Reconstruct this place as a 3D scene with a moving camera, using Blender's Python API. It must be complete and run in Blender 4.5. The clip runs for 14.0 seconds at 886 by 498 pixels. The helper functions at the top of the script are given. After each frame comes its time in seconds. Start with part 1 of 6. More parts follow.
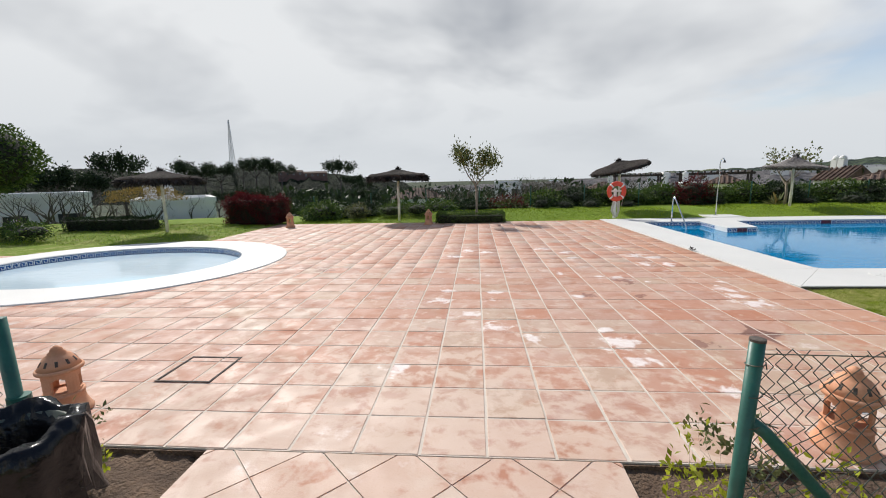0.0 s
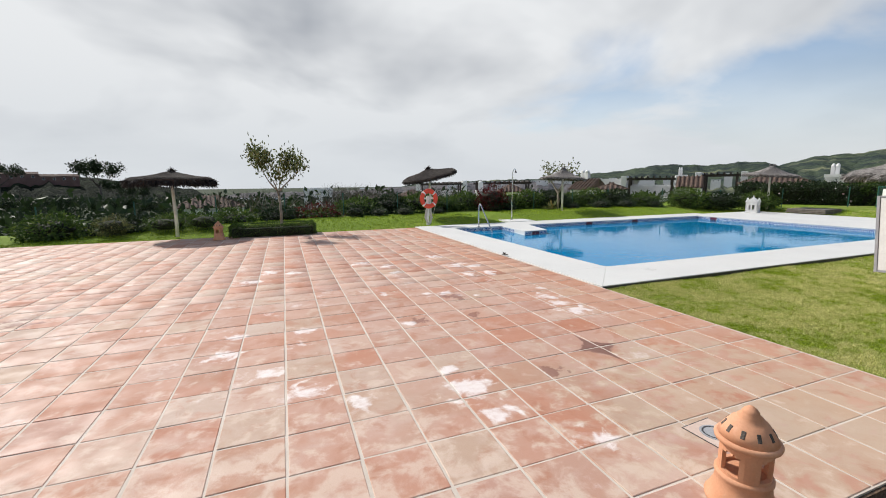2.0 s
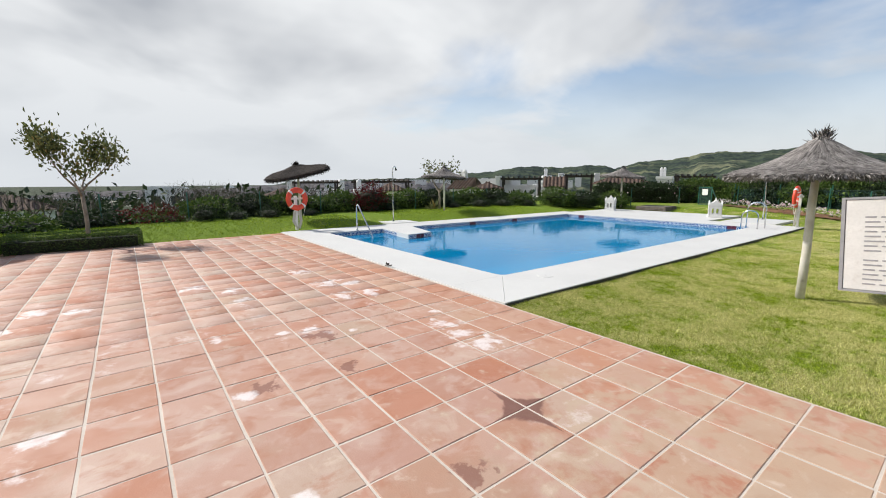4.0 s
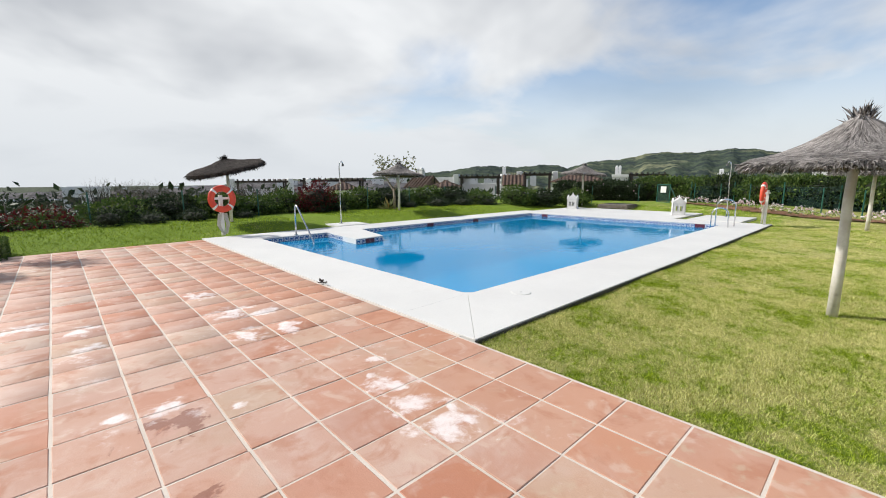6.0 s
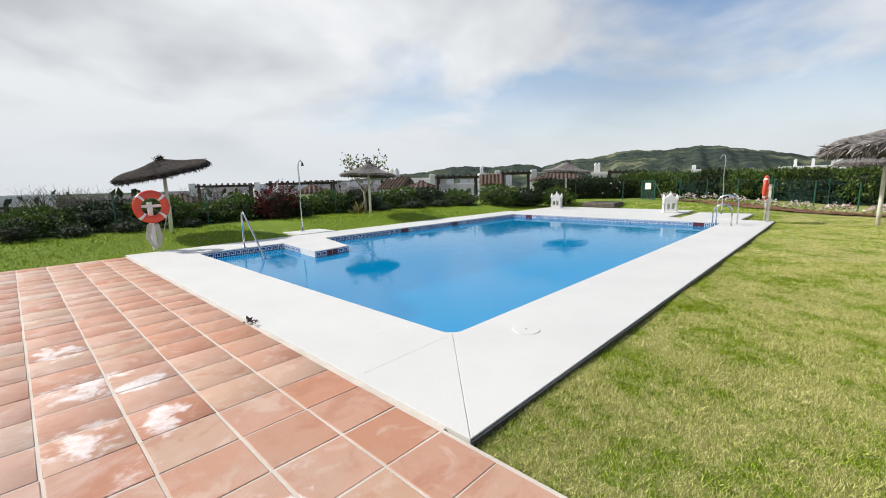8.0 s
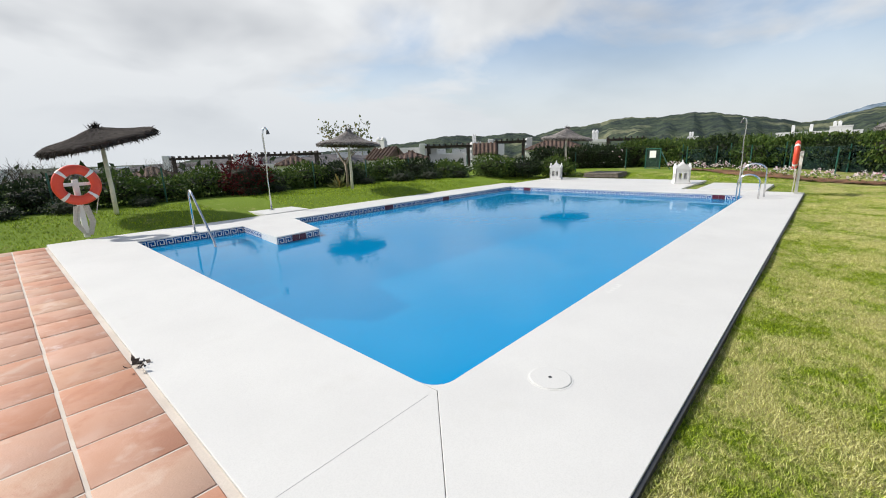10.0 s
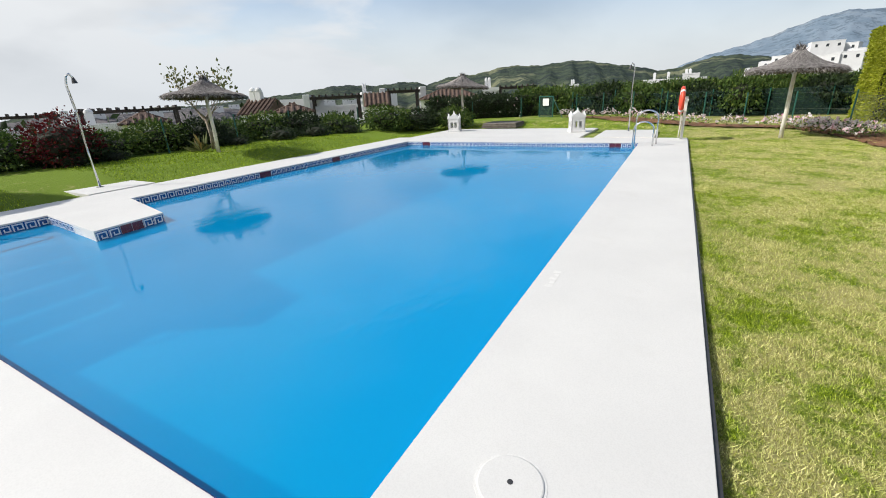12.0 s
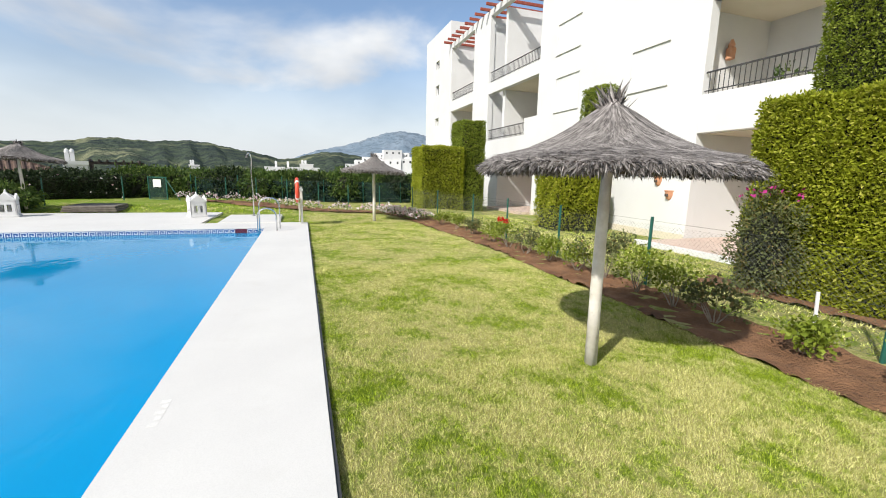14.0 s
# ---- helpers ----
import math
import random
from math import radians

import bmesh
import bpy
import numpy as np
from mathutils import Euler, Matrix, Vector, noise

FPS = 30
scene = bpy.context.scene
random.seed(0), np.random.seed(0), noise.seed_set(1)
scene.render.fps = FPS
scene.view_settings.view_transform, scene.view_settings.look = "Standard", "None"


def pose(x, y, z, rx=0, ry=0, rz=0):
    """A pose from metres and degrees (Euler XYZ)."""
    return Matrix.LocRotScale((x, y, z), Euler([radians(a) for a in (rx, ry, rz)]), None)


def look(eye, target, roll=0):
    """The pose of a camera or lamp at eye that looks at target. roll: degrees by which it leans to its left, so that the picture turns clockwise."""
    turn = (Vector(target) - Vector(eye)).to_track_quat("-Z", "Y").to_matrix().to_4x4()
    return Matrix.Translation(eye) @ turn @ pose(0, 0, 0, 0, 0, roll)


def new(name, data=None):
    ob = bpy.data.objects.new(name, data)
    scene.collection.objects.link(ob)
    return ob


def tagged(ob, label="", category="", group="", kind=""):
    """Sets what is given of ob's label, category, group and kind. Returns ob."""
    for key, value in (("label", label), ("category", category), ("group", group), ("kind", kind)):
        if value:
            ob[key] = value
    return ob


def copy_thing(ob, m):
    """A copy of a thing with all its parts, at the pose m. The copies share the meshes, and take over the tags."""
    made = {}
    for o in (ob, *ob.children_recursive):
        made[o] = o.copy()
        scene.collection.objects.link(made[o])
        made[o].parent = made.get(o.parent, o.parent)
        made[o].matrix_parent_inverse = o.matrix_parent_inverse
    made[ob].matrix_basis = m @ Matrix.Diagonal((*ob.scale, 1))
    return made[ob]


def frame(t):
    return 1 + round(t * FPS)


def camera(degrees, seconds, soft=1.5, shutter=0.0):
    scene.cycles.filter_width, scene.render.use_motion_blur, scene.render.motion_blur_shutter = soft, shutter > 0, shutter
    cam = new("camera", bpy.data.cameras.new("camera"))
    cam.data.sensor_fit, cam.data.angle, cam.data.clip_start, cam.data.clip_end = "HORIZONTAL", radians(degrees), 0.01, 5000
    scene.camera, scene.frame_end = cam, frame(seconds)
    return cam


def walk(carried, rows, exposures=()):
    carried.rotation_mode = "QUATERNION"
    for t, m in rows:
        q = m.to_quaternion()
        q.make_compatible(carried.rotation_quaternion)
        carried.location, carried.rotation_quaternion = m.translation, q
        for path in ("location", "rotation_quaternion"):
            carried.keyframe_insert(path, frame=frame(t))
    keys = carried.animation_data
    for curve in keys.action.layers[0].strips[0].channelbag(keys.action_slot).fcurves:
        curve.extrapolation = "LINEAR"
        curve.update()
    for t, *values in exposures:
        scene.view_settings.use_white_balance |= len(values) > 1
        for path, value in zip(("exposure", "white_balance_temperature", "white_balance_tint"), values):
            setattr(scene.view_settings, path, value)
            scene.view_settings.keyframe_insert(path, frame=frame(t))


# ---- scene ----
cam = camera(94.0, 14.0, soft=1.0)
PATH = [
    (0, (-4.643, -6.157, 1.654), (-4.806, -4.192, 1.318), -1.3),
    (0.5, (-4.637, -5.85, 1.627), (-4.566, -3.879, 1.296), -0.8),
    (1, (-4.628, -5.587, 1.63), (-4.323, -3.637, 1.308), -0.5),
    (1.5, (-4.562, -5.265, 1.624), (-4.043, -3.36, 1.305), -0.5),
    (2, (-4.503, -4.928, 1.605), (-3.801, -3.082, 1.291), -0.6),
    (2.5, (-4.418, -4.601, 1.592), (-3.557, -2.823, 1.279), -0.6),
    (3, (-4.272, -4.304, 1.555), (-3.27, -2.602, 1.243), -0.6),
    (3.5, (-4.044, -3.979, 1.59), (-2.929, -2.349, 1.273), -0.4),
    (6, (-2.754, -2.514, 1.496), (-1.407, -1.072, 1.17), -0.3),
    (6.5, (-2.431, -2.238, 1.476), (-1.055, -0.822, 1.16), -0.6),
    (7, (-2.168, -1.977, 1.469), (-0.761, -0.587, 1.169), -0.7),
    (9.5, (-0.759, -0.596, 1.421), (0.67, 0.741, 1.007), -1.8),
    (10, (-0.487, -0.429, 1.433), (0.937, 0.898, 0.972), -1.9),
    (10.5, (-0.226, -0.214, 1.451), (1.198, 1.097, 0.947), -2.1),
    (11, (0.009, -0.016, 1.45), (1.453, 1.247, 0.885), -2.4),
    (11.5, (0.303, 0.192, 1.454), (1.801, 1.354, 0.815), -2.9),
    (12, (0.538, 0.303, 1.433), (2.174, 1.224, 0.743), -2.9),
    (12.5, (0.756, 0.315, 1.493), (2.562, 0.84, 0.813), -1.6),
    (13, (0.815, 0.298, 1.471), (2.722, 0.378, 0.873), -0.2),
    (13.5, (0.793, 0.169, 1.507), (2.708, -0.143, 1.021), 0.8),
    (14, (0.749, 0.11, 1.549), (2.614, -0.524, 1.201), 1.3),
]
walk(cam, [(t, look(eye, target, roll)) for t, eye, target, roll in PATH],
     exposures=((0.0, -0.06), (2.0, -0.04), (6.0, 0.08), (11.0, 0.03), (12.5, 0.1), (14.0, 0.18)))

# ---- light ----
# the sun stands over the back of the garden, to the left of the pool
SUN_AZ, SUN_EL = radians(-32.0), radians(41.0)
world = bpy.data.worlds.new("world")
scene.world = world
world.use_nodes = True
wt = world.node_tree
wt.nodes.clear()


def wnode(kind, **values):
    n = wt.nodes.new(kind)
    for key, value in values.items():
        n.inputs[key].default_value = value
    return n


sky = wt.nodes.new("ShaderNodeTexSky")
sky.sky_type, sky.sun_disc = "NISHITA", False
sky.sun_elevation, sky.sun_rotation = SUN_EL, SUN_AZ
sky.air_density, sky.dust_density, sky.ozone_density = 1.0, 1.2, 1.5
coord = wt.nodes.new("ShaderNodeTexCoord")
split = wt.nodes.new("ShaderNodeSeparateXYZ")
wt.links.new(coord.outputs["Generated"], split.inputs[0])


def wmath(op, a, b=None, clamp=False):
    n = wt.nodes.new("ShaderNodeMath")
    n.operation, n.use_clamp = op, clamp
    for slot, v in enumerate((a, b)):
        if v is None:
            continue
        if isinstance(v, (int, float)):
            n.inputs[slot].default_value = v
        else:
            wt.links.new(v, n.inputs[slot])
    return n.outputs[0]


# the cloud deck: noise on a flat layer overhead
up = wmath("ADD", wmath("MAXIMUM", split.outputs[2], 0.0), 0.30)
flat = wt.nodes.new("ShaderNodeCombineXYZ")
wt.links.new(wmath("DIVIDE", split.outputs[0], up), flat.inputs[0])
wt.links.new(wmath("DIVIDE", split.outputs[1], up), flat.inputs[1])
big = wnode("ShaderNodeTexNoise", Scale=0.85, Detail=6.0, Roughness=0.52, Distortion=0.35)
wt.links.new(flat.outputs[0], big.inputs["Vector"])
dark = wnode("ShaderNodeTexNoise", Scale=1.3, Detail=4.0, Roughness=0.5, Distortion=0.2)
shifted = wt.nodes.new("ShaderNodeVectorMath")
shifted.operation = "ADD"
shifted.inputs[1].default_value = (7.3, 2.1, 3.0)
wt.links.new(flat.outputs[0], shifted.inputs[0])
wt.links.new(shifted.outputs[0], dark.inputs["Vector"])
# the cloud thins out towards +x, -y
drift = wmath("MULTIPLY", wmath("SUBTRACT", split.outputs[0], wmath("MULTIPLY", split.outputs[1], 0.7)), 0.31)
# and it opens overhead
opening = wmath("MULTIPLY", wmath("MAXIMUM", wmath("SUBTRACT", split.outputs[2], 0.42), 0.0), 0.9)
cover = wmath("SUBTRACT", wmath("SUBTRACT", wmath("ADD", big.outputs[0], 0.205), drift), opening)
mask = wt.nodes.new("ShaderNodeMapRange")
mask.interpolation_type = "SMOOTHSTEP"
mask.inputs["From Min"].default_value, mask.inputs["From Max"].default_value = 0.42, 0.62
wt.links.new(cover, mask.inputs["Value"])
# towards the horizon the deck closes to a pale haze
haze = wt.nodes.new("ShaderNodeMapRange")
haze.interpolation_type = "SMOOTHSTEP"
haze.inputs["From Min"].default_value, haze.inputs["From Max"].default_value = 0.02, 0.3
haze.inputs["To Min"].default_value, haze.inputs["To Max"].default_value = 0.9, 0.0
wt.links.new(split.outputs[2], haze.inputs["Value"])
amount = wmath("MAXIMUM", mask.outputs[0], haze.outputs[0])
tone = wt.nodes.new("ShaderNodeValToRGB")
tone.color_ramp.elements[0].position, tone.color_ramp.elements[0].color = 0.42, (0.93, 0.95, 0.97, 1)
tone.color_ramp.elements[1].position, tone.color_ramp.elements[1].color = 0.70, (0.46, 0.49, 0.54, 1)
wt.links.new(dark.outputs[0], tone.inputs[0])
blue = wt.nodes.new("ShaderNodeBackground")
blue.inputs["Strength"].default_value = 0.15
wt.links.new(sky.outputs[0], blue.inputs["Color"])
cloud = wt.nodes.new("ShaderNodeBackground")
cloud.inputs["Strength"].default_value = 0.9
pale = wt.nodes.new("ShaderNodeMix")
pale.data_type = "RGBA"
pale.inputs[7].default_value = (0.78, 0.82, 0.86, 1)
wt.links.new(haze.outputs[0], pale.inputs[0])
wt.links.new(tone.outputs[0], pale.inputs[6])
wt.links.new(pale.outputs[2], cloud.inputs["Color"])
mixed = wt.nodes.new("ShaderNodeMixShader")
wt.links.new(amount, mixed.inputs[0])
wt.links.new(blue.outputs[0], mixed.inputs[1])
wt.links.new(cloud.outputs[0], mixed.inputs[2])
out = wt.nodes.new("ShaderNodeOutputWorld")
wt.links.new(mixed.outputs[0], out.inputs[0])

sun = bpy.data.lights.new("sun", "SUN")
sun.energy, sun.angle, sun.color = 4.9, radians(1.2), (1.0, 0.96, 0.90)
toward = Vector((math.sin(SUN_AZ) * math.cos(SUN_EL), math.cos(SUN_AZ) * math.cos(SUN_EL), math.sin(SUN_EL)))
new("sun", sun).matrix_world = look(toward * 60, (0, 0, 0))

# ---- materials ----


class Nodes:
    """Short hand for one node material."""

    def __init__(self, name):
        self.m = bpy.data.materials.new(name)
        self.m.use_nodes = True
        self.t = self.m.node_tree
        self.b = self.t.nodes["Principled BSDF"]
        self.pos = self.t.nodes.new("ShaderNodeNewGeometry").outputs["Position"]

    def put(self, value, socket):
        if isinstance(value, bpy.types.NodeSocket):
            self.t.links.new(value, socket)
        else:
            socket.default_value = (*value, 1) if isinstance(value, tuple) and len(value) == 3 and socket.type == "RGBA" else value

    def noise(self, scale, detail=4.0, rough=0.55, stretch=None, distortion=0.0, vector=None):
        n = self.t.nodes.new("ShaderNodeTexNoise")
        n.inputs["Scale"].default_value, n.inputs["Detail"].default_value = scale, detail
        n.inputs["Roughness"].default_value, n.inputs["Distortion"].default_value = rough, distortion
        v = vector or self.pos
        if stretch:
            k = self.t.nodes.new("ShaderNodeVectorMath")
            k.operation = "MULTIPLY"
            k.inputs[1].default_value = stretch
            self.t.links.new(v, k.inputs[0])
            v = k.outputs[0]
        self.t.links.new(v, n.inputs["Vector"])
        return n.outputs[0]

    def step(self, value, low, high, to_low=0.0, to_high=1.0):
        n = self.t.nodes.new("ShaderNodeMapRange")
        n.interpolation_type = "SMOOTHSTEP"
        for key, v in (("From Min", low), ("From Max", high), ("To Min", to_low), ("To Max", to_high)):
            n.inputs[key].default_value = v
        self.t.links.new(value, n.inputs["Value"])
        return n.outputs[0]

    def math(self, op, a, b=0.0, clamp=False):
        n = self.t.nodes.new("ShaderNodeMath")
        n.operation, n.use_clamp = op, clamp
        self.put(a, n.inputs[0])
        self.put(b, n.inputs[1])
        return n.outputs[0]

    def mix(self, f, a, b):
        n = self.t.nodes.new("ShaderNodeMix")
        n.data_type = "RGBA"
        self.put(f, n.inputs[0])
        self.put(a, n.inputs[6])
        self.put(b, n.inputs[7])
        return n.outputs[2]

    def random(self):
        """A number for each object and each loose piece of a mesh."""
        o = self.t.nodes.new("ShaderNodeObjectInfo").outputs["Random"]
        g = self.t.nodes.new("ShaderNodeNewGeometry").outputs["Random Per Island"]
        return self.math("FRACT", self.math("ADD", o, g))

    def bump(self, height, strength=0.3, distance=0.01):
        n = self.t.nodes.new("ShaderNodeBump")
        n.inputs["Strength"].default_value, n.inputs["Distance"].default_value = strength, distance
        self.t.links.new(height, n.inputs["Height"])
        self.t.links.new(n.outputs[0], self.b.inputs["Normal"])

    def done(self, colour, rough=0.7, metal=0.0, sheen=0.5):
        self.b.inputs["Specular IOR Level"].default_value = sheen
        self.put(colour, self.b.inputs["Base Color"])
        self.put(rough, self.b.inputs["Roughness"])
        self.b.inputs["Metallic"].default_value = metal
        return self.m


def surface(name, a, b, scale=3.0, fine=60.0, rough=0.75, bump=0.25, depth=0.006, metal=0.0, stain=0.0, grime=(0.2, 0.18, 0.15)):
    """A painted or mineral surface: broad patches, fine grain, some stains."""
    n = Nodes(name)
    broad, grain = n.noise(scale, 5.0), n.noise(fine, 3.0)
    c = n.mix(n.step(broad, 0.3, 0.7), a, b)
    c = n.mix(n.step(grain, 0.35, 0.75, 0.0, 0.25), c, tuple(0.7 * v for v in a))
    if stain:
        c = n.mix(n.math("MULTIPLY", n.step(n.noise(scale * 2.3, 6.0, 0.65), 0.55, 0.75), stain), c, grime)
    n.bump(n.math("ADD", grain, n.math("MULTIPLY", broad, 0.6)), bump, depth)
    return n.done(c, n.step(grain, 0.2, 0.8, rough - 0.08, min(1.0, rough + 0.08)), metal)


def leafy(name, a, b, c, through_light=0.25):
    """Leaves: each one its own green, some light coming through."""
    n = Nodes(name)
    r = n.random()
    col = n.mix(n.step(r, 0.0, 0.75), a, b)
    col = n.mix(n.step(r, 0.8, 1.0), col, c)
    col = n.mix(n.step(n.noise(1.6), 0.35, 0.7, 0.0, 0.35), col, tuple(0.6 * v for v in a))
    n.b.inputs["Transmission Weight"].default_value = 0.0
    n.done(col, 0.6, 0.0, 0.22)
    tr = n.t.nodes.new("ShaderNodeBsdfTranslucent")
    n.put(col, tr.inputs["Color"])
    mx = n.t.nodes.new("ShaderNodeMixShader")
    mx.inputs[0].default_value = through_light
    n.t.links.new(n.b.outputs[0], mx.inputs[1])
    n.t.links.new(tr.outputs[0], mx.inputs[2])
    n.t.links.new(mx.outputs[0], n.t.nodes["Material Output"].inputs[0])
    return n.m


def tile_material():
    n = Nodes("terracotta_tile")
    r = n.random()
    ramp = n.t.nodes.new("ShaderNodeValToRGB")
    e = ramp.color_ramp.elements
    e[0].position, e[0].color = 0.0, (0.42, 0.235, 0.175, 1)
    e[1].position, e[1].color = 1.0, (0.46, 0.335, 0.265, 1)
    for p, col in ((0.2, (0.475, 0.295, 0.225)), (0.36, (0.43, 0.19, 0.115)), (0.5, (0.49, 0.325, 0.25)), (0.66, (0.415, 0.23, 0.165)), (0.8, (0.395, 0.16, 0.092)), (0.9, (0.44, 0.30, 0.215))):
        x = e.new(p)
        x.color = (*col, 1)
    n.t.links.new(r, ramp.inputs[0])
    c = ramp.outputs[0]
    # clouds of paler and darker clay, salt bloom and brown spills
    along = n.t.nodes.new("ShaderNodeSeparateXYZ")
    n.t.links.new(n.pos, along.inputs[0])
    # the rows along the coping keep their orange
    c = n.mix(n.step(along.outputs[0], -2.0, -0.4, 0.0, 0.4), c, (0.50, 0.25, 0.14))
    bleached = n.step(along.outputs[0], -0.35, -1.3, 0.15, 1.0)
    c = n.mix(n.math("MULTIPLY", n.step(n.noise(2.7, 5.0, 0.6, None, 0.6), 0.45, 0.70, 0.0, 0.5), bleached), c, (0.54, 0.41, 0.345))
    # the fire marks differ from tile to tile
    own = n.t.nodes.new("ShaderNodeVectorMath")
    own.operation = "ADD"
    n.t.links.new(n.pos, own.inputs[0])
    apart = n.t.nodes.new("ShaderNodeCombineXYZ")
    for k in range(3):
        n.t.links.new(n.math("MULTIPLY", r, (37.0, 71.0, 53.0)[k]), apart.inputs[k])
    n.t.links.new(apart.outputs[0], own.inputs[1])
    c = n.mix(n.step(n.noise(3.6, 5.0, 0.62, None, 0.5, own.outputs[0]), 0.50, 0.66, 0.0, 0.62), c, (0.38, 0.16, 0.09))
    c = n.mix(n.step(n.noise(4.4, 4.0, 0.55, None, 0.8, own.outputs[0]), 0.44, 0.30, 0.0, 0.5), c, (0.56, 0.42, 0.335))
    c = n.mix(n.step(n.noise(1.1, 4.0, 0.6), 0.52, 0.70, 0.0, 0.55), c, (0.41, 0.285, 0.205))
    ragged = n.noise(5.5, 6.0, 0.6, None, 0.3)

    def blob(x, y, radius, low, high):
        d = n.t.nodes.new("ShaderNodeVectorMath")
        d.operation = "DISTANCE"
        d.inputs[1].default_value = (x, y, 0)
        n.t.links.new(n.pos, d.inputs[0])
        return n.step(n.math("SUBTRACT", ragged, n.math("MULTIPLY", d.outputs["Value"], 0.22 / radius)), low, high)

    # sandy wear where the path meets the lawn
    c = n.mix(n.math("MULTIPLY", blob(-1.3, -3.3, 1.5, 0.28, 0.42), 0.6), c, (0.47, 0.355, 0.25))
    # trodden pale where the path comes in
    c = n.mix(n.math("MULTIPLY", blob(-5.1, -5.0, 2.6, 0.22, 0.40), 0.62), c, (0.62, 0.49, 0.40))
    white = None
    for x, y, radius in BLOOM:
        b = blob(x, y, radius * 0.8, 0.28, 0.44)
        white = b if white is None else n.math("MAXIMUM", white, b)
    scattered = n.math("MULTIPLY", n.step(n.noise(3.1, 6.0, 0.7), 0.56, 0.72), n.step(n.noise(0.45, 2.0), 0.44, 0.6))
    white = n.math("MULTIPLY", white, n.step(n.noise(9.0, 5.0, 0.7), 0.25, 0.58, 0.35, 1.0))
    white = n.math("MAXIMUM", white, n.math("MULTIPLY", scattered, 0.6))
    brown = None
    for x, y, radius in SPILL:
        b = blob(x, y, radius, 0.35, 0.42)
        brown = b if brown is None else n.math("MAXIMUM", brown, b)
    c = n.mix(n.math("MULTIPLY", brown, 0.75), c, (0.20, 0.075, 0.05))
    c = n.mix(n.math("MULTIPLY", white, 0.7), c, (0.82, 0.78, 0.77))
    # a brown four-pointed scar across one tile's corner
    s = n.t.nodes.new("ShaderNodeSeparateXYZ")
    n.t.links.new(n.pos, s.inputs[0])
    arms = [n.math("SQRT", n.math("ABSOLUTE", n.math("SUBTRACT", s.outputs[k], v))) for k, v in ((0, -1.73), (1, -1.86))]
    reach = n.math("ADD", n.math("ADD", arms[0], arms[1]), n.math("MULTIPLY", ragged, 0.3))
    c = n.mix(n.step(reach, 0.80, 0.72, 0.0, 0.92), c, (0.17, 0.075, 0.055))
    fine = n.noise(90.0, 4.0)
    c = n.mix(n.step(fine, 0.55, 0.8, 0.0, 0.3), c, (0.40, 0.22, 0.14))
    n.bump(n.math("ADD", fine, n.math("MULTIPLY", n.noise(9.0), 1.5)), 0.35, 0.004)
    return n.done(c, n.step(n.noise(4.0, 4.0), 0.3, 0.7, 0.55, 0.85))


def grass_material(name, blades):
    """Lawn: deep green, yellowed and straw patches at one and at ten metres."""
    n = Nodes(name)
    patch = n.noise(1.3, 6.0, 0.68)
    spot = n.noise(7.0, 5.0, 0.68)
    # the lawn by the roses is the driest
    s = n.t.nodes.new("ShaderNodeSeparateXYZ")
    n.t.links.new(n.pos, s.inputs[0])
    dry = n.math("MULTIPLY", n.step(s.outputs[1], 1.5, -1.2), n.step(s.outputs[0], -3.0, 1.0))
    dry = n.math("MULTIPLY", dry, n.step(s.outputs[1], -12.0, -9.0))
    level = n.math("ADD", n.math("MULTIPLY", patch, 0.66), n.math("MULTIPLY", spot, 0.42))
    level = n.math("ADD", level, n.math("MULTIPLY", n.noise(26.0, 4.0, 0.65), 0.36))
    f = n.step(n.math("ADD", level, n.math("SUBTRACT", n.math("MULTIPLY", dry, 0.09), n.step(s.outputs[1], 8.5, 10.5, 0.0, 0.09))), 0.69, 0.88)
    if blades:
        r = n.random()
        g = n.mix(r, (0.08, 0.145, 0.008), (0.52, 0.66, 0.045))
        straw = n.mix(r, (0.33, 0.34, 0.05), (0.97, 0.93, 0.43))
    else:
        g, straw = n.mix(n.noise(70.0), (0.07, 0.13, 0.012), (0.25, 0.34, 0.04)), n.mix(n.noise(60.0), (0.24, 0.23, 0.07), (0.54, 0.49, 0.22))
    c = n.mix(f, g, straw)
    if not blades:
        # past the gardens the land is wooded and built over
        flat = n.t.nodes.new("ShaderNodeVectorMath")
        flat.operation = "LENGTH"
        n.t.links.new(n.pos, flat.inputs[0])
        woods = n.mix(n.step(n.noise(0.06, 6.0, 0.65), 0.42, 0.62), (0.025, 0.04, 0.022), (0.075, 0.085, 0.05))
        c = n.mix(n.step(flat.outputs["Value"], 34.0, 46.0), c, woods)
    n.bump(n.noise(120.0, 3.0), 0.9, 0.02)
    return n.done(c, 0.9, 0.0, 0.1)


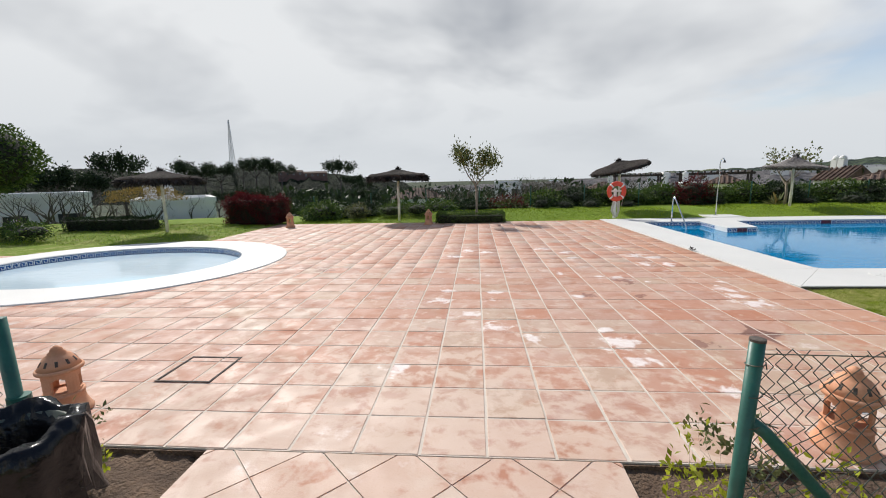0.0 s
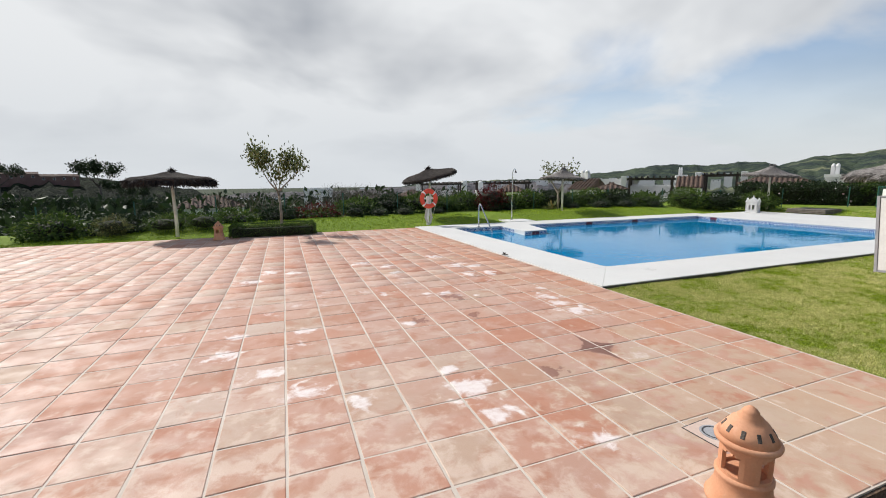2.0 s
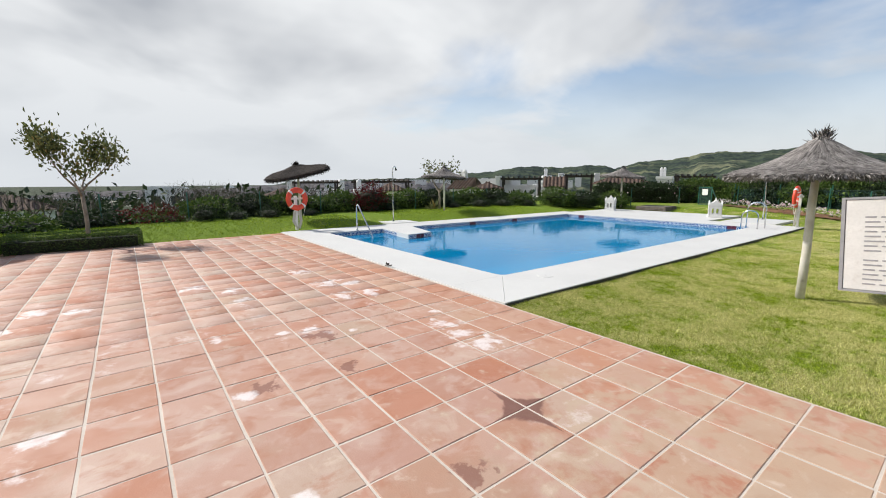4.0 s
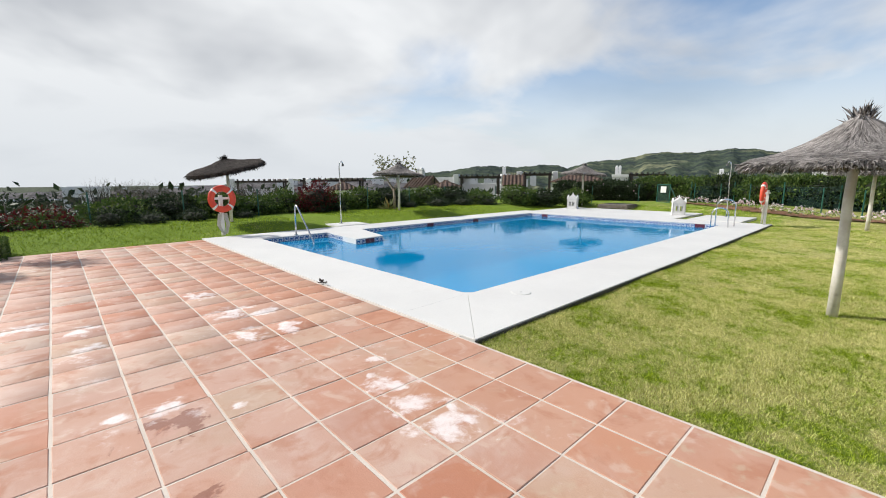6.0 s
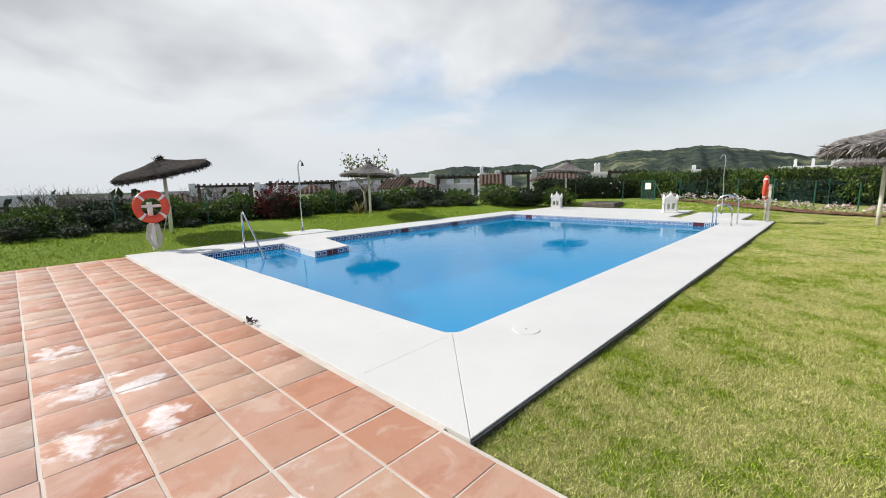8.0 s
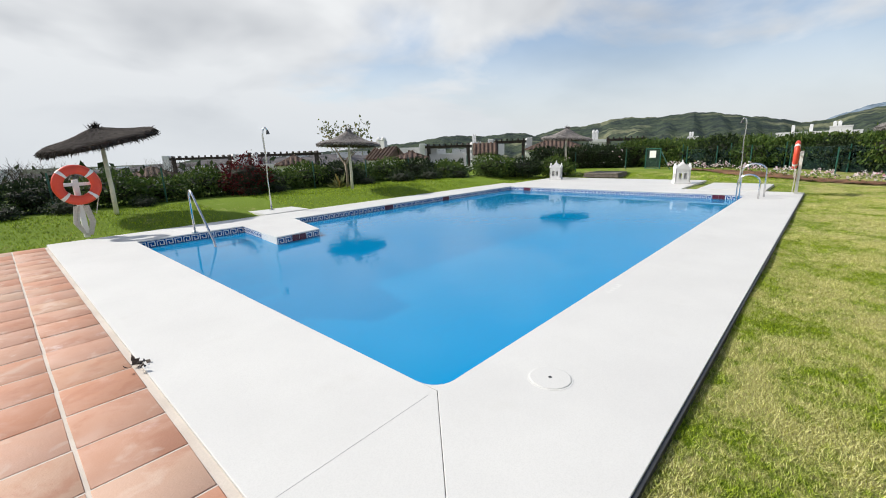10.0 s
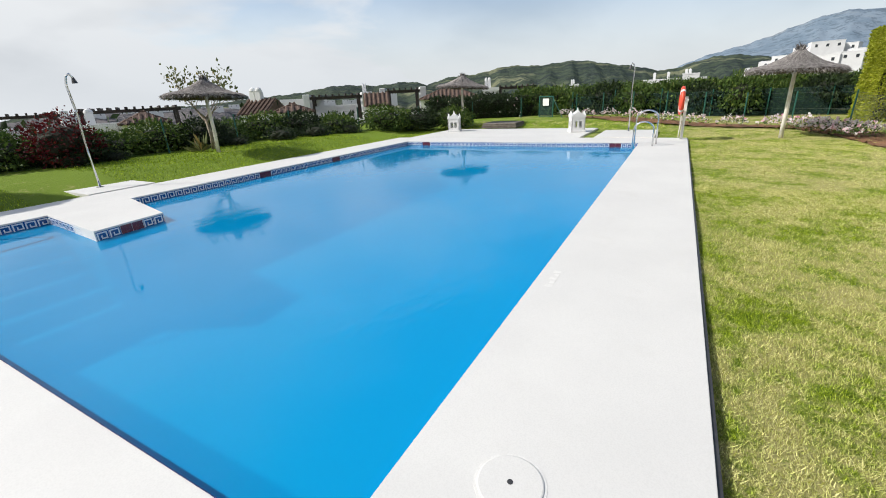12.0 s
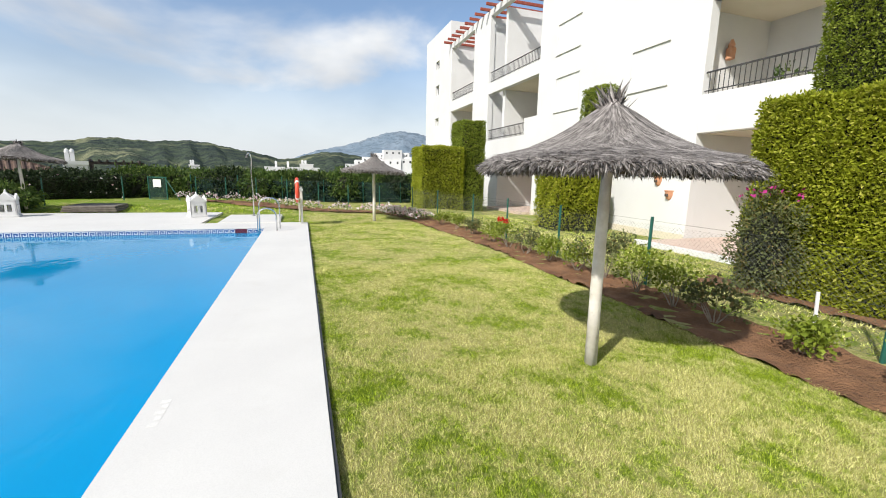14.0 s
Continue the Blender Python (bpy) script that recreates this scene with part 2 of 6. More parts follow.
def water_material(name="pool_water", colour=(0.0, 0.24, 0.50, 1)):
    n = Nodes(name)
    t = n.t
    t.nodes.remove(n.b)
    clear = t.nodes.new("ShaderNodeBsdfTransparent")
    clear.inputs[0].default_value = (0.03, 0.84, 0.97, 1)
    gloss = t.nodes.new("ShaderNodeBsdfGlossy")
    gloss.inputs["Roughness"].default_value = 0.02
    ripple = n.math("ADD", n.noise(2.2, 3.0, 0.5, (1.0, 2.0, 1.0)), n.math("MULTIPLY", n.noise(7.0, 2.0, 0.5, (1.0, 1.8, 1.0), 0.4), 0.35))
    calm = n.step(n.noise(0.35, 2.0), 0.35, 0.65, 0.25, 1.0)
    bp = t.nodes.new("ShaderNodeBump")
    bp.inputs["Distance"].default_value = 0.012
    t.links.new(n.math("MULTIPLY", calm, 0.36), bp.inputs["Strength"])
    t.links.new(ripple, bp.inputs["Height"])
    fr = t.nodes.new("ShaderNodeFresnel")
    fr.inputs["IOR"].default_value = 1.41
    mx = t.nodes.new("ShaderNodeMixShader")
    for s in (gloss.inputs["Normal"], fr.inputs["Normal"]):
        t.links.new(bp.outputs[0], s)
    # light scattered back from inside the water; the paddling pool's colour adds sky reflection
    body = t.nodes.new("ShaderNodeBsdfDiffuse")
    body.inputs[0].default_value = colour
    depth = t.nodes.new("ShaderNodeMixShader")
    depth.inputs[0].default_value = 0.84
    t.links.new(clear.outputs[0], depth.inputs[1])
    t.links.new(body.outputs[0], depth.inputs[2])
    t.links.new(fr.outputs[0], mx.inputs[0])
    t.links.new(depth.outputs[0], mx.inputs[1])
    t.links.new(gloss.outputs[0], mx.inputs[2])
    t.links.new(mx.outputs[0], t.nodes["Material Output"].inputs[0])
    return n.m


def thatch_material(name, a, b):
    n = Nodes(name)
    r = n.random()
    c = n.mix(r, a, b)
    c = n.mix(n.step(n.noise(14.0, 3.0), 0.45, 0.75, 0.0, 0.6), c, tuple(0.45 * v for v in a))
    n.bump(n.noise(160.0), 0.5, 0.004)
    return n.done(c, 0.9, 0.0, 0.2)


# salt bloom and brown spills on the terrace: x, y, radius
BLOOM = ((-4.42, -0.28, 0.17), (-4.47, -0.66, 0.15), (-5.12, -0.17, 0.19), (-5.16, -0.71, 0.2), (-4.46, -1.72, 0.2), (-4.06, -2.05, 0.15), (-3.24, -1.8, 0.13),
         (-3.24, -2.12, 0.26), (-3.2, -2.5, 0.2), (-3.26, -0.48, 0.1), (-4.74, -1.27, 0.16), (-2.77, -3.05, 0.18), (-3.22, 0.94, 0.13), (-2.69, 2.3, 0.22), (-2.7, 2.95, 0.22),
         (-3.17, 3.41, 0.24), (-1.1, -0.12, 0.24), (-1.13, -0.8, 0.28), (-1.13, -0.45, 0.22), (-1.42, 2.5, 0.3), (-1.5, 1.66, 0.26), (-1.13, 2.3, 0.2), (-1.5, 3.6, 0.26),
         (-1.12, 1.6, 0.22), (-5.18, 2.5, 0.25), (-4.46, 3.04, 0.22), (-4.84, 3.2, 0.26), (-2.38, 0.62, 0.14), (-2.62, 0.7, 0.1), (-0.9, 0.33, 0.12), (-2.0, 0.34, 0.07), (-5.35, -2.75, 0.16))
SPILL = ((-2.4, -0.47, 0.14), (-2.36, 0.36, 0.24), (-2.46, -2.13, 0.16), (-3.05, -0.42, 0.15), (-3.0, 8.6, 0.6), (-3.9, 8.2, 0.4), (-7.5, 1.3, 0.3), (-9.2, 2.0, 0.3))
TILE = tile_material()
GROUT = surface("grout", (0.62, 0.55, 0.475), (0.52, 0.45, 0.38), 2.0, 80.0, 0.9, 0.3)
COPING = surface("white_coping", (0.64, 0.63, 0.60), (0.59, 0.58, 0.555), 0.8, 140.0, 0.6, 0.12, 0.003, 0.0, 0.25, (0.50, 0.48, 0.44))
WHITE = surface("white_render", (0.72, 0.72, 0.715), (0.67, 0.67, 0.665), 0.7, 90.0, 0.8, 0.2, 0.004, 0.0, 0.15, (0.6, 0.58, 0.54))
CREAM = surface("cream_render", (0.72, 0.66, 0.54), (0.66, 0.60, 0.48), 0.7, 90.0, 0.8, 0.2)
WHITE_METAL = surface("white_paint", (0.78, 0.77, 0.74), (0.70, 0.69, 0.66), 6.0, 70.0, 0.5, 0.1, 0.003, 0.0, 0.35, (0.42, 0.38, 0.32))
POLE = surface("whitewashed_wood", (0.78, 0.75, 0.69), (0.60, 0.56, 0.48), 5.0, 45.0, 0.8, 0.5, 0.006, 0.0, 0.5, (0.30, 0.26, 0.20))
BASIN = surface("blue_pool_mosaic", (0.03, 0.44, 0.66), (0.04, 0.50, 0.70), 0.6, 40.0, 0.35, 0.05)
KIDS_BASIN = surface("pale_blue_mosaic", (0.35, 0.66, 0.82), (0.42, 0.70, 0.85), 0.6, 40.0, 0.35, 0.05)
BAND_BLUE = surface("blue_glazed_tile", (0.008, 0.055, 0.21), (0.018, 0.095, 0.29), 8.0, 60.0, 0.2, 0.05)
BAND_WHITE = surface("white_glaze", (0.72, 0.74, 0.74), (0.64, 0.67, 0.70), 8.0, 60.0, 0.2, 0.05)
BAND_RED = surface("dark_red_glaze", (0.13, 0.022, 0.028), (0.08, 0.02, 0.045), 18.0, 60.0, 0.25, 0.05)
WATER = water_material()
# near-white body colour stands in for the bright sky reflected here
KIDS_WATER = water_material("sky_whitened_water", (0.70, 0.83, 0.89, 1))
LAWN = grass_material("lawn_soil", False)
BLADE = grass_material("grass_blades", True)
SOIL = surface("red_brown_soil", (0.15, 0.072, 0.032), (0.27, 0.138, 0.066), 2.5, 40.0, 0.95, 1.0, 0.03, 0.0, 0.5, (0.08, 0.045, 0.03))
DARK_SOIL = surface("dark_soil", (0.075, 0.045, 0.028), (0.17, 0.108, 0.068), 4.0, 50.0, 0.95, 1.0, 0.03, 0.0, 0.5, (0.05, 0.035, 0.025))
CLAY = surface("terracotta_clay", (0.56, 0.26, 0.14), (0.62, 0.33, 0.20), 5.0, 80.0, 0.8, 0.25, 0.004, 0.0, 0.3, (0.66, 0.48, 0.38))
GREEN_METAL = surface("green_paint", (0.012, 0.085, 0.065), (0.02, 0.12, 0.09), 9.0, 90.0, 0.4, 0.15, 0.003, 0.0, 0.3, (0.10, 0.12, 0.09))
WIRE = surface("green_coated_wire", (0.05, 0.065, 0.05), (0.10, 0.10, 0.075), 12.0, 60.0, 0.6, 0.1)
STEEL = surface("polished_steel", (0.62, 0.63, 0.64), (0.70, 0.70, 0.70), 12.0, 80.0, 0.18, 0.03, 0.002, 1.0)
BLACK_METAL = surface("black_iron", (0.03, 0.03, 0.032), (0.05, 0.05, 0.05), 12.0, 60.0, 0.5, 0.1)
THATCH = thatch_material("grey_heather_thatch", (0.11, 0.10, 0.095), (0.44, 0.41, 0.39))
# darker copy of the heather: shade of the backlit parasols put into the colour
THATCH_BACKLIT = thatch_material("backlit_heather_thatch", (0.028, 0.024, 0.022), (0.095, 0.082, 0.075))
THATCH_IN = surface("dark_thatch_core", (0.06, 0.038, 0.03), (0.10, 0.07, 0.055), 20.0, 120.0, 0.95, 0.8, 0.01)
ORANGE = surface("orange_red_plastic", (0.74, 0.075, 0.03), (0.66, 0.06, 0.03), 6.0, 90.0, 0.45, 0.08)
ROPE = surface("grey_white_rope", (0.60, 0.57, 0.50), (0.45, 0.42, 0.36), 30.0, 200.0, 0.9, 0.6)
LEAF = leafy("hedge_leaf", (0.040, 0.075, 0.015), (0.085, 0.145, 0.028), (0.19, 0.24, 0.05), 0.2)
LEAF_MID = leafy("pillar_leaf", (0.14, 0.19, 0.02), (0.24, 0.30, 0.035), (0.34, 0.38, 0.07))
LEAF_BRIGHT = leafy("yellow_green_leaf", (0.24, 0.28, 0.02), (0.44, 0.48, 0.04), (0.64, 0.62, 0.12), 0.46)
LEAF_DARK = leafy("dark_leaf", (0.016, 0.030, 0.012), (0.030, 0.052, 0.018), (0.055, 0.08, 0.028), 0.12)
LEAF_OLIVE = leafy("olive_leaf", (0.10, 0.12, 0.045), (0.18, 0.20, 0.075), (0.30, 0.22, 0.08))
LEAF_RED = leafy("dark_red_leaf", (0.06, 0.008, 0.010), (0.12, 0.012, 0.016), (0.20, 0.03, 0.02))
LEAF_RUST = leafy("rusty_leaf", (0.20, 0.14, 0.035), (0.34, 0.22, 0.05), (0.16, 0.15, 0.05))
PETAL_RED = leafy("red_petal", (0.55, 0.01, 0.012), (0.70, 0.02, 0.02), (0.5, 0.02, 0.03))
PETAL_WHITE = leafy("white_petal", (0.75, 0.72, 0.70), (0.80, 0.62, 0.68), (0.70, 0.30, 0.42))
PETAL_PINK = leafy("magenta_bract", (0.42, 0.03, 0.20), (0.55, 0.06, 0.28), (0.40, 0.04, 0.16))
# near-black filling of bushes: the shade between the leaves, put in as colour
CORE = surface("inner_shade_fill", (0.012, 0.016, 0.008), (0.026, 0.028, 0.014), 6.0, 60.0, 0.95, 0.8, 0.02)
BARK = surface("grey_bark", (0.20, 0.16, 0.12), (0.32, 0.27, 0.21), 8.0, 60.0, 0.9, 0.8, 0.01)
BARK_DARK = surface("dark_bark", (0.06, 0.05, 0.042), (0.11, 0.09, 0.075), 8.0, 60.0, 0.9, 0.8, 0.01)
PERGOLA = surface("dark_stained_wood", (0.022, 0.016, 0.013), (0.045, 0.032, 0.025), 6.0, 60.0, 0.7, 0.3)
RED_WOOD = surface("red_stained_wood", (0.25, 0.05, 0.03), (0.33, 0.08, 0.05), 6.0, 60.0, 0.7, 0.3)
ROOF = surface("old_roof_tile", (0.075, 0.045, 0.034), (0.14, 0.088, 0.064), 2.5, 20.0, 0.9, 0.6, 0.03, 0.0, 0.5, (0.10, 0.075, 0.06))
GLASS_DARK = surface("dark_window_pane", (0.03, 0.035, 0.04), (0.05, 0.055, 0.06), 2.0, 20.0, 0.12, 0.02)
PAVING = surface("pale_pink_paving", (0.56, 0.42, 0.35), (0.64, 0.52, 0.44), 4.0, 40.0, 0.85, 0.3)
SHUTTER = surface("white_shutter", (0.80, 0.80, 0.79), (0.76, 0.76, 0.75), 2.0, 60.0, 0.6, 0.05)
FAINT = surface("worn_marking", (0.62, 0.61, 0.58), (0.70, 0.69, 0.66), 20.0, 90.0, 0.7, 0.05)
RUST_WALL = surface("rust_red_render", (0.13, 0.075, 0.06), (0.18, 0.105, 0.085), 0.3, 8.0, 0.85, 0.2)
BIN_PLASTIC = surface("grey_green_plastic", (0.07, 0.085, 0.065), (0.10, 0.115, 0.09), 5.0, 80.0, 0.5, 0.1)
BAG = surface("black_plastic_film", (0.004, 0.004, 0.005), (0.007, 0.007, 0.008), 10.0, 22.0, 0.22, 0.5, 0.012)
BAG.node_tree.nodes["Principled BSDF"].inputs["Specular IOR Level"].default_value = 0.3
MAT = surface("grey_brown_matting", (0.12, 0.10, 0.085), (0.19, 0.165, 0.14), 6.0, 80.0, 0.9, 0.5)
GREY_INK = surface("grey_ink", (0.30, 0.30, 0.31), (0.36, 0.36, 0.37), 20.0, 90.0, 0.7, 0.05)
NET = surface("green_shade_net", (0.010, 0.036, 0.028), (0.018, 0.055, 0.040), 3.0, 120.0, 0.9, 0.5)

# the netting lets most of the light through its weave
weave = NET.node_tree
holes = weave.nodes.new("ShaderNodeBsdfTransparent")
meshed = weave.nodes.new("ShaderNodeMixShader")
meshed.inputs[0].default_value = 0.42
weave.links.new(holes.outputs[0], meshed.inputs[1])
weave.links.new(weave.nodes["Principled BSDF"].outputs[0], meshed.inputs[2])
weave.links.new(meshed.outputs[0], weave.nodes["Material Output"].inputs[0])

# ---- building helpers ----
RNG = np.random.default_rng(7)


def link_mesh(name, bm, material):
    me = bpy.data.meshes.new(name)
    bm.to_mesh(me)
    bm.free()
    me.materials.append(material)
    return me


def part(name, bm, material, parent, label="", smooth=False):
    """One mesh under a thing or a part."""
    me = link_mesh(name, bm, material)
    if smooth:
        me.polygons.foreach_set("use_smooth", [True] * len(me.polygons))
    ob = new(name, me)
    ob.parent = parent
    return tagged(ob, label)


def thing(name, label, category, m, group="", kind=""):
    ob = new(name)
    ob.matrix_world = m
    return tagged(ob, label, category, group, kind)


def solid(name, bm, material, label, category, kind="", group="", smooth=False):
    me = link_mesh(name, bm, material)
    if smooth:
        me.polygons.foreach_set("use_smooth", [True] * len(me.polygons))
    return tagged(new(name, me), label, category, group, kind)


def box(bm, x0, y0, z0, x1, y1, z1, bevel=0.0):
    made = bmesh.ops.create_cube(bm, size=1.0, matrix=Matrix.LocRotScale(((x0 + x1) / 2, (y0 + y1) / 2, (z0 + z1) / 2), None, (x1 - x0, y1 - y0, z1 - z0)))
    if bevel:
        edges = list({e for v in made["verts"] for e in v.link_edges})
        bmesh.ops.bevel(bm, geom=edges, offset=bevel, segments=2, profile=0.6, affect="EDGES")
    return bm


def boxes(*rows, bevel=0.0):
    bm = bmesh.new()
    for r in rows:
        box(bm, *r, bevel=bevel)
    return bm


def rod(bm, a, b, r0, r1=None, sides=10, caps=True):
    a, b = Vector(a), Vector(b)
    r1 = r0 if r1 is None else r1
    turn = (b - a).to_track_quat("Z", "Y").to_matrix()
    rings = []
    for p, r in ((a, r0), (b, r1)):
        rings.append([bm.verts.new(p + turn @ Vector((r * math.cos(t), r * math.sin(t), 0))) for t in (2 * math.pi * i / sides for i in range(sides))])
    for i in range(sides):
        bm.faces.new((rings[0][i], rings[0][(i + 1) % sides], rings[1][(i + 1) % sides], rings[1][i]))
    if caps:
        bm.faces.new(rings[0][::-1])
        bm.faces.new(rings[1])
    return bm


def tube(bm, points, r, sides=8):
    """A round bar along points; r is one radius or one for each point."""
    pts = [Vector(p) for p in points]
    radii = [r] * len(pts) if isinstance(r, (int, float)) else r
    rings = []
    side = None
    for i, p in enumerate(pts):
        d = (pts[min(i + 1, len(pts) - 1)] - pts[max(i - 1, 0)]).normalized()
        if side is None:
            side = d.orthogonal().normalized()
        side = (side - d * side.dot(d)).normalized()
        other = d.cross(side)
        rings.append([bm.verts.new(p + (side * math.cos(t) + other * math.sin(t)) * radii[i]) for t in (2 * math.pi * k / sides for k in range(sides))])
    for a, b in zip(rings, rings[1:]):
        for k in range(sides):
            bm.faces.new((a[k], a[(k + 1) % sides], b[(k + 1) % sides], b[k]))
    bm.faces.new(rings[0][::-1])
    bm.faces.new(rings[-1])
    return bm


def lathe(bm, profile, sides=24, close=True):
    rings = [[bm.verts.new((r * math.cos(t), r * math.sin(t), z)) for t in (2 * math.pi * k / sides for k in range(sides))] for r, z in profile]
    for a, b in zip(rings, rings[1:]):
        for k in range(sides):
            bm.faces.new((a[k], a[(k + 1) % sides], b[(k + 1) % sides], b[k]))
    if close:
        bm.faces.new(rings[0][::-1])
        bm.faces.new(rings[-1])
    return bm


def prism(bm, outline, z0, z1):
    low = [bm.verts.new((x, y, z0)) for x, y in outline]
    high = [bm.verts.new((x, y, z1)) for x, y in outline]
    n = len(outline)
    for i in range(n):
        bm.faces.new((low[i], low[(i + 1) % n], high[(i + 1) % n], high[i]))
    bm.faces.new(low[::-1])
    bm.faces.new(high)
    return bm


def arc(cx, cy, rx, ry, a0, a1, steps):
    return [(cx + rx * math.cos(a0 + (a1 - a0) * i / steps), cy + ry * math.sin(a0 + (a1 - a0) * i / steps)) for i in range(steps + 1)]


def raw_mesh(name, verts, faces, material, smooth=False):
    """A mesh from arrays; every face has as many corners as faces has columns."""
    me = bpy.data.meshes.new(name)
    n, k = faces.shape
    me.vertices.add(len(verts))
    me.vertices.foreach_set("co", np.ascontiguousarray(verts, dtype=np.float32).ravel())
    me.loops.add(n * k)
    me.loops.foreach_set("vertex_index", np.ascontiguousarray(faces, dtype=np.int32).ravel())
    me.polygons.add(n)
    me.polygons.foreach_set("loop_start", np.arange(0, n * k, k, dtype=np.int32))
    if smooth:
        me.polygons.foreach_set("use_smooth", np.ones(n, dtype=bool))
    me.update(calc_edges=True)
    me.materials.append(material)
    return me


def unit(v):
    return v / np.maximum(np.linalg.norm(v, axis=1, keepdims=True), 1e-6)


def leaf_mesh(name, places, out, size, material, spread=0.9, slim=0.5):
    """Small folded leaves at places, each pointing roughly along out."""
    n = len(places)
    along = unit(out + RNG.normal(0, spread, (n, 3)))
    side = unit(np.cross(along, RNG.normal(0, 1, (n, 3))))
    up_ = np.cross(side, along)
    s = (size * RNG.uniform(0.6, 1.3, n))[:, None]
    v = np.empty((n, 4, 3))
    v[:, 0] = places
    v[:, 1] = places + along * s * 0.5 + side * s * slim * 0.5 + up_ * s * 0.12
    v[:, 2] = places + along * s
    v[:, 3] = places + along * s * 0.5 - side * s * slim * 0.5 + up_ * s * 0.12
    base = np.arange(n)[:, None] * 4
    faces = np.concatenate([base + np.array([[0, 1, 2]]), base + np.array([[0, 2, 3]])])
    return raw_mesh(name, v.reshape(-1, 3), faces, material)


def leaf_part(name, places, out, size, material, parent, label="", **more):
    ob = new(name, leaf_mesh(name, places, out, size, material, **more))
    ob.parent = parent
    return tagged(ob, label)


def shell(n, lo, hi, lump=0.12):
    """Points on the top and sides of a block, with their outward direction."""
    lo, hi = np.array(lo, float), np.array(hi, float)
    d = hi - lo
    areas = np.array([d[1] * d[2], d[1] * d[2], d[0] * d[2], d[0] * d[2], d[0] * d[1]])
    f = RNG.choice(5, n, p=areas / areas.sum())
    p = lo + RNG.uniform(0, 1, (n, 3)) * d
    o = np.zeros((n, 3))
    for k, (ax, end) in enumerate(((0, 0), (0, 1), (1, 0), (1, 1), (2, 1))):
        w = f == k
        p[w, ax] = (lo, hi)[end][ax]
        o[w, ax] = 1 if end else -1
    wave = np.sin(p[:, 0] * 2.3 + p[:, 1] * 1.7) * np.cos(p[:, 2] * 3.1 + p[:, 0] * 1.1) + 0.6 * np.sin(p[:, 0] * 7.1 + p[:, 1] * 5.9 + p[:, 2] * 6.3)
    p += o * (lump * 0.6 * wave[:, None] + RNG.normal(0, lump * 0.35, (n, 1)))
    return p, o


def ball(n, centre, radii, lump=0.15, low=-1.0):
    o = unit(RNG.normal(0, 1, (n, 3)))
    o = o[o[:, 2] > low]
    wave = np.sin(o[:, 0] * 5.1 + centre[0]) * np.cos(o[:, 1] * 6.3 + centre[1]) + np.sin(o[:, 2] * 7.7 + o[:, 0] * 3.0)
    k = 1 + lump * wave[:, None] * 0.5 + RNG.normal(0, lump * 0.4, (len(o), 1)) - np.abs(RNG.normal(0, 0.12, (len(o), 1)))
    return np.array(centre) + o * np.array(radii) * k, o


def ground_z(x, y):
    """The lawn: level round the terrace, a low bank behind the pool, falling away past the hedge."""
    x, y = np.asarray(x, float), np.asarray(y, float)

    def ease(v):
        v = np.clip(v, 0, 1)
        return v * v * (3 - 2 * v)

    z = -0.045 + 0.22 * ease((y - 10.0) / 2.2) * ease((x + 12) / 6) + 0.14 * ease((y - 5.5) / 3.0) * ease((-11.5 - x) / 4)
    z = np.maximum(z, -0.045 + 0.22 * ease((x - 18.3) / 3.0) * ease((y + 2.0) / 4.0))
    z = z - 0.2 * ease((-5.5 - y) / 4.0) * ease((x + 1.0) / 2.0) - 0.035 * ease((-3.35 - y) / 0.5) * ease((-0.3 - x) / 0.6)
    edge = np.maximum(np.maximum(y - 16.5 - 0.28 * np.minimum(x, 0), x - 30.0), -x - 24.0)
    r = np.hypot(x, y)
    fall = 4.5 * ease(edge / 14.0) + 22.0 * ease((r - 60) / 900.0)
    return z - fall * (edge > 0)


# ---- the large structure ----
PX0, PY0, PX1, PY1 = 1.12, 1.155, 13.25, 8.66      # the pool's inner edge
WATER_Z = -0.125


def in_pools(x, y):
    return (0.5 < x < 14.0 and 0.5 < y < 9.3) or ((x + 12.5) / 3.3) ** 2 + ((y - 1.95) / 2.8) ** 2 < 1


def build_ground():
    def axis(lo, hi, fine):
        mid = np.arange(lo, hi + 1e-6, fine)
        steps = np.cumsum(fine * 1.16 ** np.arange(1, 48))
        steps = steps[steps < 4300]
        return np.concatenate([(lo - steps)[::-1], mid, hi + steps])
    xs, ys = axis(-24, 34, 0.5), axis(-16, 20, 0.5)
    gx, gy = np.meshgrid(xs, ys)
    z = ground_z(gx, gy)
    near = (np.abs(gx - 5) < 40) & (np.abs(gy) < 30)
    z += np.where(near, 0.012 * np.sin(gx * 1.9 + gy) * np.cos(gy * 2.3), 0)
    verts = np.stack([gx, gy, z], -1).reshape(-1, 3)
    nx = len(xs)
    i, j = np.meshgrid(np.arange(nx - 1), np.arange(len(ys) - 1))
    a = (j * nx + i).ravel()
    faces = np.stack([a, a + 1, a + nx + 1, a + nx], -1)
    cx, cy = (gx[:-1, :-1] + 0.25).ravel(), (gy[:-1, :-1] + 0.25).ravel()
    keep = np.array([not in_pools(x, y) for x, y in zip(cx, cy)])
    tagged(new("ground", raw_mesh("ground", verts, faces[keep], LAWN, True)), "mown lawn running out over the slope into the valley", "ground", kind="structure")


build_ground()


def in_terrace(x, y):
    if ((x + 12.5) / 3.0) ** 2 + ((y - 1.95) / 2.5) ** 2 < 1:
        return False
    return not (x < -12.3 and y > 4.9) and not (x < -14.6 and y > 3.2)


TX, TY, TP = -0.04, 0.19, 0.4135    # the tile grid


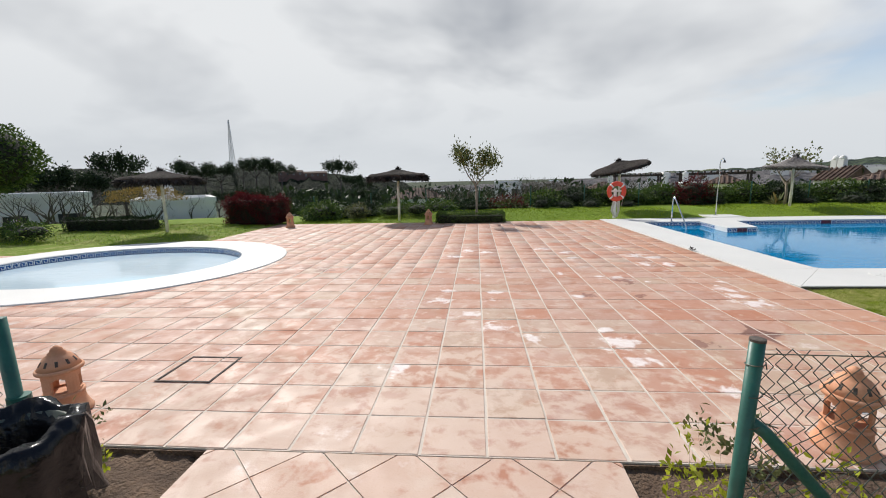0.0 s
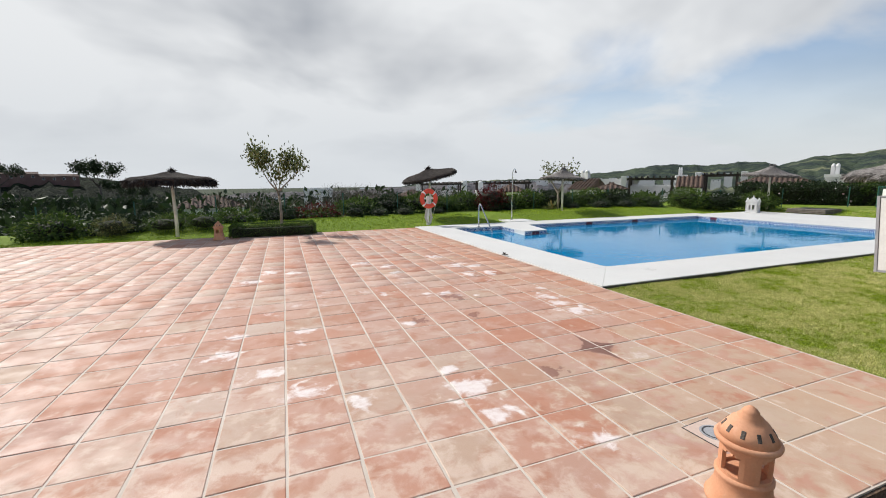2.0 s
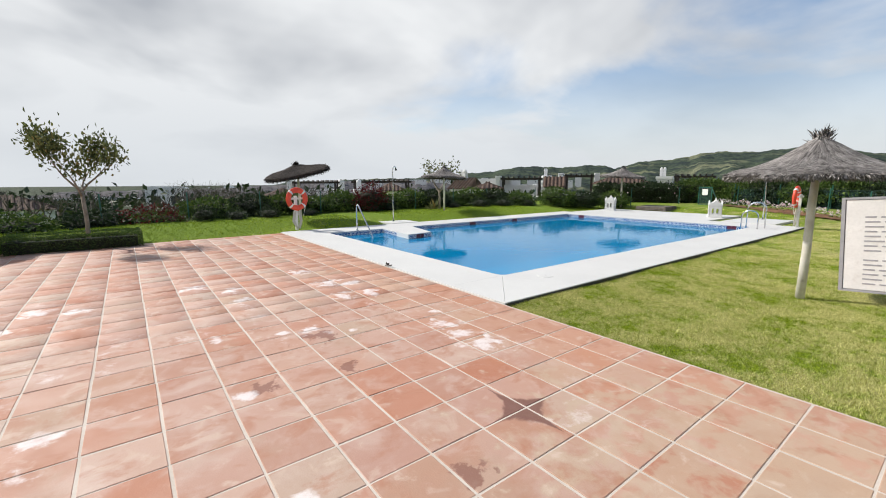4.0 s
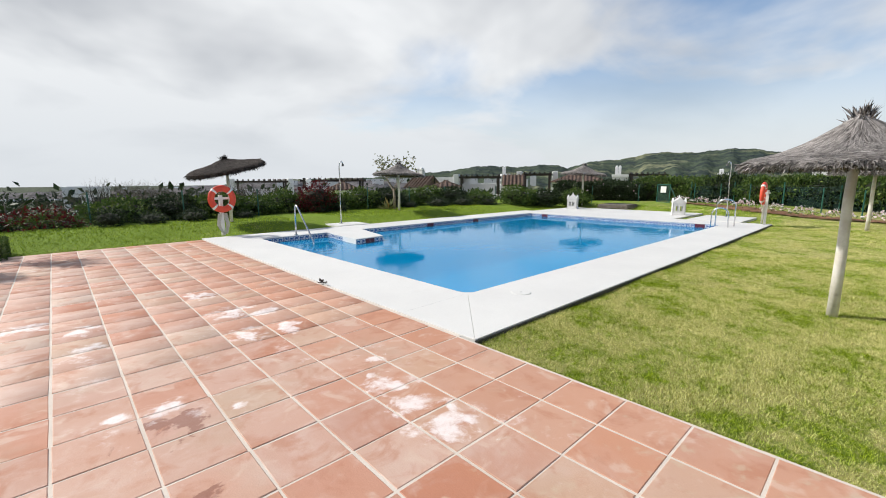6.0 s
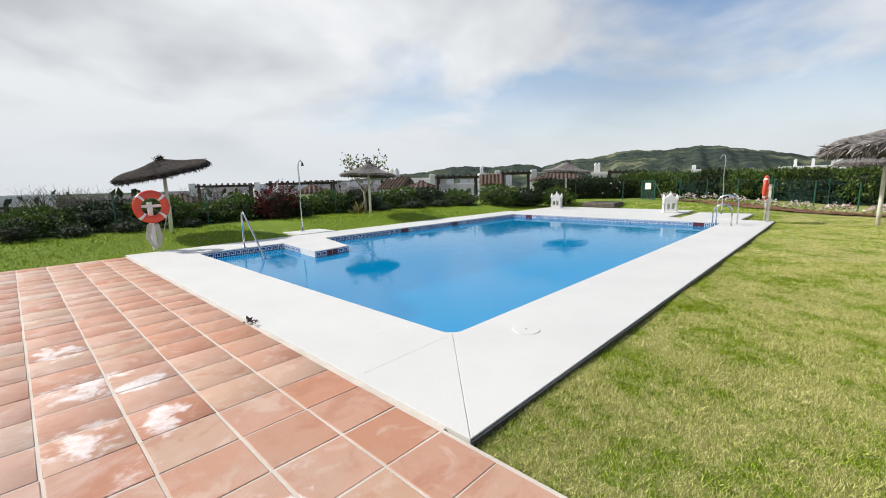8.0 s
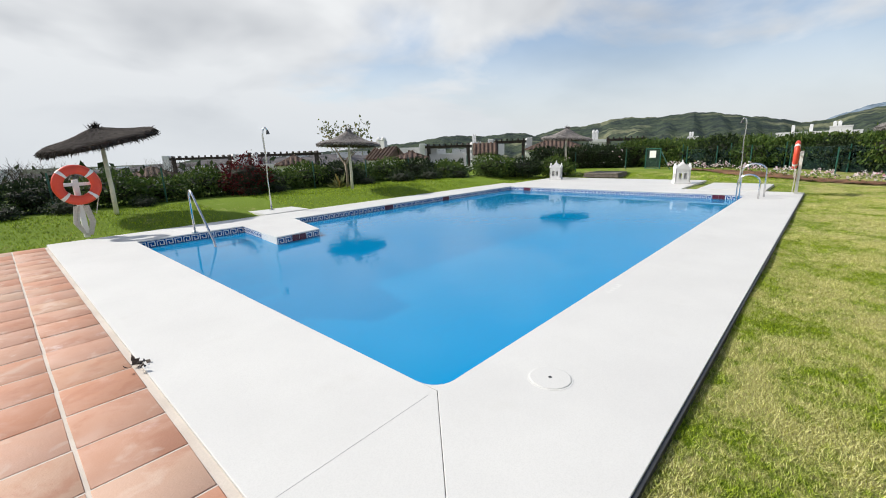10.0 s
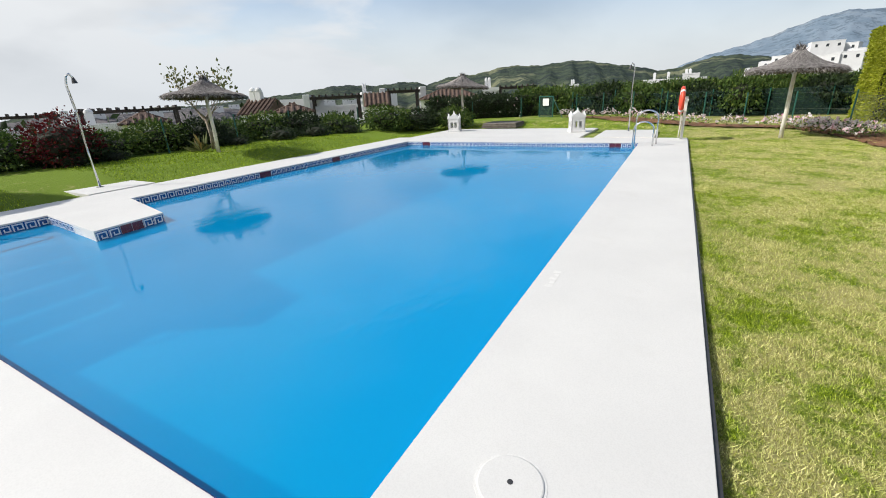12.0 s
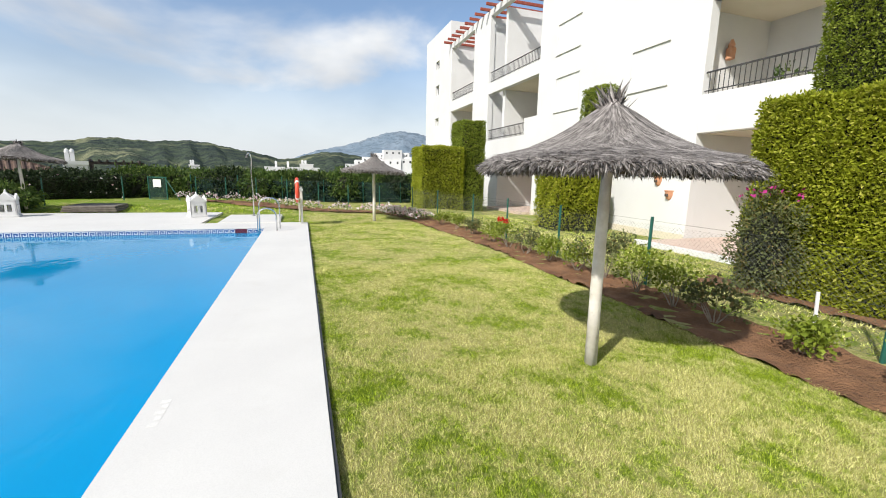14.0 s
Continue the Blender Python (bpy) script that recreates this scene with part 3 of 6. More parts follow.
def terrace_bed():
    """The mortar bed: one strip for each run of tiles in a row, so that it leaves the paddling pool free."""
    bm = bmesh.new()
    for k in range(-10, 23):
        run = None
        for j in range(43):
            inside = j < 42 and in_terrace(TX - TP * (j + 0.5), TY + 0.41 * (k + 0.5))
            if inside and run is None:
                run = j
            if not inside and run is not None:
                box(bm, TX - TP * j, TY + 0.41 * k, -0.35, TX - TP * run + (0.039 if k >= 0 and run == 0 else 0.018), TY + 0.41 * (k + 1), -0.0035)
                run = None
    return bm


terrace = solid("terrace", terrace_bed(), GROUT, "terrace of square terracotta tiles with pale joints", "terrace", "structure")

part("terrace_edge", boxes((-17.0, -3.928, -0.3, -6.362, -3.912, -0.014), (-3.808, -3.928, -0.3, -0.03, -3.912, -0.014)), DARK_SOIL, terrace, "dark mortar edge of the terrace")


def coping_piece(outline, label="", z=0.012, low=-0.14, material=COPING, bevel=0.004):
    bm = prism(bmesh.new(), outline, low, z)
    top = [e for e in bm.edges if all(v.co.z > z - 1e-4 for v in e.verts)]
    bmesh.ops.bevel(bm, geom=top, offset=bevel, segments=2, profile=0.6, affect="EDGES")
    return part("coping_slab", bm, material, coping, label)


coping = thing("pool_coping", "white cast-stone coping round the large swimming pool", "pool coping", Matrix(), kind="structure")
g = 0.002
coping_piece([(0, 0), (PX0 - g, PY0), (PX0 - g, 9.85), (0, 9.85)])
corner = arc(PX0 + 0.16, PY0 + 0.16, 0.16, 0.16, math.radians(180), math.radians(270), 6)
coping_piece([(g * 2, 0), (14.52, 0), (14.52, PY0), (PX1 + 0.0, PY0), (PX0 + 0.16, PY0), (PX0 + g, PY0)])
part("corner_fillet", prism(bmesh.new(), [(PX0 + 0.0005, PY0 + 0.0005)] + corner[::-1], -0.14, 0.011), COPING, coping)
coping_piece([(PX1, PY0 + g), (14.52, PY0 + g), (14.52, 9.85), (PX1, 9.85)])
coping_piece([(PX0 + g, PY1), (PX1 - g, PY1), (PX1 - g, 9.85), (PX0 + g, 9.85)])
coping_piece([(2.84, 6.78), (3.78, 6.9), (4.2, PY1 - g), (3.02, PY1 - g)], "jutting slab beside the pool steps")
coping_piece([(4.05, 9.852), (5.25, 9.852), (5.25, 10.95), (4.05, 10.95)], "shower platform", 0.03)
coping_piece([(14.522, 0.85), (17.0, 0.85), (17.0, 2.55), (14.522, 2.55)], "shower platform", 0.03)
coping_piece([(14.522, 3.0), (18.2, 3.0), (18.2, 9.4), (14.522, 9.4)], "broad sitting slab", 0.014)

crack = part("joint", boxes((0.0, -0.0012, 0.0, 0.96, 0.0012, 0.0006)), GREY_INK, coping, "hairline joint in the coping")
crack.matrix_local = pose(1.046, 1.165, 0.0121, 0, 0, -178.0)
part("edge_strip", boxes((0.0, -0.02, -0.14, 14.52, -0.0015, 0.001), (14.5215, -0.02, -0.14, 14.54, 0.84, 0.001)), BLACK_METAL, coping, "thin black strip against the lawn")


def build_basin():
    bm = boxes((PX0 - 0.3, PY0 - 0.3, -1.75, PX1 + 0.3, PY1 + 0.3, -1.55),
               (PX0 - 0.3, PY0 - 0.3, -1.55, PX0 + 0.012, PY1 + 0.3, -0.145), (PX1 - 0.012, PY0 - 0.3, -1.55, PX1 + 0.3, PY1 + 0.3, -0.145),
               (PX0 + 0.012, PY0 - 0.3, -1.55, PX1 - 0.012, PY0 + 0.012, -0.145), (PX0 + 0.012, PY1 - 0.012, -1.55, PX1 - 0.012, PY1 + 0.3, -0.145))
    prism(bm, [(2.86, 6.81), (3.75, 6.93), (4.16, PY1 - 0.013), (3.03, PY1 - 0.013)], -1.55, -0.145)
    basin = solid("pool_basin", bm, BASIN, "blue mosaic pool basin full of clear water", "pool basin", "structure")
    for k in range(5):
        part("step", boxes((PX0 + 0.013, PY1 - 0.5 - 0.32 * k, -1.55, 2.9, PY1 - 0.013 - (0 if k == 0 else 0.18 + 0.32 * k), -0.32 - 0.2 * k), bevel=0.015), BASIN, basin)
    return basin


pool_basin = build_basin()
me = link_mesh("water", prism(bmesh.new(), [(PX0 + 0.013, PY0 + 0.013), (PX1 - 0.013, PY0 + 0.013), (PX1 - 0.013, PY1 - 0.013), (PX0 + 0.013, PY1 - 0.013)], WATER_Z - 0.001, WATER_Z), WATER)
bm = bmesh.new()
bm.from_mesh(me)
bmesh.ops.delete(bm, geom=[f for f in bm.faces if f.normal.z < 0.5], context="FACES")
bm.to_mesh(me)
bm.free()
water = tagged(new("pool_water", me), "calm clear blue water with faint ripples", "water", kind="structure")
water.visible_shadow = False


# the band of meander tiles at the waterline
def meander_meshes():
    plain = link_mesh("border_tile", boxes((-0.098, -0.01, -0.098, 0.098, 0.0, 0.098), bevel=0.003), BAND_BLUE)
    t, y0, y1 = 0.022, -0.013, -0.0099
    key = link_mesh("meander", boxes((-0.09, y0, 0.062, 0.075, y1, 0.062 + t), (-0.09, y0, -0.085, -0.09 + t, y1, 0.062), (0.053, y0, -0.04, 0.075, y1, 0.062),
                                     (-0.03, y0, -0.04, 0.053, y1, -0.04 + t), (-0.03, y0, -0.018, -0.03 + t, y1, 0.025)), BAND_WHITE)
    red = link_mesh("border_tile_red", boxes((-0.098, -0.011, -0.098, 0.098, 0.0, 0.098), bevel=0.003), BAND_RED)
    return plain, key, red


BAND_MESH, KEY_MESH, RED_MESH = meander_meshes()


def border_run(a, b, parent, red=()):
    """Tiles along the wall from a to b, facing to the left of that way."""
    a, b = Vector((*a, 0)), Vector((*b, 0))
    d = b - a
    count = max(1, round(d.length / 0.15))
    turn = math.atan2(d.y, d.x)
    for i in range(count):
        p = a + d * ((i + 0.5) / count)
        is_red = any(r <= i < r + 2 for r in red)
        ob = new("border_tile", RED_MESH if is_red else BAND_MESH)
        ob.parent = parent
        ob.matrix_local = Matrix.Translation((p.x, p.y, -0.085)) @ Matrix.Rotation(turn + math.pi, 4, "Z") @ Matrix.Scale(0.755, 4)
        if not is_red:
            k = new("meander", KEY_MESH)
            k.parent = ob


border_run((PX0 + 0.004, PY1), (PX0 + 0.004, PY0), pool_basin)
border_run((PX0, PY0 + 0.004), (PX1, PY0 + 0.004), pool_basin)
border_run((PX1 - 0.004, PY0), (PX1 - 0.004, PY1), pool_basin, (3, 44))
border_run((PX1, PY1 - 0.004), (4.2, PY1 - 0.004), pool_basin, (24, 40))
border_run((3.02, PY1 - 0.004), (PX0, PY1 - 0.004), pool_basin)
border_run((4.19, PY1), (3.77, 6.93), pool_basin)
border_run((3.77, 6.905), (2.85, 6.785), pool_basin, (2,))
border_run((2.855, 6.8), (3.02, PY1), pool_basin)

# the children's pool
KX, KY = -12.45, 1.98
kids = thing("paddling_pool", "oval paddling pool with broad white coping", "paddling pool", Matrix.Translation((KX, KY, 0)), kind="structure")


def ring(bm, ro, ri, z0, z1, n=72):
    rows = []
    for r, z in ((ro, z0), (ro, z1 - 0.012), ((ro[0] - 0.015, ro[1] - 0.015), z1), ((ri[0] + 0.015, ri[1] + 0.015), z1), (ri, z1 - 0.012), (ri, z0)):
        rows.append([bm.verts.new((r[0] * math.cos(2 * math.pi * k / n), r[1] * math.sin(2 * math.pi * k / n), z)) for k in range(n)])
    for a, b in zip(rows, rows[1:] + rows[:1]):
        for k in range(n):
            bm.faces.new((a[k], a[(k + 1) % n], b[(k + 1) % n], b[k]))
    return bm


part("coping_ring", ring(bmesh.new(), (3.58, 3.16), (2.6, 2.15), -0.13, 0.02), COPING, kids, "smooth white coping ring")
part("basin", ring(bmesh.new(), (2.95, 2.5), (2.64, 2.19), -0.7, -0.132), KIDS_BASIN, kids)
bm = bmesh.new()
prism(bm, arc(0, 0, 2.9, 2.45, 0, 2 * math.pi * 71 / 72, 71), -0.72, -0.6)
part("basin_floor", bm, KIDS_BASIN, kids)
bm = bmesh.new()
bm.faces.new([bm.verts.new((x, y, WATER_Z)) for x, y in arc(0, 0, 2.64, 2.19, 0, 2 * math.pi * 71 / 72, 71)])
part("water_surface", bm, KIDS_WATER, kids, "shallow water with the pale sky reflection in its colour").visible_shadow = False
for k in range(100):
    t0, t1 = 2 * math.pi * k / 100, 2 * math.pi * (k + 1) / 100
    a, b = Vector((2.592 * math.cos(t0), 2.142 * math.sin(t0), 0)), Vector((2.592 * math.cos(t1), 2.142 * math.sin(t1), 0))
    ob = new("border_tile", BAND_MESH)
    ob.parent = kids
    d = b - a
    ob.matrix_local = Matrix.Translation(((a + b) / 2) + Vector((0, 0, -0.083))) @ Matrix.Rotation(math.atan2(d.y, d.x) + math.pi, 4, "Z") @ Matrix.Scale(0.755, 4)
    key = new("meander", KEY_MESH)
    key.parent = ob

# ---- distance: hills, mast, houses ----


def hill(label, crests, r0, r1, material, seed, az0, az1, step=0.35, rough=1.0):
    """A range of hills as seen from the garden: crests are (azimuth, spread, rise in degrees) at r1 metres."""
    az = np.arange(az0, az1 + step, step)
    rows = 26
    rise = np.zeros_like(az)
    low_ = min(0.0, min(e for _, _, e in crests))
    for a, w, e in crests:
        rise += ((e - low_) * np.exp(-((az - a) / w) ** 2)) ** 3
    rise = rise ** (1 / 3) + low_
    rise += 0.05 * np.sin(az * 2.9 + seed) + 0.035 * np.sin(az * 7.7 + seed * 2) + 0.02 * np.sin(az * 19.0 + seed)
    end = np.minimum(1, np.minimum(az - az0, az1 - az) / 3.0)
    crest = 1.5 + r1 * np.tan(np.radians(rise)) * end - (1 - end) * 12
    verts = []
    chance = random.Random(seed)
    waves = [(rough * 0.085 / (1 + 0.5 * w), chance.uniform(0.25, 0.5) * (1.5 ** w), chance.uniform(-5, 5) * (1 + 0.5 * w), chance.uniform(0, 6)) for w in range(9)]
    for k in range(rows):
        f = k / (rows - 6)
        r = r0 + (r1 - r0) * f
        lift = np.clip(f, 0, 1) ** 1.35 if f <= 1 else 1 - 1.2 * (f - 1)
        base = -20.0 - 10 * min(1, r0 / 800)
        gully = sum(a * np.sin(az * p + f * q + s) for a, p, q, s in waves) * math.sin(math.pi * min(f, 1)) ** 0.7
        z = base + (crest - base) * np.clip(lift + gully, -0.2, 1.0 if f >= 1 else 0.985)
        verts.append(np.stack([r * np.sin(np.radians(az)), r * np.cos(np.radians(az)), z], -1))
    n = len(az)
    i, j = np.meshgrid(np.arange(n - 1), np.arange(rows - 1))
    a = (j * n + i).ravel()
    faces = np.stack([a, a + n, a + n + 1, a + 1], -1)
    tagged(new("backdrop_hill", raw_mesh("backdrop_hill", np.concatenate(verts), faces, material, True)), label, "hill", kind="structure")


def scrub(name, low, high, light, scale):
    n = Nodes(name)
    c = n.mix(n.step(n.noise(scale * 1.6, 8.0, 0.66), 0.42, 0.58), low, high)
    c = n.mix(n.step(n.noise(scale * 0.45, 6.0, 0.6, None, 0.5), 0.54, 0.64, 0.0, 0.85), c, light)
    c = n.mix(n.step(n.noise(scale * 6, 4.0, 0.7), 0.5, 0.62, 0.0, 0.6), c, tuple(0.5 * v for v in low))
    n.bump(n.noise(scale * 5, 5.0), 1.0, 12.0)
    return n.done(c, 0.95, 0.0, 0.05)


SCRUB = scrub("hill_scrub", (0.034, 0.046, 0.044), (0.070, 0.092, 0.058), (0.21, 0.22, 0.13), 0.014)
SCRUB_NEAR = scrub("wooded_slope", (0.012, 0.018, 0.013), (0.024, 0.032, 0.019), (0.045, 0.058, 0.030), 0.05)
# the next three carry the distance haze in their base colours
MOUNTAIN = scrub("haze_blue_mountain", (0.15, 0.20, 0.25), (0.19, 0.24, 0.29), (0.25, 0.28, 0.30), 0.004)
FAR_COAST = scrub("haze_pale_coast", (0.22, 0.26, 0.29), (0.27, 0.31, 0.34), (0.42, 0.43, 0.44), 0.006)
BROWN_WOOD = scrub("haze_greyed_wood", (0.125, 0.12, 0.125), (0.16, 0.15, 0.15), (0.21, 0.20, 0.20), 0.02)
hill("dark wooded hill with villas along its crest", ((-32, 8, 2.0), (-46, 9, 1.9), (-22, 7, 1.1), (-14, 6, -0.4)), 90, 330, SCRUB_NEAR, 1.0, -75, -8)
hill("low coast beyond the valley, pale haze in its colour", ((-10, 20, -0.75), (12, 8, -0.6), (24, 8, -0.1)), 700, 2600, FAR_COAST, 4.0, -40, 40)
hill("low brown wooded rise beyond the roofs, greyed for haze", ((4, 7, -0.9), (14, 6, -0.5), (22, 7, 0.1), (32, 8, 0.1)), 260, 520, BROWN_WOOD, 6.0, -8, 46)
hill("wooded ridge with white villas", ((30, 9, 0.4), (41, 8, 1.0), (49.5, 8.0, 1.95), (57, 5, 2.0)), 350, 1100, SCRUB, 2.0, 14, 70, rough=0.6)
hill("green hills with scrub and bare patches", ((63.5, 6, 2.3), (70.5, 7, 3.2), (78, 7, 3.35), (84, 5, 2.2), (94, 7.5, 2.75), (108, 10, 2.6)), 420, 1500, SCRUB, 3.0, 54, 150, rough=0.6)
hill("far mountain with blue haze in its colour", ((102.6, 9.0, 5.6), (111, 9, 4.4), (94, 7, 3.0)), 2200, 3800, MOUNTAIN, 5.0, 82, 140, 0.35, 0.35)


def mast(x, y, z, h):
    t = thing("lattice_mast", "tall slim steel lattice mast on the hilltop", "mast", pose(x, y, z))
    w = h * 0.045
    for sx, sy in ((-1, -1), (1, -1), (1, 1), (-1, 1)):
        part("leg", rod(bmesh.new(), (sx * w, sy * w, 0), (sx * w * 0.12, sy * w * 0.12, h), 0.22, 0.16, 4), WHITE_METAL, t)
    for k in range(9):
        f0, f1 = k / 9, (k + 1) / 9
        a, b = w * (1 - 0.88 * f0), w * (1 - 0.88 * f1)
        bm = bmesh.new()
        for sx, sy, ex, ey in ((-1, -1, 1, -1), (1, -1, 1, 1), (1, 1, -1, 1), (-1, 1, -1, -1)):
            rod(bm, (sx * a, sy * a, f0 * h), (ex * b, ey * b, f1 * h), 0.1, None, 4)
            rod(bm, (sx * a, sy * a, f0 * h), (ex * a, ey * a, f0 * h), 0.1, None, 4)
        part("brace", bm, WHITE_METAL, t)
    return t


def from_eye(eye, az, dist):
    return eye[0] + dist * math.sin(radians(az)), eye[1] + dist * math.cos(radians(az))


EYE0, EYE6, EYE10 = (-4.64, -6.16), (-2.43, -2.24), (-0.49, -0.43)
x, y = from_eye(EYE0, -31.0, 320)
mast(x, y, 11.5, 32.0)


def roof_rows(bm, w, d, h, hip):
    """A pitched roof with rows of round tiles running down it."""
    top = [(-w / 2 + (d / 2 if hip else 0), 0), (w / 2 - (d / 2 if hip else 0), 0)]
    if hip and w <= d:
        top = [(0, 0), (0.01, 0)]
    v = [bm.verts.new(p) for p in ((-w / 2, -d / 2, 0), (w / 2, -d / 2, 0), (w / 2, d / 2, 0), (-w / 2, d / 2, 0))]
    t = [bm.verts.new((x, 0, h)) for x, _ in top]
    bm.faces.new((v[0], v[1], t[1], t[0]))
    bm.faces.new((v[2], v[3], t[0], t[1]))
    bm.faces.new((v[1], v[2], t[1]))
    bm.faces.new((v[3], v[0], t[0]))
    bm.faces.new(v[::-1])
    count = int(w / 0.32)
    for s in (-1, 1):
        for k in range(count):
            x = -w / 2 + (k + 0.5) * w / count
            f = 1.0
            if hip:
                f = min(1.0, (w / 2 - abs(x)) / (d / 2))
            if f > 0.08:
                rod(bm, (x, s * d / 2 * 1.01, 0.02), (x, s * d / 2 * (1 - f), h * f + 0.02), 0.085, 0.085, 5, False)
    if hip:
        for s in (-1, 1):
            for k in range(int(d / 0.32)):
                yy = -d / 2 + (k + 0.5) * 0.32
                f = min(1.0, (d / 2 - abs(yy)) / (d / 2))
                if f > 0.08:
                    rod(bm, (s * w / 2, yy, 0.02), (s * (w / 2 - f * d / 2), yy, h * f + 0.02), 0.085, 0.085, 5, False)
    return bm


def house(az, dist, width, top, eye=EYE6, depth=5.0, low=-5.0, roof="flat", rise=1.0, turn=0.0, windows=2, chimneys=0, label="white villa down the slope", paint=WHITE):
    """A villa: its middle at az and dist from the eye; top is the height of its walls."""
    x, y = from_eye(eye, az, dist)
    h = thing("house", label, "house", pose(x, y, low, 0, 0, -az + turn))
    t = top - low
    bm = bmesh.new()
    box(bm, -width / 2, -depth / 2, 0, width / 2, depth / 2, t)
    if roof == "gable":
        for s in (-1, 1):
            q = [bm.verts.new(p) for p in ((s * (width / 2 - 0.1), -depth / 2, t), (s * (width / 2 - 0.1), depth / 2, t), (s * (width / 2 - 0.1), 0, t + rise - 0.08))]
            bm.faces.new(q if s > 0 else q[::-1])
    part("wall", bm, paint, h)
    if roof in ("gable", "hip"):
        ob = part("roof", roof_rows(bmesh.new(), width + 0.3, depth + 0.5, rise, roof == "hip"), ROOF, h, "weathered brown clay tile roof")
        ob.location = (0, 0, t + 0.004)
    else:
        part("parapet", boxes((-width / 2 - 0.06, -depth / 2 - 0.06, t, width / 2 + 0.06, -depth / 2 + 0.2, t + 0.25), (-width / 2 - 0.06, depth / 2 - 0.2, t, width / 2 + 0.06, depth / 2 + 0.06, t + 0.25),
                              (-width / 2 - 0.06, -depth / 2 + 0.2, t, -width / 2 + 0.2, depth / 2 - 0.2, t + 0.25), (width / 2 - 0.2, -depth / 2 + 0.2, t, width / 2 + 0.06, depth / 2 - 0.2, t + 0.25)), WHITE, h)
    for k in range(windows):
        wx = (k + 0.5) / windows * width - width / 2
        f = part("window", boxes((wx - 0.5, -depth / 2 - 0.04, t - 1.9, wx + 0.5, -depth / 2 - 0.003, t - 0.7)), WHITE_METAL, h)
        part("pane", boxes((wx - 0.42, -depth / 2 - 0.05, t - 1.82, wx + 0.42, -depth / 2 - 0.041, t - 0.78)), GLASS_DARK, f)
    for k in range(chimneys):
        cx = width * (-0.3 + 0.22 * k)
        half = min(0.28, width * 0.1)
        c = part("chimney", boxes((cx - half, -half, t, cx + half, half, t + rise + 0.5), bevel=0.02), WHITE, h)
        part("chimney_cap", lathe(bmesh.new(), ((half, 0), (half * 1.15, 0.06), (half * 0.9, 0.2), (0.04, 0.3)), 12), WHITE, c).location = (cx, 0, t + rise + 0.5)
    return h


def pergola(az, dist, width, top, eye=EYE6, depth=3.0, low=-5.0, turn=0.0, walls=True):
    x, y = from_eye(eye, az, dist)
    p = thing("roof_pergola", "dark wooden pergola on a white roof terrace", "pergola", pose(x, y, low, 0, 0, -az + turn))
    t = top - low
    part("terrace_block", boxes((-width / 2 - 0.6, -depth / 2, 0, width / 2 + 0.6, depth / 2 + 1.0, t - 1.9)), WHITE, p)
    for sx in (-1, 1):
        for sy in (-1, 1):
            part("post", boxes((sx * width / 2 - 0.09, sy * depth / 2 * 0.9 - 0.09, t - 1.9, sx * width / 2 + 0.09, sy * depth / 2 * 0.9 + 0.09, t - 0.3)), PERGOLA, p)
    for sy in (-1, 1):
        part("beam", boxes((-width / 2 - 0.3, sy * depth / 2 * 0.9 - 0.07, t - 0.3, width / 2 + 0.3, sy * depth / 2 * 0.9 + 0.07, t - 0.1)), PERGOLA, p)
    for k in range(int(width / 0.45) + 1):
        bx = -width / 2 + k * width / int(width / 0.45)
        part("rafter", boxes((bx - 0.06, -depth / 2 - 0.35, t - 0.1, bx + 0.06, depth / 2 + 0.35, t + 0.05)), PERGOLA, p)
    if walls:
        for s in (-1, 1):
            part("side_wall", boxes((s * (width / 2 + 0.5) - 0.25, -depth / 2, t - 1.9, s * (width / 2 + 0.5) + 0.25, depth / 2, t + 0.1), bevel=0.05), WHITE, p)
    return p


# beyond the back hedge, from the sea side round to the hills
house(12.7, 36, 2.7, 0.36, EYE10, roof="hip", depth=2.7, rise=0.65, windows=0, label="low white house with a clay tile hip roof")
pergola(17.8, 44, 4.4, 1.7, EYE10)
house(17.8, 48, 5.2, 0.45, EYE10, windows=3)
pergola(26.9, 38, 5.2, 1.76, EYE10, walls=False)
house(28.0, 32.5, 2.3, 0.8, EYE10, roof="hip", depth=2.5, rise=0.7, windows=1, label="small white house with a clay tile hip roof")
house(24.5, 36, 2.2, 0.62, EYE10, windows=0, chimneys=1, rise=0.4, label="white terrace wall with a stub chimney")
house(39.8, 34, 2.0, 0.92, EYE10, roof="gable", depth=2.5, rise=0.95, turn=-35, windows=0, chimneys=2, label="white house with a clay tile gable and chimneys")
house(43.1, 30, 2.2, 0.98, EYE10, roof="hip", depth=2.4, rise=0.52, windows=0, label="small white annex with a clay tile hip roof")
house(44.2, 42, 3.4, 1.6, EYE10, windows=1)
pergola(48.2, 38, 3.5, 2.0, EYE10)
house(48.1, 41.5, 3.4, 0.95, EYE10, windows=2)
house(51.9, 41, 0.8, 1.9, EYE10, windows=0, chimneys=2, rise=0.2, label="white chimney block above the roofs")
house(53.1, 36, 1.7, 1.02, EYE10, roof="gable", depth=2.4, rise=0.95, windows=0, label="narrow white house with a steep tile roof")
pergola(56.4, 40, 2.4, 2.25, EYE10)
house(62.2, 38, 4.6, 1.3, EYE10, roof="hip", depth=3.6, rise=0.8, windows=1, label="low white house with a clay tile hip roof")
house(67.4, 42, 1.3, 1.75, EYE10, windows=0, chimneys=2, rise=0.35, label="white chimney stack above the hedge")
pergola(70.6, 44, 3.0, 2.15, EYE10, walls=False)
house(77.8, 90, 1.6, 2.3, EYE10, low=-8, windows=0, chimneys=2, rise=0.3, label="white chimney pair above the trees")
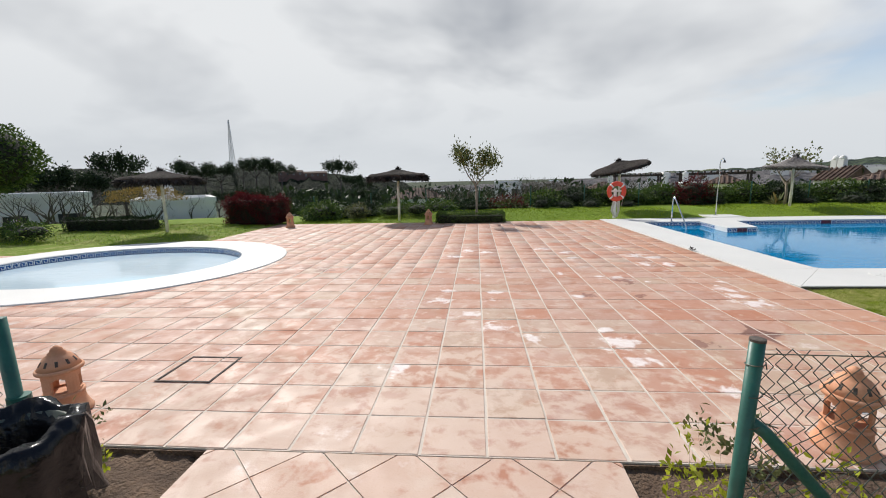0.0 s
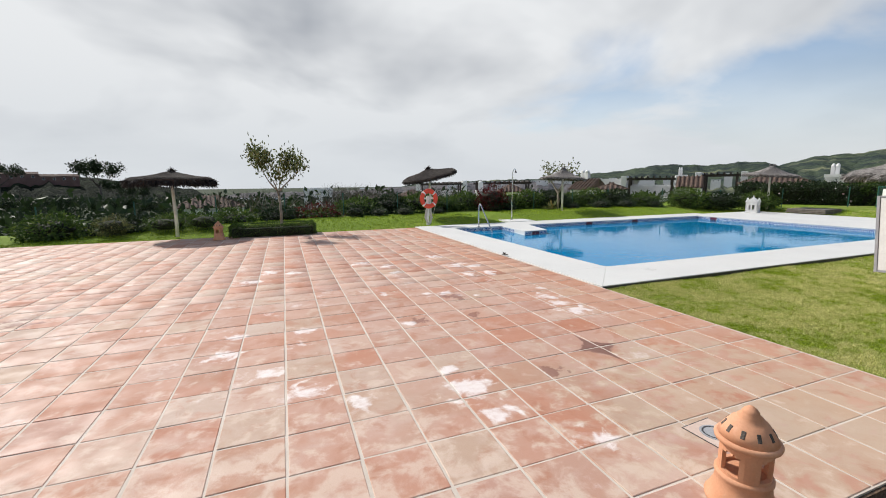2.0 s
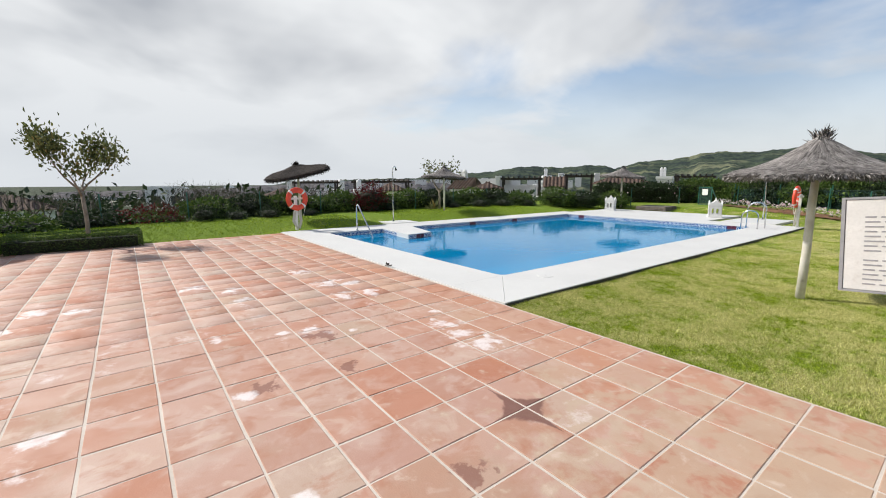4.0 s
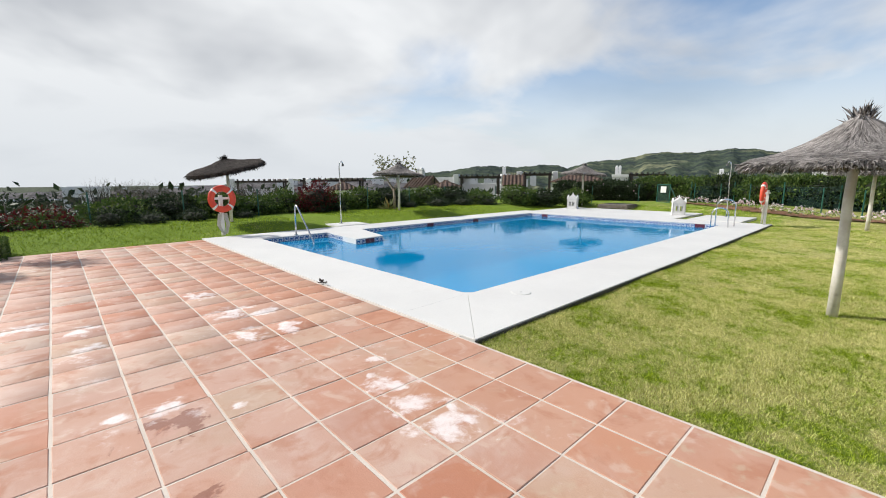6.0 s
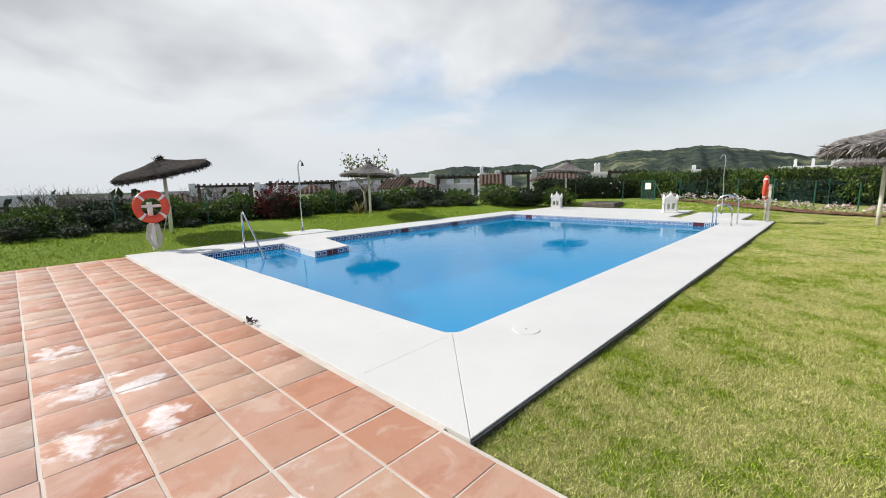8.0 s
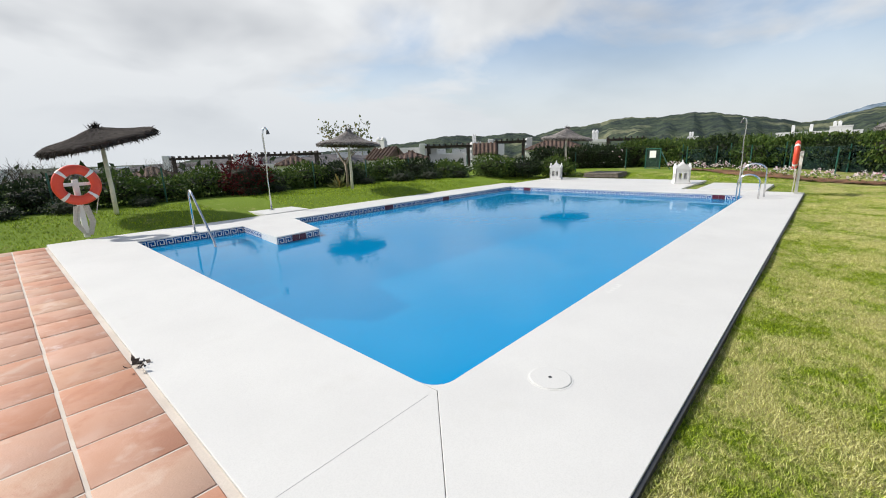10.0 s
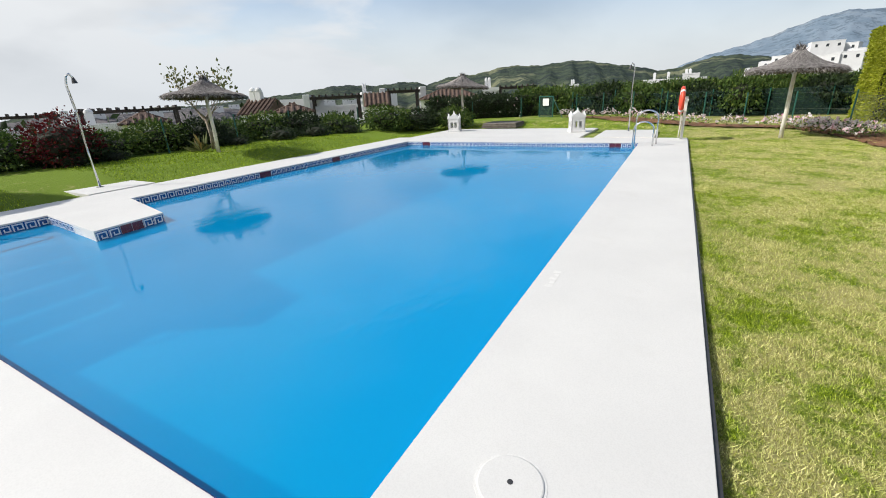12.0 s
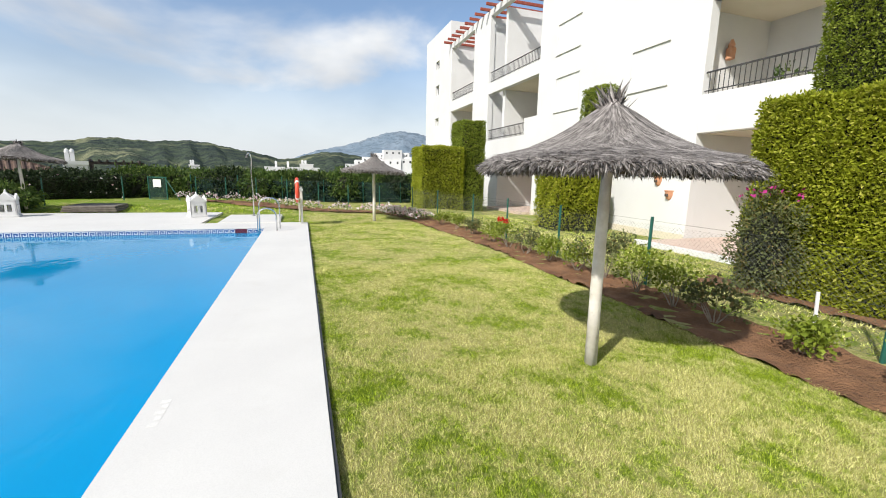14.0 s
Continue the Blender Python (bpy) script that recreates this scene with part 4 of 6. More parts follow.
house(88.6, 120, 13.4, 2.7, EYE10, low=-8, windows=4, chimneys=2, label="long white villa beyond the hedge")
house(90.3, 114, 3.2, 3.5, EYE10, low=-8, windows=0, chimneys=2, rise=0.4, label="white stair turret with domed chimneys")
# the white town on the slope, seen beside the apartment block
for k, (a, d, w, t_) in enumerate(((96.6, 230, 9, 6.5), (97.8, 240, 9, 9.0), (99.0, 235, 10, 10.5), (100.3, 240, 9, 13.0), (101.6, 235, 10, 14.5), (103.0, 240, 9, 13.5), (98.4, 200, 9, 5.0), (100.0, 205, 9, 7.0), (101.6, 205, 10, 8.5), (103.2, 205, 9, 9.0), (104.6, 210, 9, 10.0), (95.6, 210, 6, 4.0))):
    house(a, d, w, t_, eye=(0.75, 0.1), depth=8, low=-12, windows=3, turn=10 * math.sin(k * 2.1), label="white apartment house on the far slope")
# towards the left of the terrace
house(-50.6, 30, 5.6, 1.15, eye=EYE0, windows=3, low=-6)
house(-37.4, 27, 3.5, 0.75, eye=EYE0, windows=0, chimneys=2, rise=0.3, low=-6, label="plain white house with two capped chimneys below the lawn")
house(-8.0, 45, 5.4, -0.3, eye=EYE0, roof="hip", depth=4.0, rise=1.0, windows=2, low=-7, label="low white house with a clay tile hip roof")
house(4.3, 60, 3.6, 0.85, eye=EYE0, windows=2, low=-8)
house(11.5, 48, 3.8, -0.4, eye=EYE0, roof="hip", depth=3.6, rise=0.8, windows=1, low=-7, label="low house with a clay tile hip roof")
for k in range(4):
    house(-25.2 + 1.5 * k, 300, 8.0, 8.2 - 0.5 * k + 0.6 * (k % 2), eye=EYE0, windows=2, depth=7, low=2, roof="gable", rise=1.2, paint=RUST_WALL, label="rust-red villa on the hill crest")
for k in range(26):
    a = 22 + 34 * ((k * 0.618) % 1.0)
    e = 0.1 + 1.4 * ((k * 0.377) % 1.0) * math.exp(-((a - 48) / 12) ** 2)
    d = 420 + 300 * ((k * 0.71) % 1.0)
    house(a, d, 9 + 5 * ((k * 0.29) % 1), 1.5 + d * math.tan(radians(e)) * 0.8, depth=8, low=-24, windows=2, label="white villa far off on the ridge")
for k in range(22):
    a = -8 + 26 * ((k * 0.618) % 1.0)
    d = 260 + 260 * ((k * 0.37) % 1.0)
    house(a, d, 9 + 6 * ((k * 0.29) % 1), -5.5 - d * 0.012, depth=8, low=-30, windows=3, eye=EYE0, label="white house far down by the coast")

# ---- trees and hedges ----


def branches(bm, start, way, length, radius, depth, tips, rnd, bend=0.5, split=3):
    """A limb that tapers and forks; the ends of the twigs are gathered in tips."""
    pts, radii = [Vector(start)], [radius]
    d = Vector(way).normalized()
    for k in range(3):
        d = (d + Vector((rnd.uniform(-1, 1), rnd.uniform(-1, 1), rnd.uniform(-0.4, 0.9))) * bend * 0.35).normalized()
        pts.append(pts[-1] + d * length / 3)
        radii.append(radius * (1 - 0.16 * (k + 1)))
    tube(bm, pts, radii, 6 if depth > 1 else 4)
    if depth == 0:
        tips.append((pts[-1], d))
        tips.append((pts[-2], d))
        return
    for k in range(split):
        side = Vector((rnd.uniform(-1, 1), rnd.uniform(-1, 1), rnd.uniform(-0.1, 0.8)))
        branches(bm, pts[-1 if k else -2], d + side * 0.95, length * rnd.uniform(0.6, 0.8), radii[-1] * 0.72, depth - 1, tips, rnd, bend, split)


def tree(name, label, x, y, z, height, leaf, leaf_size, per_tip, material=BARK, seed=1, depth=3, split=3, spread=0.18, group="", trunk=0.45, stout=1.0):
    rnd = random.Random(seed)
    t = thing(name, label, "tree", pose(x, y, z), group)
    bm, tips = bmesh.new(), []
    r = height * 0.016 * stout
    tube(bm, [(0, 0, -0.1), (0.01 * height, 0, height * trunk * 0.5), (0, 0.01 * height, height * trunk)], [r * 1.4, r * 1.1, r], 8)
    for k in range(split + 1):
        a = 2 * math.pi * k / (split + 1) + rnd.uniform(-0.4, 0.4)
        branches(bm, (0, 0.01 * height, height * (trunk - 0.05 * (k % 2))), (math.cos(a), math.sin(a), 0.9), height * 0.24, r * 0.7, depth - 1, tips, rnd, 0.6, split)
    part("trunk", bm, material, t, smooth=True)
    if leaf:
        c = np.repeat(np.array([tuple(p) for p, _ in tips]), per_tip, 0)
        o = np.repeat(np.array([tuple(d) for _, d in tips]), per_tip, 0)
        leaf_part("crown", c + RNG.normal(0, spread, c.shape), o, leaf_size, leaf, t)
    return t


def shrub(name, label, x, y, z, rx, ry, h, leaf, size, count, group="", low=-0.3, core=True, lump=0.25):
    t = thing(name, label, "shrub", pose(x, y, z), group)
    if core:
        bm = bmesh.new()
        bmesh.ops.create_icosphere(bm, subdivisions=3, radius=1.0)
        for v in bm.verts:
            k = 0.66 + 0.08 * math.sin(v.co.x * 6 + v.co.y * 5) * math.cos(v.co.z * 5)
            v.co = Vector((v.co.x * rx * k, v.co.y * ry * k, h * 0.5 + v.co.z * h * 0.5 * k))
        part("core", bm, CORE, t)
    p, o = ball(count, (0, 0, h * 0.5), (rx, ry, h * 0.52), lump, -0.92)
    p[:, 2] = np.maximum(p[:, 2], 0.02)
    leaf_part("foliage", p, o, size, leaf, t)
    return t


def hedge(label, x0, y0, z0, x1, y1, z1, leaf, size, density=900, lump=0.05, m=Matrix(), name="clipped_hedge", twiggy=False):
    t = thing(name, label, "hedge", m @ Matrix.Translation(((x0 + x1) / 2, (y0 + y1) / 2, z0)))
    lo, hi = np.array((-(x1 - x0) / 2, -(y1 - y0) / 2, 0)), np.array(((x1 - x0) / 2, (y1 - y0) / 2, z1 - z0))
    i = 0.07
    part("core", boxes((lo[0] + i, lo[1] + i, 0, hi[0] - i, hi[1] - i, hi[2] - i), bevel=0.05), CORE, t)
    d = hi - lo
    area = 2 * (d[0] + d[1]) * d[2] + d[0] * d[1]
    p, o = shell(int(area * density), lo, hi, lump)
    if twiggy:
        keep = RNG.uniform(0, 1, len(p)) < np.clip(0.15 + p[:, 2] / (hi[2] * 0.55), 0, 1)
        p, o = p[keep], o[keep]
    p[:, 2] = np.maximum(p[:, 2], 0.01)
    o[:, 2] += 0.25
    leaf_part("foliage", p, o, size, leaf, t)
    return t


# the little tree in its clipped box at the terrace's end
tree("citrus_tree", "young tree with sparse olive-brown leaves in a clipped hedge box", -4.65, 9.75, -0.02, 3.1, LEAF_OLIVE, 0.13, 24, BARK, 5, 3, 3, 0.15, trunk=0.45).scale = (0.8, 0.8, 1.0)
for x0, y0, x1, y1 in ((-6.15, 9.15, -3.6, 9.5), (-6.15, 10.15, -3.6, 10.5), (-6.15, 9.5, -5.8, 10.15), (-3.95, 9.5, -3.6, 10.15)):
    hedge("low clipped box hedge at the foot of the young tree", x0, y0, 0.0, x1, y1, 0.34, LEAF, 0.035, 2600, 0.025, name="box_hedge")

# shrubs along the back fence; three grown once, then repeated
proto = [shrub("oleander", "dense dark green oleander along the fence", -1.2 + 1.5 * k, 15.1 + 0.2 * (k % 2), 0.1, 1.0, 0.85, 0.8 + 0.07 * k, (LEAF, LEAF_DARK, LEAF)[k], 0.12, 2600, "shrubs along the back fence") for k in range(3)]
for k in range(13):
    x = 3.2 + 1.32 * k
    y = 15.3 - max(0, x - 13.0) * 0.95 + 0.3 * math.sin(k * 2.3)
    copy_thing(proto[(k * 2) % 3], pose(x, y, 0.1, 0, 0, 47 * k) @ Matrix.Diagonal((1, 1, 0.92 + 0.2 * ((k * 0.37) % 1), 1)))
for k in range(6):
    x = -3.0 - 1.7 * k
    copy_thing(proto[k % 3], pose(x, 14.6 + 0.33 * (x + 3.0), -0.15, 0, 0, 61 * k) @ Matrix.Diagonal((1, 1, 0.8 + 0.15 * ((k * 0.53) % 1), 1)))
low = shrub("low_bush", "rounded dark low bush at the lawn's edge", -1.6, 13.6, 0.12, 0.42, 0.4, 0.55, LEAF_DARK, 0.06, 1100, "low bushes before the hedge")
for x, y, k in ((-0.5, 13.75, 1.0), (0.7, 13.8, 1.05), (2.4, 13.9, 0.8), (5.6, 14.2, 1.0), (6.6, 14.3, 0.8), (10.3, 13.9, 0.9), (12.0, 13.6, 1.2), (13.4, 13.2, 1.2), (14.8, 12.6, 1.1), (16.4, 11.7, 1.0), (18.0, 10.5, 0.9)):
    copy_thing(low, pose(x, y, 0.1, 0, 0, 90 * k) @ Matrix.Diagonal((k * 1.2, k, k * 0.8, 1)))
shrub("grey_bush", "clipped grey-green dome bush beside a parasol", -9.7, 11.1, 0.05, 0.48, 0.45, 0.6, LEAF_OLIVE, 0.05, 1500)
shrub("grey_bush", "clipped grey-green dome bush beside a parasol", -8.3, 11.5, 0.05, 0.7, 0.5, 0.55, LEAF, 0.05, 1500)
shrub("grey_bush", "clipped grey-green dome bush beside a parasol", -7.2, 11.6, 0.05, 0.6, 0.5, 0.6, LEAF, 0.05, 1500)
hedge("broad dark red clipped bush on the lawn", -14.5, 9.4, 0.04, -12.45, 10.5, 1.02, LEAF_RED, 0.06, 2200, 0.2, name="red_hedge")
shrub("red_shrub", "crimson flowering shrub before the hedge", 5.6, 14.5, 0.12, 0.75, 0.7, 1.3, LEAF_RED, 0.1, 1700)
shrub("rust_shrub", "rusty red low shrub at the back of the lawn", -3.2, 14.0, 0.0, 0.9, 0.5, 0.75, LEAF_RED, 0.09, 900, core=False)
rusty = thing("rust_shrub", "rust-yellow flat-topped bush over bare stems", "shrub", pose(-17.6, 9.2, 0.12))
bm, tips = bmesh.new(), []
rnd = random.Random(8)
for k in range(11):
    a = 2 * math.pi * k / 11
    branches(bm, (0.1 * math.cos(a), 0.1 * math.sin(a), 0), (0.9 * math.cos(a), 0.9 * math.sin(a), 0.9), 0.75, 0.022, 2, tips, rnd, 0.4, 2)
part("stem", bm, BARK_DARK, rusty)
p, o = ball(5200, (0, 0, 1.05), (1.3, 1.1, 0.42), 0.18, -0.3)
leaf_part("foliage", p, o, 0.06, LEAF_RUST, rusty)
hedge("low dark hedge on the lawn's edge", -19.6, 7.6, 0.05, -16.2, 8.2, 0.5, LEAF_DARK, 0.06, 900)
for k in range(6):
    shrub("flower_clump", "leafy clump with small white flowers", -18.5 - 0.7 * k, 5.6 + 0.35 * (k % 3), 0.05, 0.6, 0.5, 0.5, LEAF, 0.09, 500, "clumps on the left lawn")
for k, (x, y) in enumerate(((-18.9, 5.7), (-20.2, 6.0), (-21.4, 5.8))):
    p, o = ball(60, (0, 0, 0.35), (0.5, 0.4, 0.25), 0.2, 0.0)
    leaf_part("flowers", p, o, 0.05, PETAL_WHITE, thing("white_flowers", "scattered white blossoms on the leafy clumps", "flowers", pose(x, y, 0.08), "clumps on the left lawn"))
agave = thing("agave", "spiky pale green agave at the hedge's foot", "shrub", pose(8.6, 13.4, 0.13))
p, o = ball(90, (0, 0, 0.05), (0.06, 0.06, 0.05), 0.1, 0.1)
leaf_part("foliage", p, o, 0.5, LEAF_OLIVE, agave, spread=0.15, slim=0.14)

# the tall hedge past the flower bed
turned = pose(26.4, 0.0, 0.1, 0, 0, 2)
hedge("tall loose green hedge behind the netted fence", -1.1, -16.0, 0.0, 1.4, 9.0, 1.28, LEAF, 0.13, 520, 0.25, turned, "tall_hedge")
hedge("dark loose hedge beside the gate", -0.8, -2.2, 0.0, 0.8, 3.0, 1.1, LEAF_DARK, 0.12, 600, 0.22, pose(24.0, 10.4, 0.1, 0, 0, 28), "gate_hedge")
p, o = shell(60, (-0.9, -2.2, 0.1), (0.9, 3.0, 1.05), 0.2)
leaf_part("flowers", p, o, 0.09, PETAL_WHITE, thing("white_blossom", "white blossom scattered on the hedge by the gate", "flowers", pose(23.7, 10.2, 0.12, 0, 0, 28)), slim=0.8)
for k in range(11):
    y = -9.6 + 1.5 * k
    copy_thing(proto[(k * 2 + 1) % 3], pose(25.25 + 0.3 * math.sin(k * 2.1), y, 0.1, 0, 0, 71 * k) @ Matrix.Diagonal((1.05, 1.05, 1.35 + 0.5 * ((k * 0.53) % 1), 1)))
tree("sapling", "thin young tree with feathery leaves behind a parasol", 9.2, 13.7, 0.1, 3.0, LEAF_OLIVE, 0.14, 7, BARK, 11, 3, 3, 0.16, trunk=0.35)

# bare pollarded trees down the slope, dark pines on the hill
bare = tree("bare_tree", "leafless pollarded tree with a tangle of grey branches", -15.6, 14.5, -2.0, 4.0, None, 0, 0, BARK_DARK, 21, 4, 3, group="bare trees on the slope", trunk=0.35, stout=1.7)
for k, (a, d, s) in enumerate(((-49.5, 25, 0.95), (-47, 26, 1.0), (-44.2, 25, 0.9), (-41.5, 25, 0.8), (-36, 25, 0.8), (-34.5, 25, 0.75), (-3.5, 31, 0.85), (-0.5, 31, 0.9), (3.0, 32, 0.75), (8.5, 30, 0.9), (10.8, 30, 0.85), (13.2, 31, 0.9), (18.2, 34, 0.92), (20.0, 31, 0.85), (23, 32, 0.8), (28.5, 31, 0.75), (-6.0, 33, 0.85), (9.7, 34, 0.95), (5.6, 33, 0.8))):
    x, y = from_eye(EYE0, a, d)
    copy_thing(bare, pose(x, y, -1.7, 0, 0, 77 * k) @ Matrix.Diagonal((1.35 * s, 1.35 * s, s, 1)))
for k, (a, d, s) in enumerate(((-1.0, 31, 0.95), (1.2, 33, 1.0), (3.4, 31, 0.92), (6.0, 32, 0.85), (15.4, 33, 0.95), (17.6, 33, 0.9), (24.8, 33, 0.75))):
    x, y = from_eye(EYE10, a, d)
    copy_thing(bare, pose(x, y, -1.75, 0, 0, 51 * k + 20) @ Matrix.Diagonal((1.35 * s, 1.35 * s, s, 1)))
pine = tree("pine", "dark spreading pine on the hillside", *from_eye(EYE0, -42.0, 95), -4.5, 12.0, LEAF_DARK, 0.5, 34, BARK_DARK, 31, 3, 3, 0.55, "dark trees on the hill", trunk=0.5)
for k, (a, d, s) in enumerate(((-50, 80, 0.8), (-48.2, 85, 0.85), (-46.4, 90, 0.8), (-45, 95, 0.75), (-40, 120, 0.75), (-38.6, 130, 0.7), (-35.5, 130, 1.0), (-34.2, 140, 0.9), (-32.5, 150, 0.9), (-30, 170, 1.0), (-28.5, 160, 1.1), (-27, 170, 1.0), (-25.6, 160, 0.9), (-18.3, 130, 1.0), (-16.6, 120, 0.65), (-15.2, 110, 0.55), (-36.8, 70, 0.5), (-33, 75, 0.5), (-29, 70, 0.55), (-25, 65, 0.5), (-21, 70, 0.5), (-17, 60, 0.5), (-14, 65, 0.45), (-11, 60, 0.4))):
    x, y = from_eye(EYE0, a, d)
    foot = -5.5 + (0 if d < 100 else (d - 100) * 0.045)
    copy_thing(pine, pose(x, y, foot, 0, 0, 53 * k) @ Matrix.Diagonal((1.15 * s, 1.15 * s, s, 1)))
rnd = random.Random(23)
grove, lean_ = [], []
for k in range(330):
    d = 40 + 170 * rnd.random() ** 1.4
    x, y = from_eye(EYE0, rnd.uniform(-30, 52), d)
    foot = float(ground_z(x, y))
    top = max(foot + 1.6, 1.4 - d * rnd.uniform(0.016, 0.034))
    p, o = ball(60, (x, y, (foot + top) / 2), (rnd.uniform(1.6, 3.4), rnd.uniform(1.4, 2.4), (top - foot) / 2), 0.3, -0.6)
    grove.append(p)
    lean_.append(o)
woods = new("valley_trees", leaf_mesh("valley_trees", np.concatenate(grove), np.concatenate(lean_), 0.75, LEAF_DARK))
tagged(woods, "dark crowns of trees filling the valley", "trees", kind="stuff")
round_tree = thing("round_tree", "large dense clipped round tree", "tree", pose(*from_eye(EYE0, -53.4, 22), 0.0))
part("trunk", rod(bmesh.new(), (0, 0, 0), (0, 0, 1.8), 0.16, 0.12), BARK_DARK, round_tree)
bm = bmesh.new()
bmesh.ops.create_icosphere(bm, subdivisions=3, radius=1.0, matrix=Matrix.Translation((0, 0, 2.75)) @ Matrix.Diagonal((1.85, 1.85, 1.15, 1)))
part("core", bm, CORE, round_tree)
p, o = ball(9000, (0, 0, 2.75), (2.1, 2.1, 1.35), 0.1)
leaf_part("crown", p, o, 0.13, LEAF, round_tree)

# ---- the apartment block ----
FY = -10.6          # its front


def walled(bm, x0, x1, z0, z1, holes, y0=FY - 0.3, y1=FY):
    """A wall with openings right through it."""
    xs = sorted({x0, x1, *(v for h in holes for v in h[:2] if x0 < v < x1)})
    zs = sorted({z0, z1, *(v for h in holes for v in h[2:] if z0 < v < z1)})
    for a, b in zip(xs, xs[1:]):
        start = None
        for c, d in zip(zs, zs[1:]):
            gap = any(h[0] < (a + b) / 2 < h[1] and h[2] < (c + d) / 2 < h[3] for h in holes)
            if not gap and start is None:
                start = c
            if gap and start is not None:
                box(bm, a, y0, start, b, y1, c)
                start = None
        if start is not None:
            box(bm, a, y0, start, b, y1, z1)
    return bm


def apartment_block():
    b = thing("apartment_block", "white rendered apartment block with deep balconies", "apartment building", Matrix())
    windows = ((11.29, 12.84, 4.5, 5.77), (15.7, 17.35, 4.45, 5.85), (15.8, 17.4, 6.85, 8.05))
    small = ((34.0, 34.9, 8.0, 8.75), (34.0, 34.9, 5.6, 6.2), (34.0, 34.9, 10.0, 10.6))
    openings = ((18.9, 22.8, -0.5, 2.35), (20.0, 24.5, 3.7, 6.4), (18.8, 20.001, 4.5, 6.4), (18.8, 24.5, 7.0, 10.75), (26.9, 31.2, 3.7, 6.3), (26.9, 31.2, 7.0, 10.75))
    part("wall", walled(bmesh.new(), 10.0, 31.4, -0.5, 11.1, windows + openings), WHITE, b, "white rendered front wall")
    part("wall", walled(bmesh.new(), 31.402, 37.6, -0.5, 12.7, small, FY - 4.0, FY + 0.05), WHITE, b, "white stair tower")
    part("wall", boxes((3.0, FY - 5.5, -0.5, 37.6, FY - 3.0, 9.6)), WHITE, b, "white back wall of the balconies")
    part("wall", boxes((3.0, FY - 0.3, 6.45, 9.998, FY, 11.1)), WHITE, b)
    part("wall", boxes((10.0, FY - 2.998, -0.5, 10.3, FY - 0.302, 2.9)), WHITE, b, "white side wall of the ground-floor terrace")
    part("wall", boxes((10.5, FY - 2.998, 3.2, 10.8, FY - 0.302, 6.4)), WHITE, b)
    for x in (18.6, 22.85, 24.55, 26.6, 31.2):
        part("wall", boxes((x, FY - 2.998, -0.5, x + 0.28, FY - 0.302, 10.7)), WHITE, b)
    for z in (2.9, 6.4, 9.0):
        part("floor_slab", boxes((3.0, FY - 2.996, z, 18.58, FY - 0.304, z + 0.28)), CREAM, b, "cream balcony soffit")
        if z < 9:
            part("floor_slab", boxes((18.9, FY - 2.996, z, 22.84, FY - 0.304, z + 0.28)), CREAM, b, "cream balcony soffit")
            part("floor_slab", boxes((26.9, FY - 2.996, z, 31.18, FY - 0.304, z + 0.28)), CREAM, b, "cream balcony soffit")
    part("parapet", boxes((3.0, FY - 0.25, 2.902, 9.998, FY + 0.02, 3.95), bevel=0.02), WHITE, b)
    part("parapet", boxes((10.0, FY - 0.28, 6.4, 10.5, FY - 0.01, 6.45)), WHITE, b)
    # closed white shutters, each with its box and sill
    for x0, x1, z0, z1 in windows:
        w = part("window", boxes((x0 - 0.02, FY - 0.1, z0, x1 + 0.02, FY - 0.06, z1)), SHUTTER, b, "closed white roller shutter")
        for k in range(int((z1 - z0) / 0.06)):
            part("slat", boxes((x0, FY - 0.059, z0 + 0.06 * k + 0.004, x1, FY - 0.05, z0 + 0.06 * k + 0.056)), SHUTTER, w)
        part("window_sill", boxes((x0 - 0.06, FY - 0.14, z0 - 0.06, x1 + 0.06, FY + 0.05, z0 - 0.002), bevel=0.01), WHITE, w)
    for x0, x1, z0, z1 in small:
        w = part("window", boxes((x0, FY - 0.2, z0, x1, FY - 0.16, z1)), WHITE_METAL, b)
        part("pane", boxes((x0 + 0.06, FY - 0.159, z0 + 0.06, x1 - 0.06, FY - 0.15, z1 - 0.06)), GLASS_DARK, w)
    for x, z0, z1 in ((21.8, 3.25, 5.3), (29.5, 3.25, 5.3), (21.6, 6.75, 8.9), (29.0, 6.75, 8.9), (6.7, 3.25, 5.4)):
        w = part("door", boxes((x - 0.85, FY - 2.99, z0, x + 0.85, FY - 2.93, z1)), WHITE_METAL, b, "glazed balcony door")
        for s in (-1, 1):
            part("pane", boxes((x + s * 0.42 - 0.34, FY - 2.929, z0 + 0.1, x + s * 0.42 + 0.34, FY - 2.92, z1 - 0.1)), GLASS_DARK, w)
    # iron railings
    for x0, x1, z in ((4.0, 10.45, 3.98), (20.05, 24.45, 3.75), (18.85, 24.45, 7.05), (26.95, 31.15, 3.75), (26.95, 31.15, 7.05)):
        rail = part("railing", boxes((x0, FY - 0.12, z + 0.55, x1, FY - 0.08, z + 0.59), (x0, FY - 0.11, z + 0.06, x1, FY - 0.09, z + 0.09)), BLACK_METAL, b, "black iron balcony railing")
        for k in range(int((x1 - x0) / 0.14) + 1):
            part("bar", boxes((x0 + 0.14 * k - 0.008, FY - 0.108, z - 0.05, x0 + 0.14 * k + 0.008, FY - 0.092, z + 0.56)), BLACK_METAL, rail)
    # the roof pergola with its red-stained beams
    part("beam", boxes((18.6, FY - 0.26, 10.76, 31.3, FY - 0.04, 11.04)), WHITE, b)
    for k in range(16):
        x = 19.0 + 0.82 * k
        part("joist", boxes((x - 0.055, FY - 3.0, 11.045, x + 0.055, FY + 0.6, 11.2), bevel=0.02), RED_WOOD, b, "red-stained pergola beam")
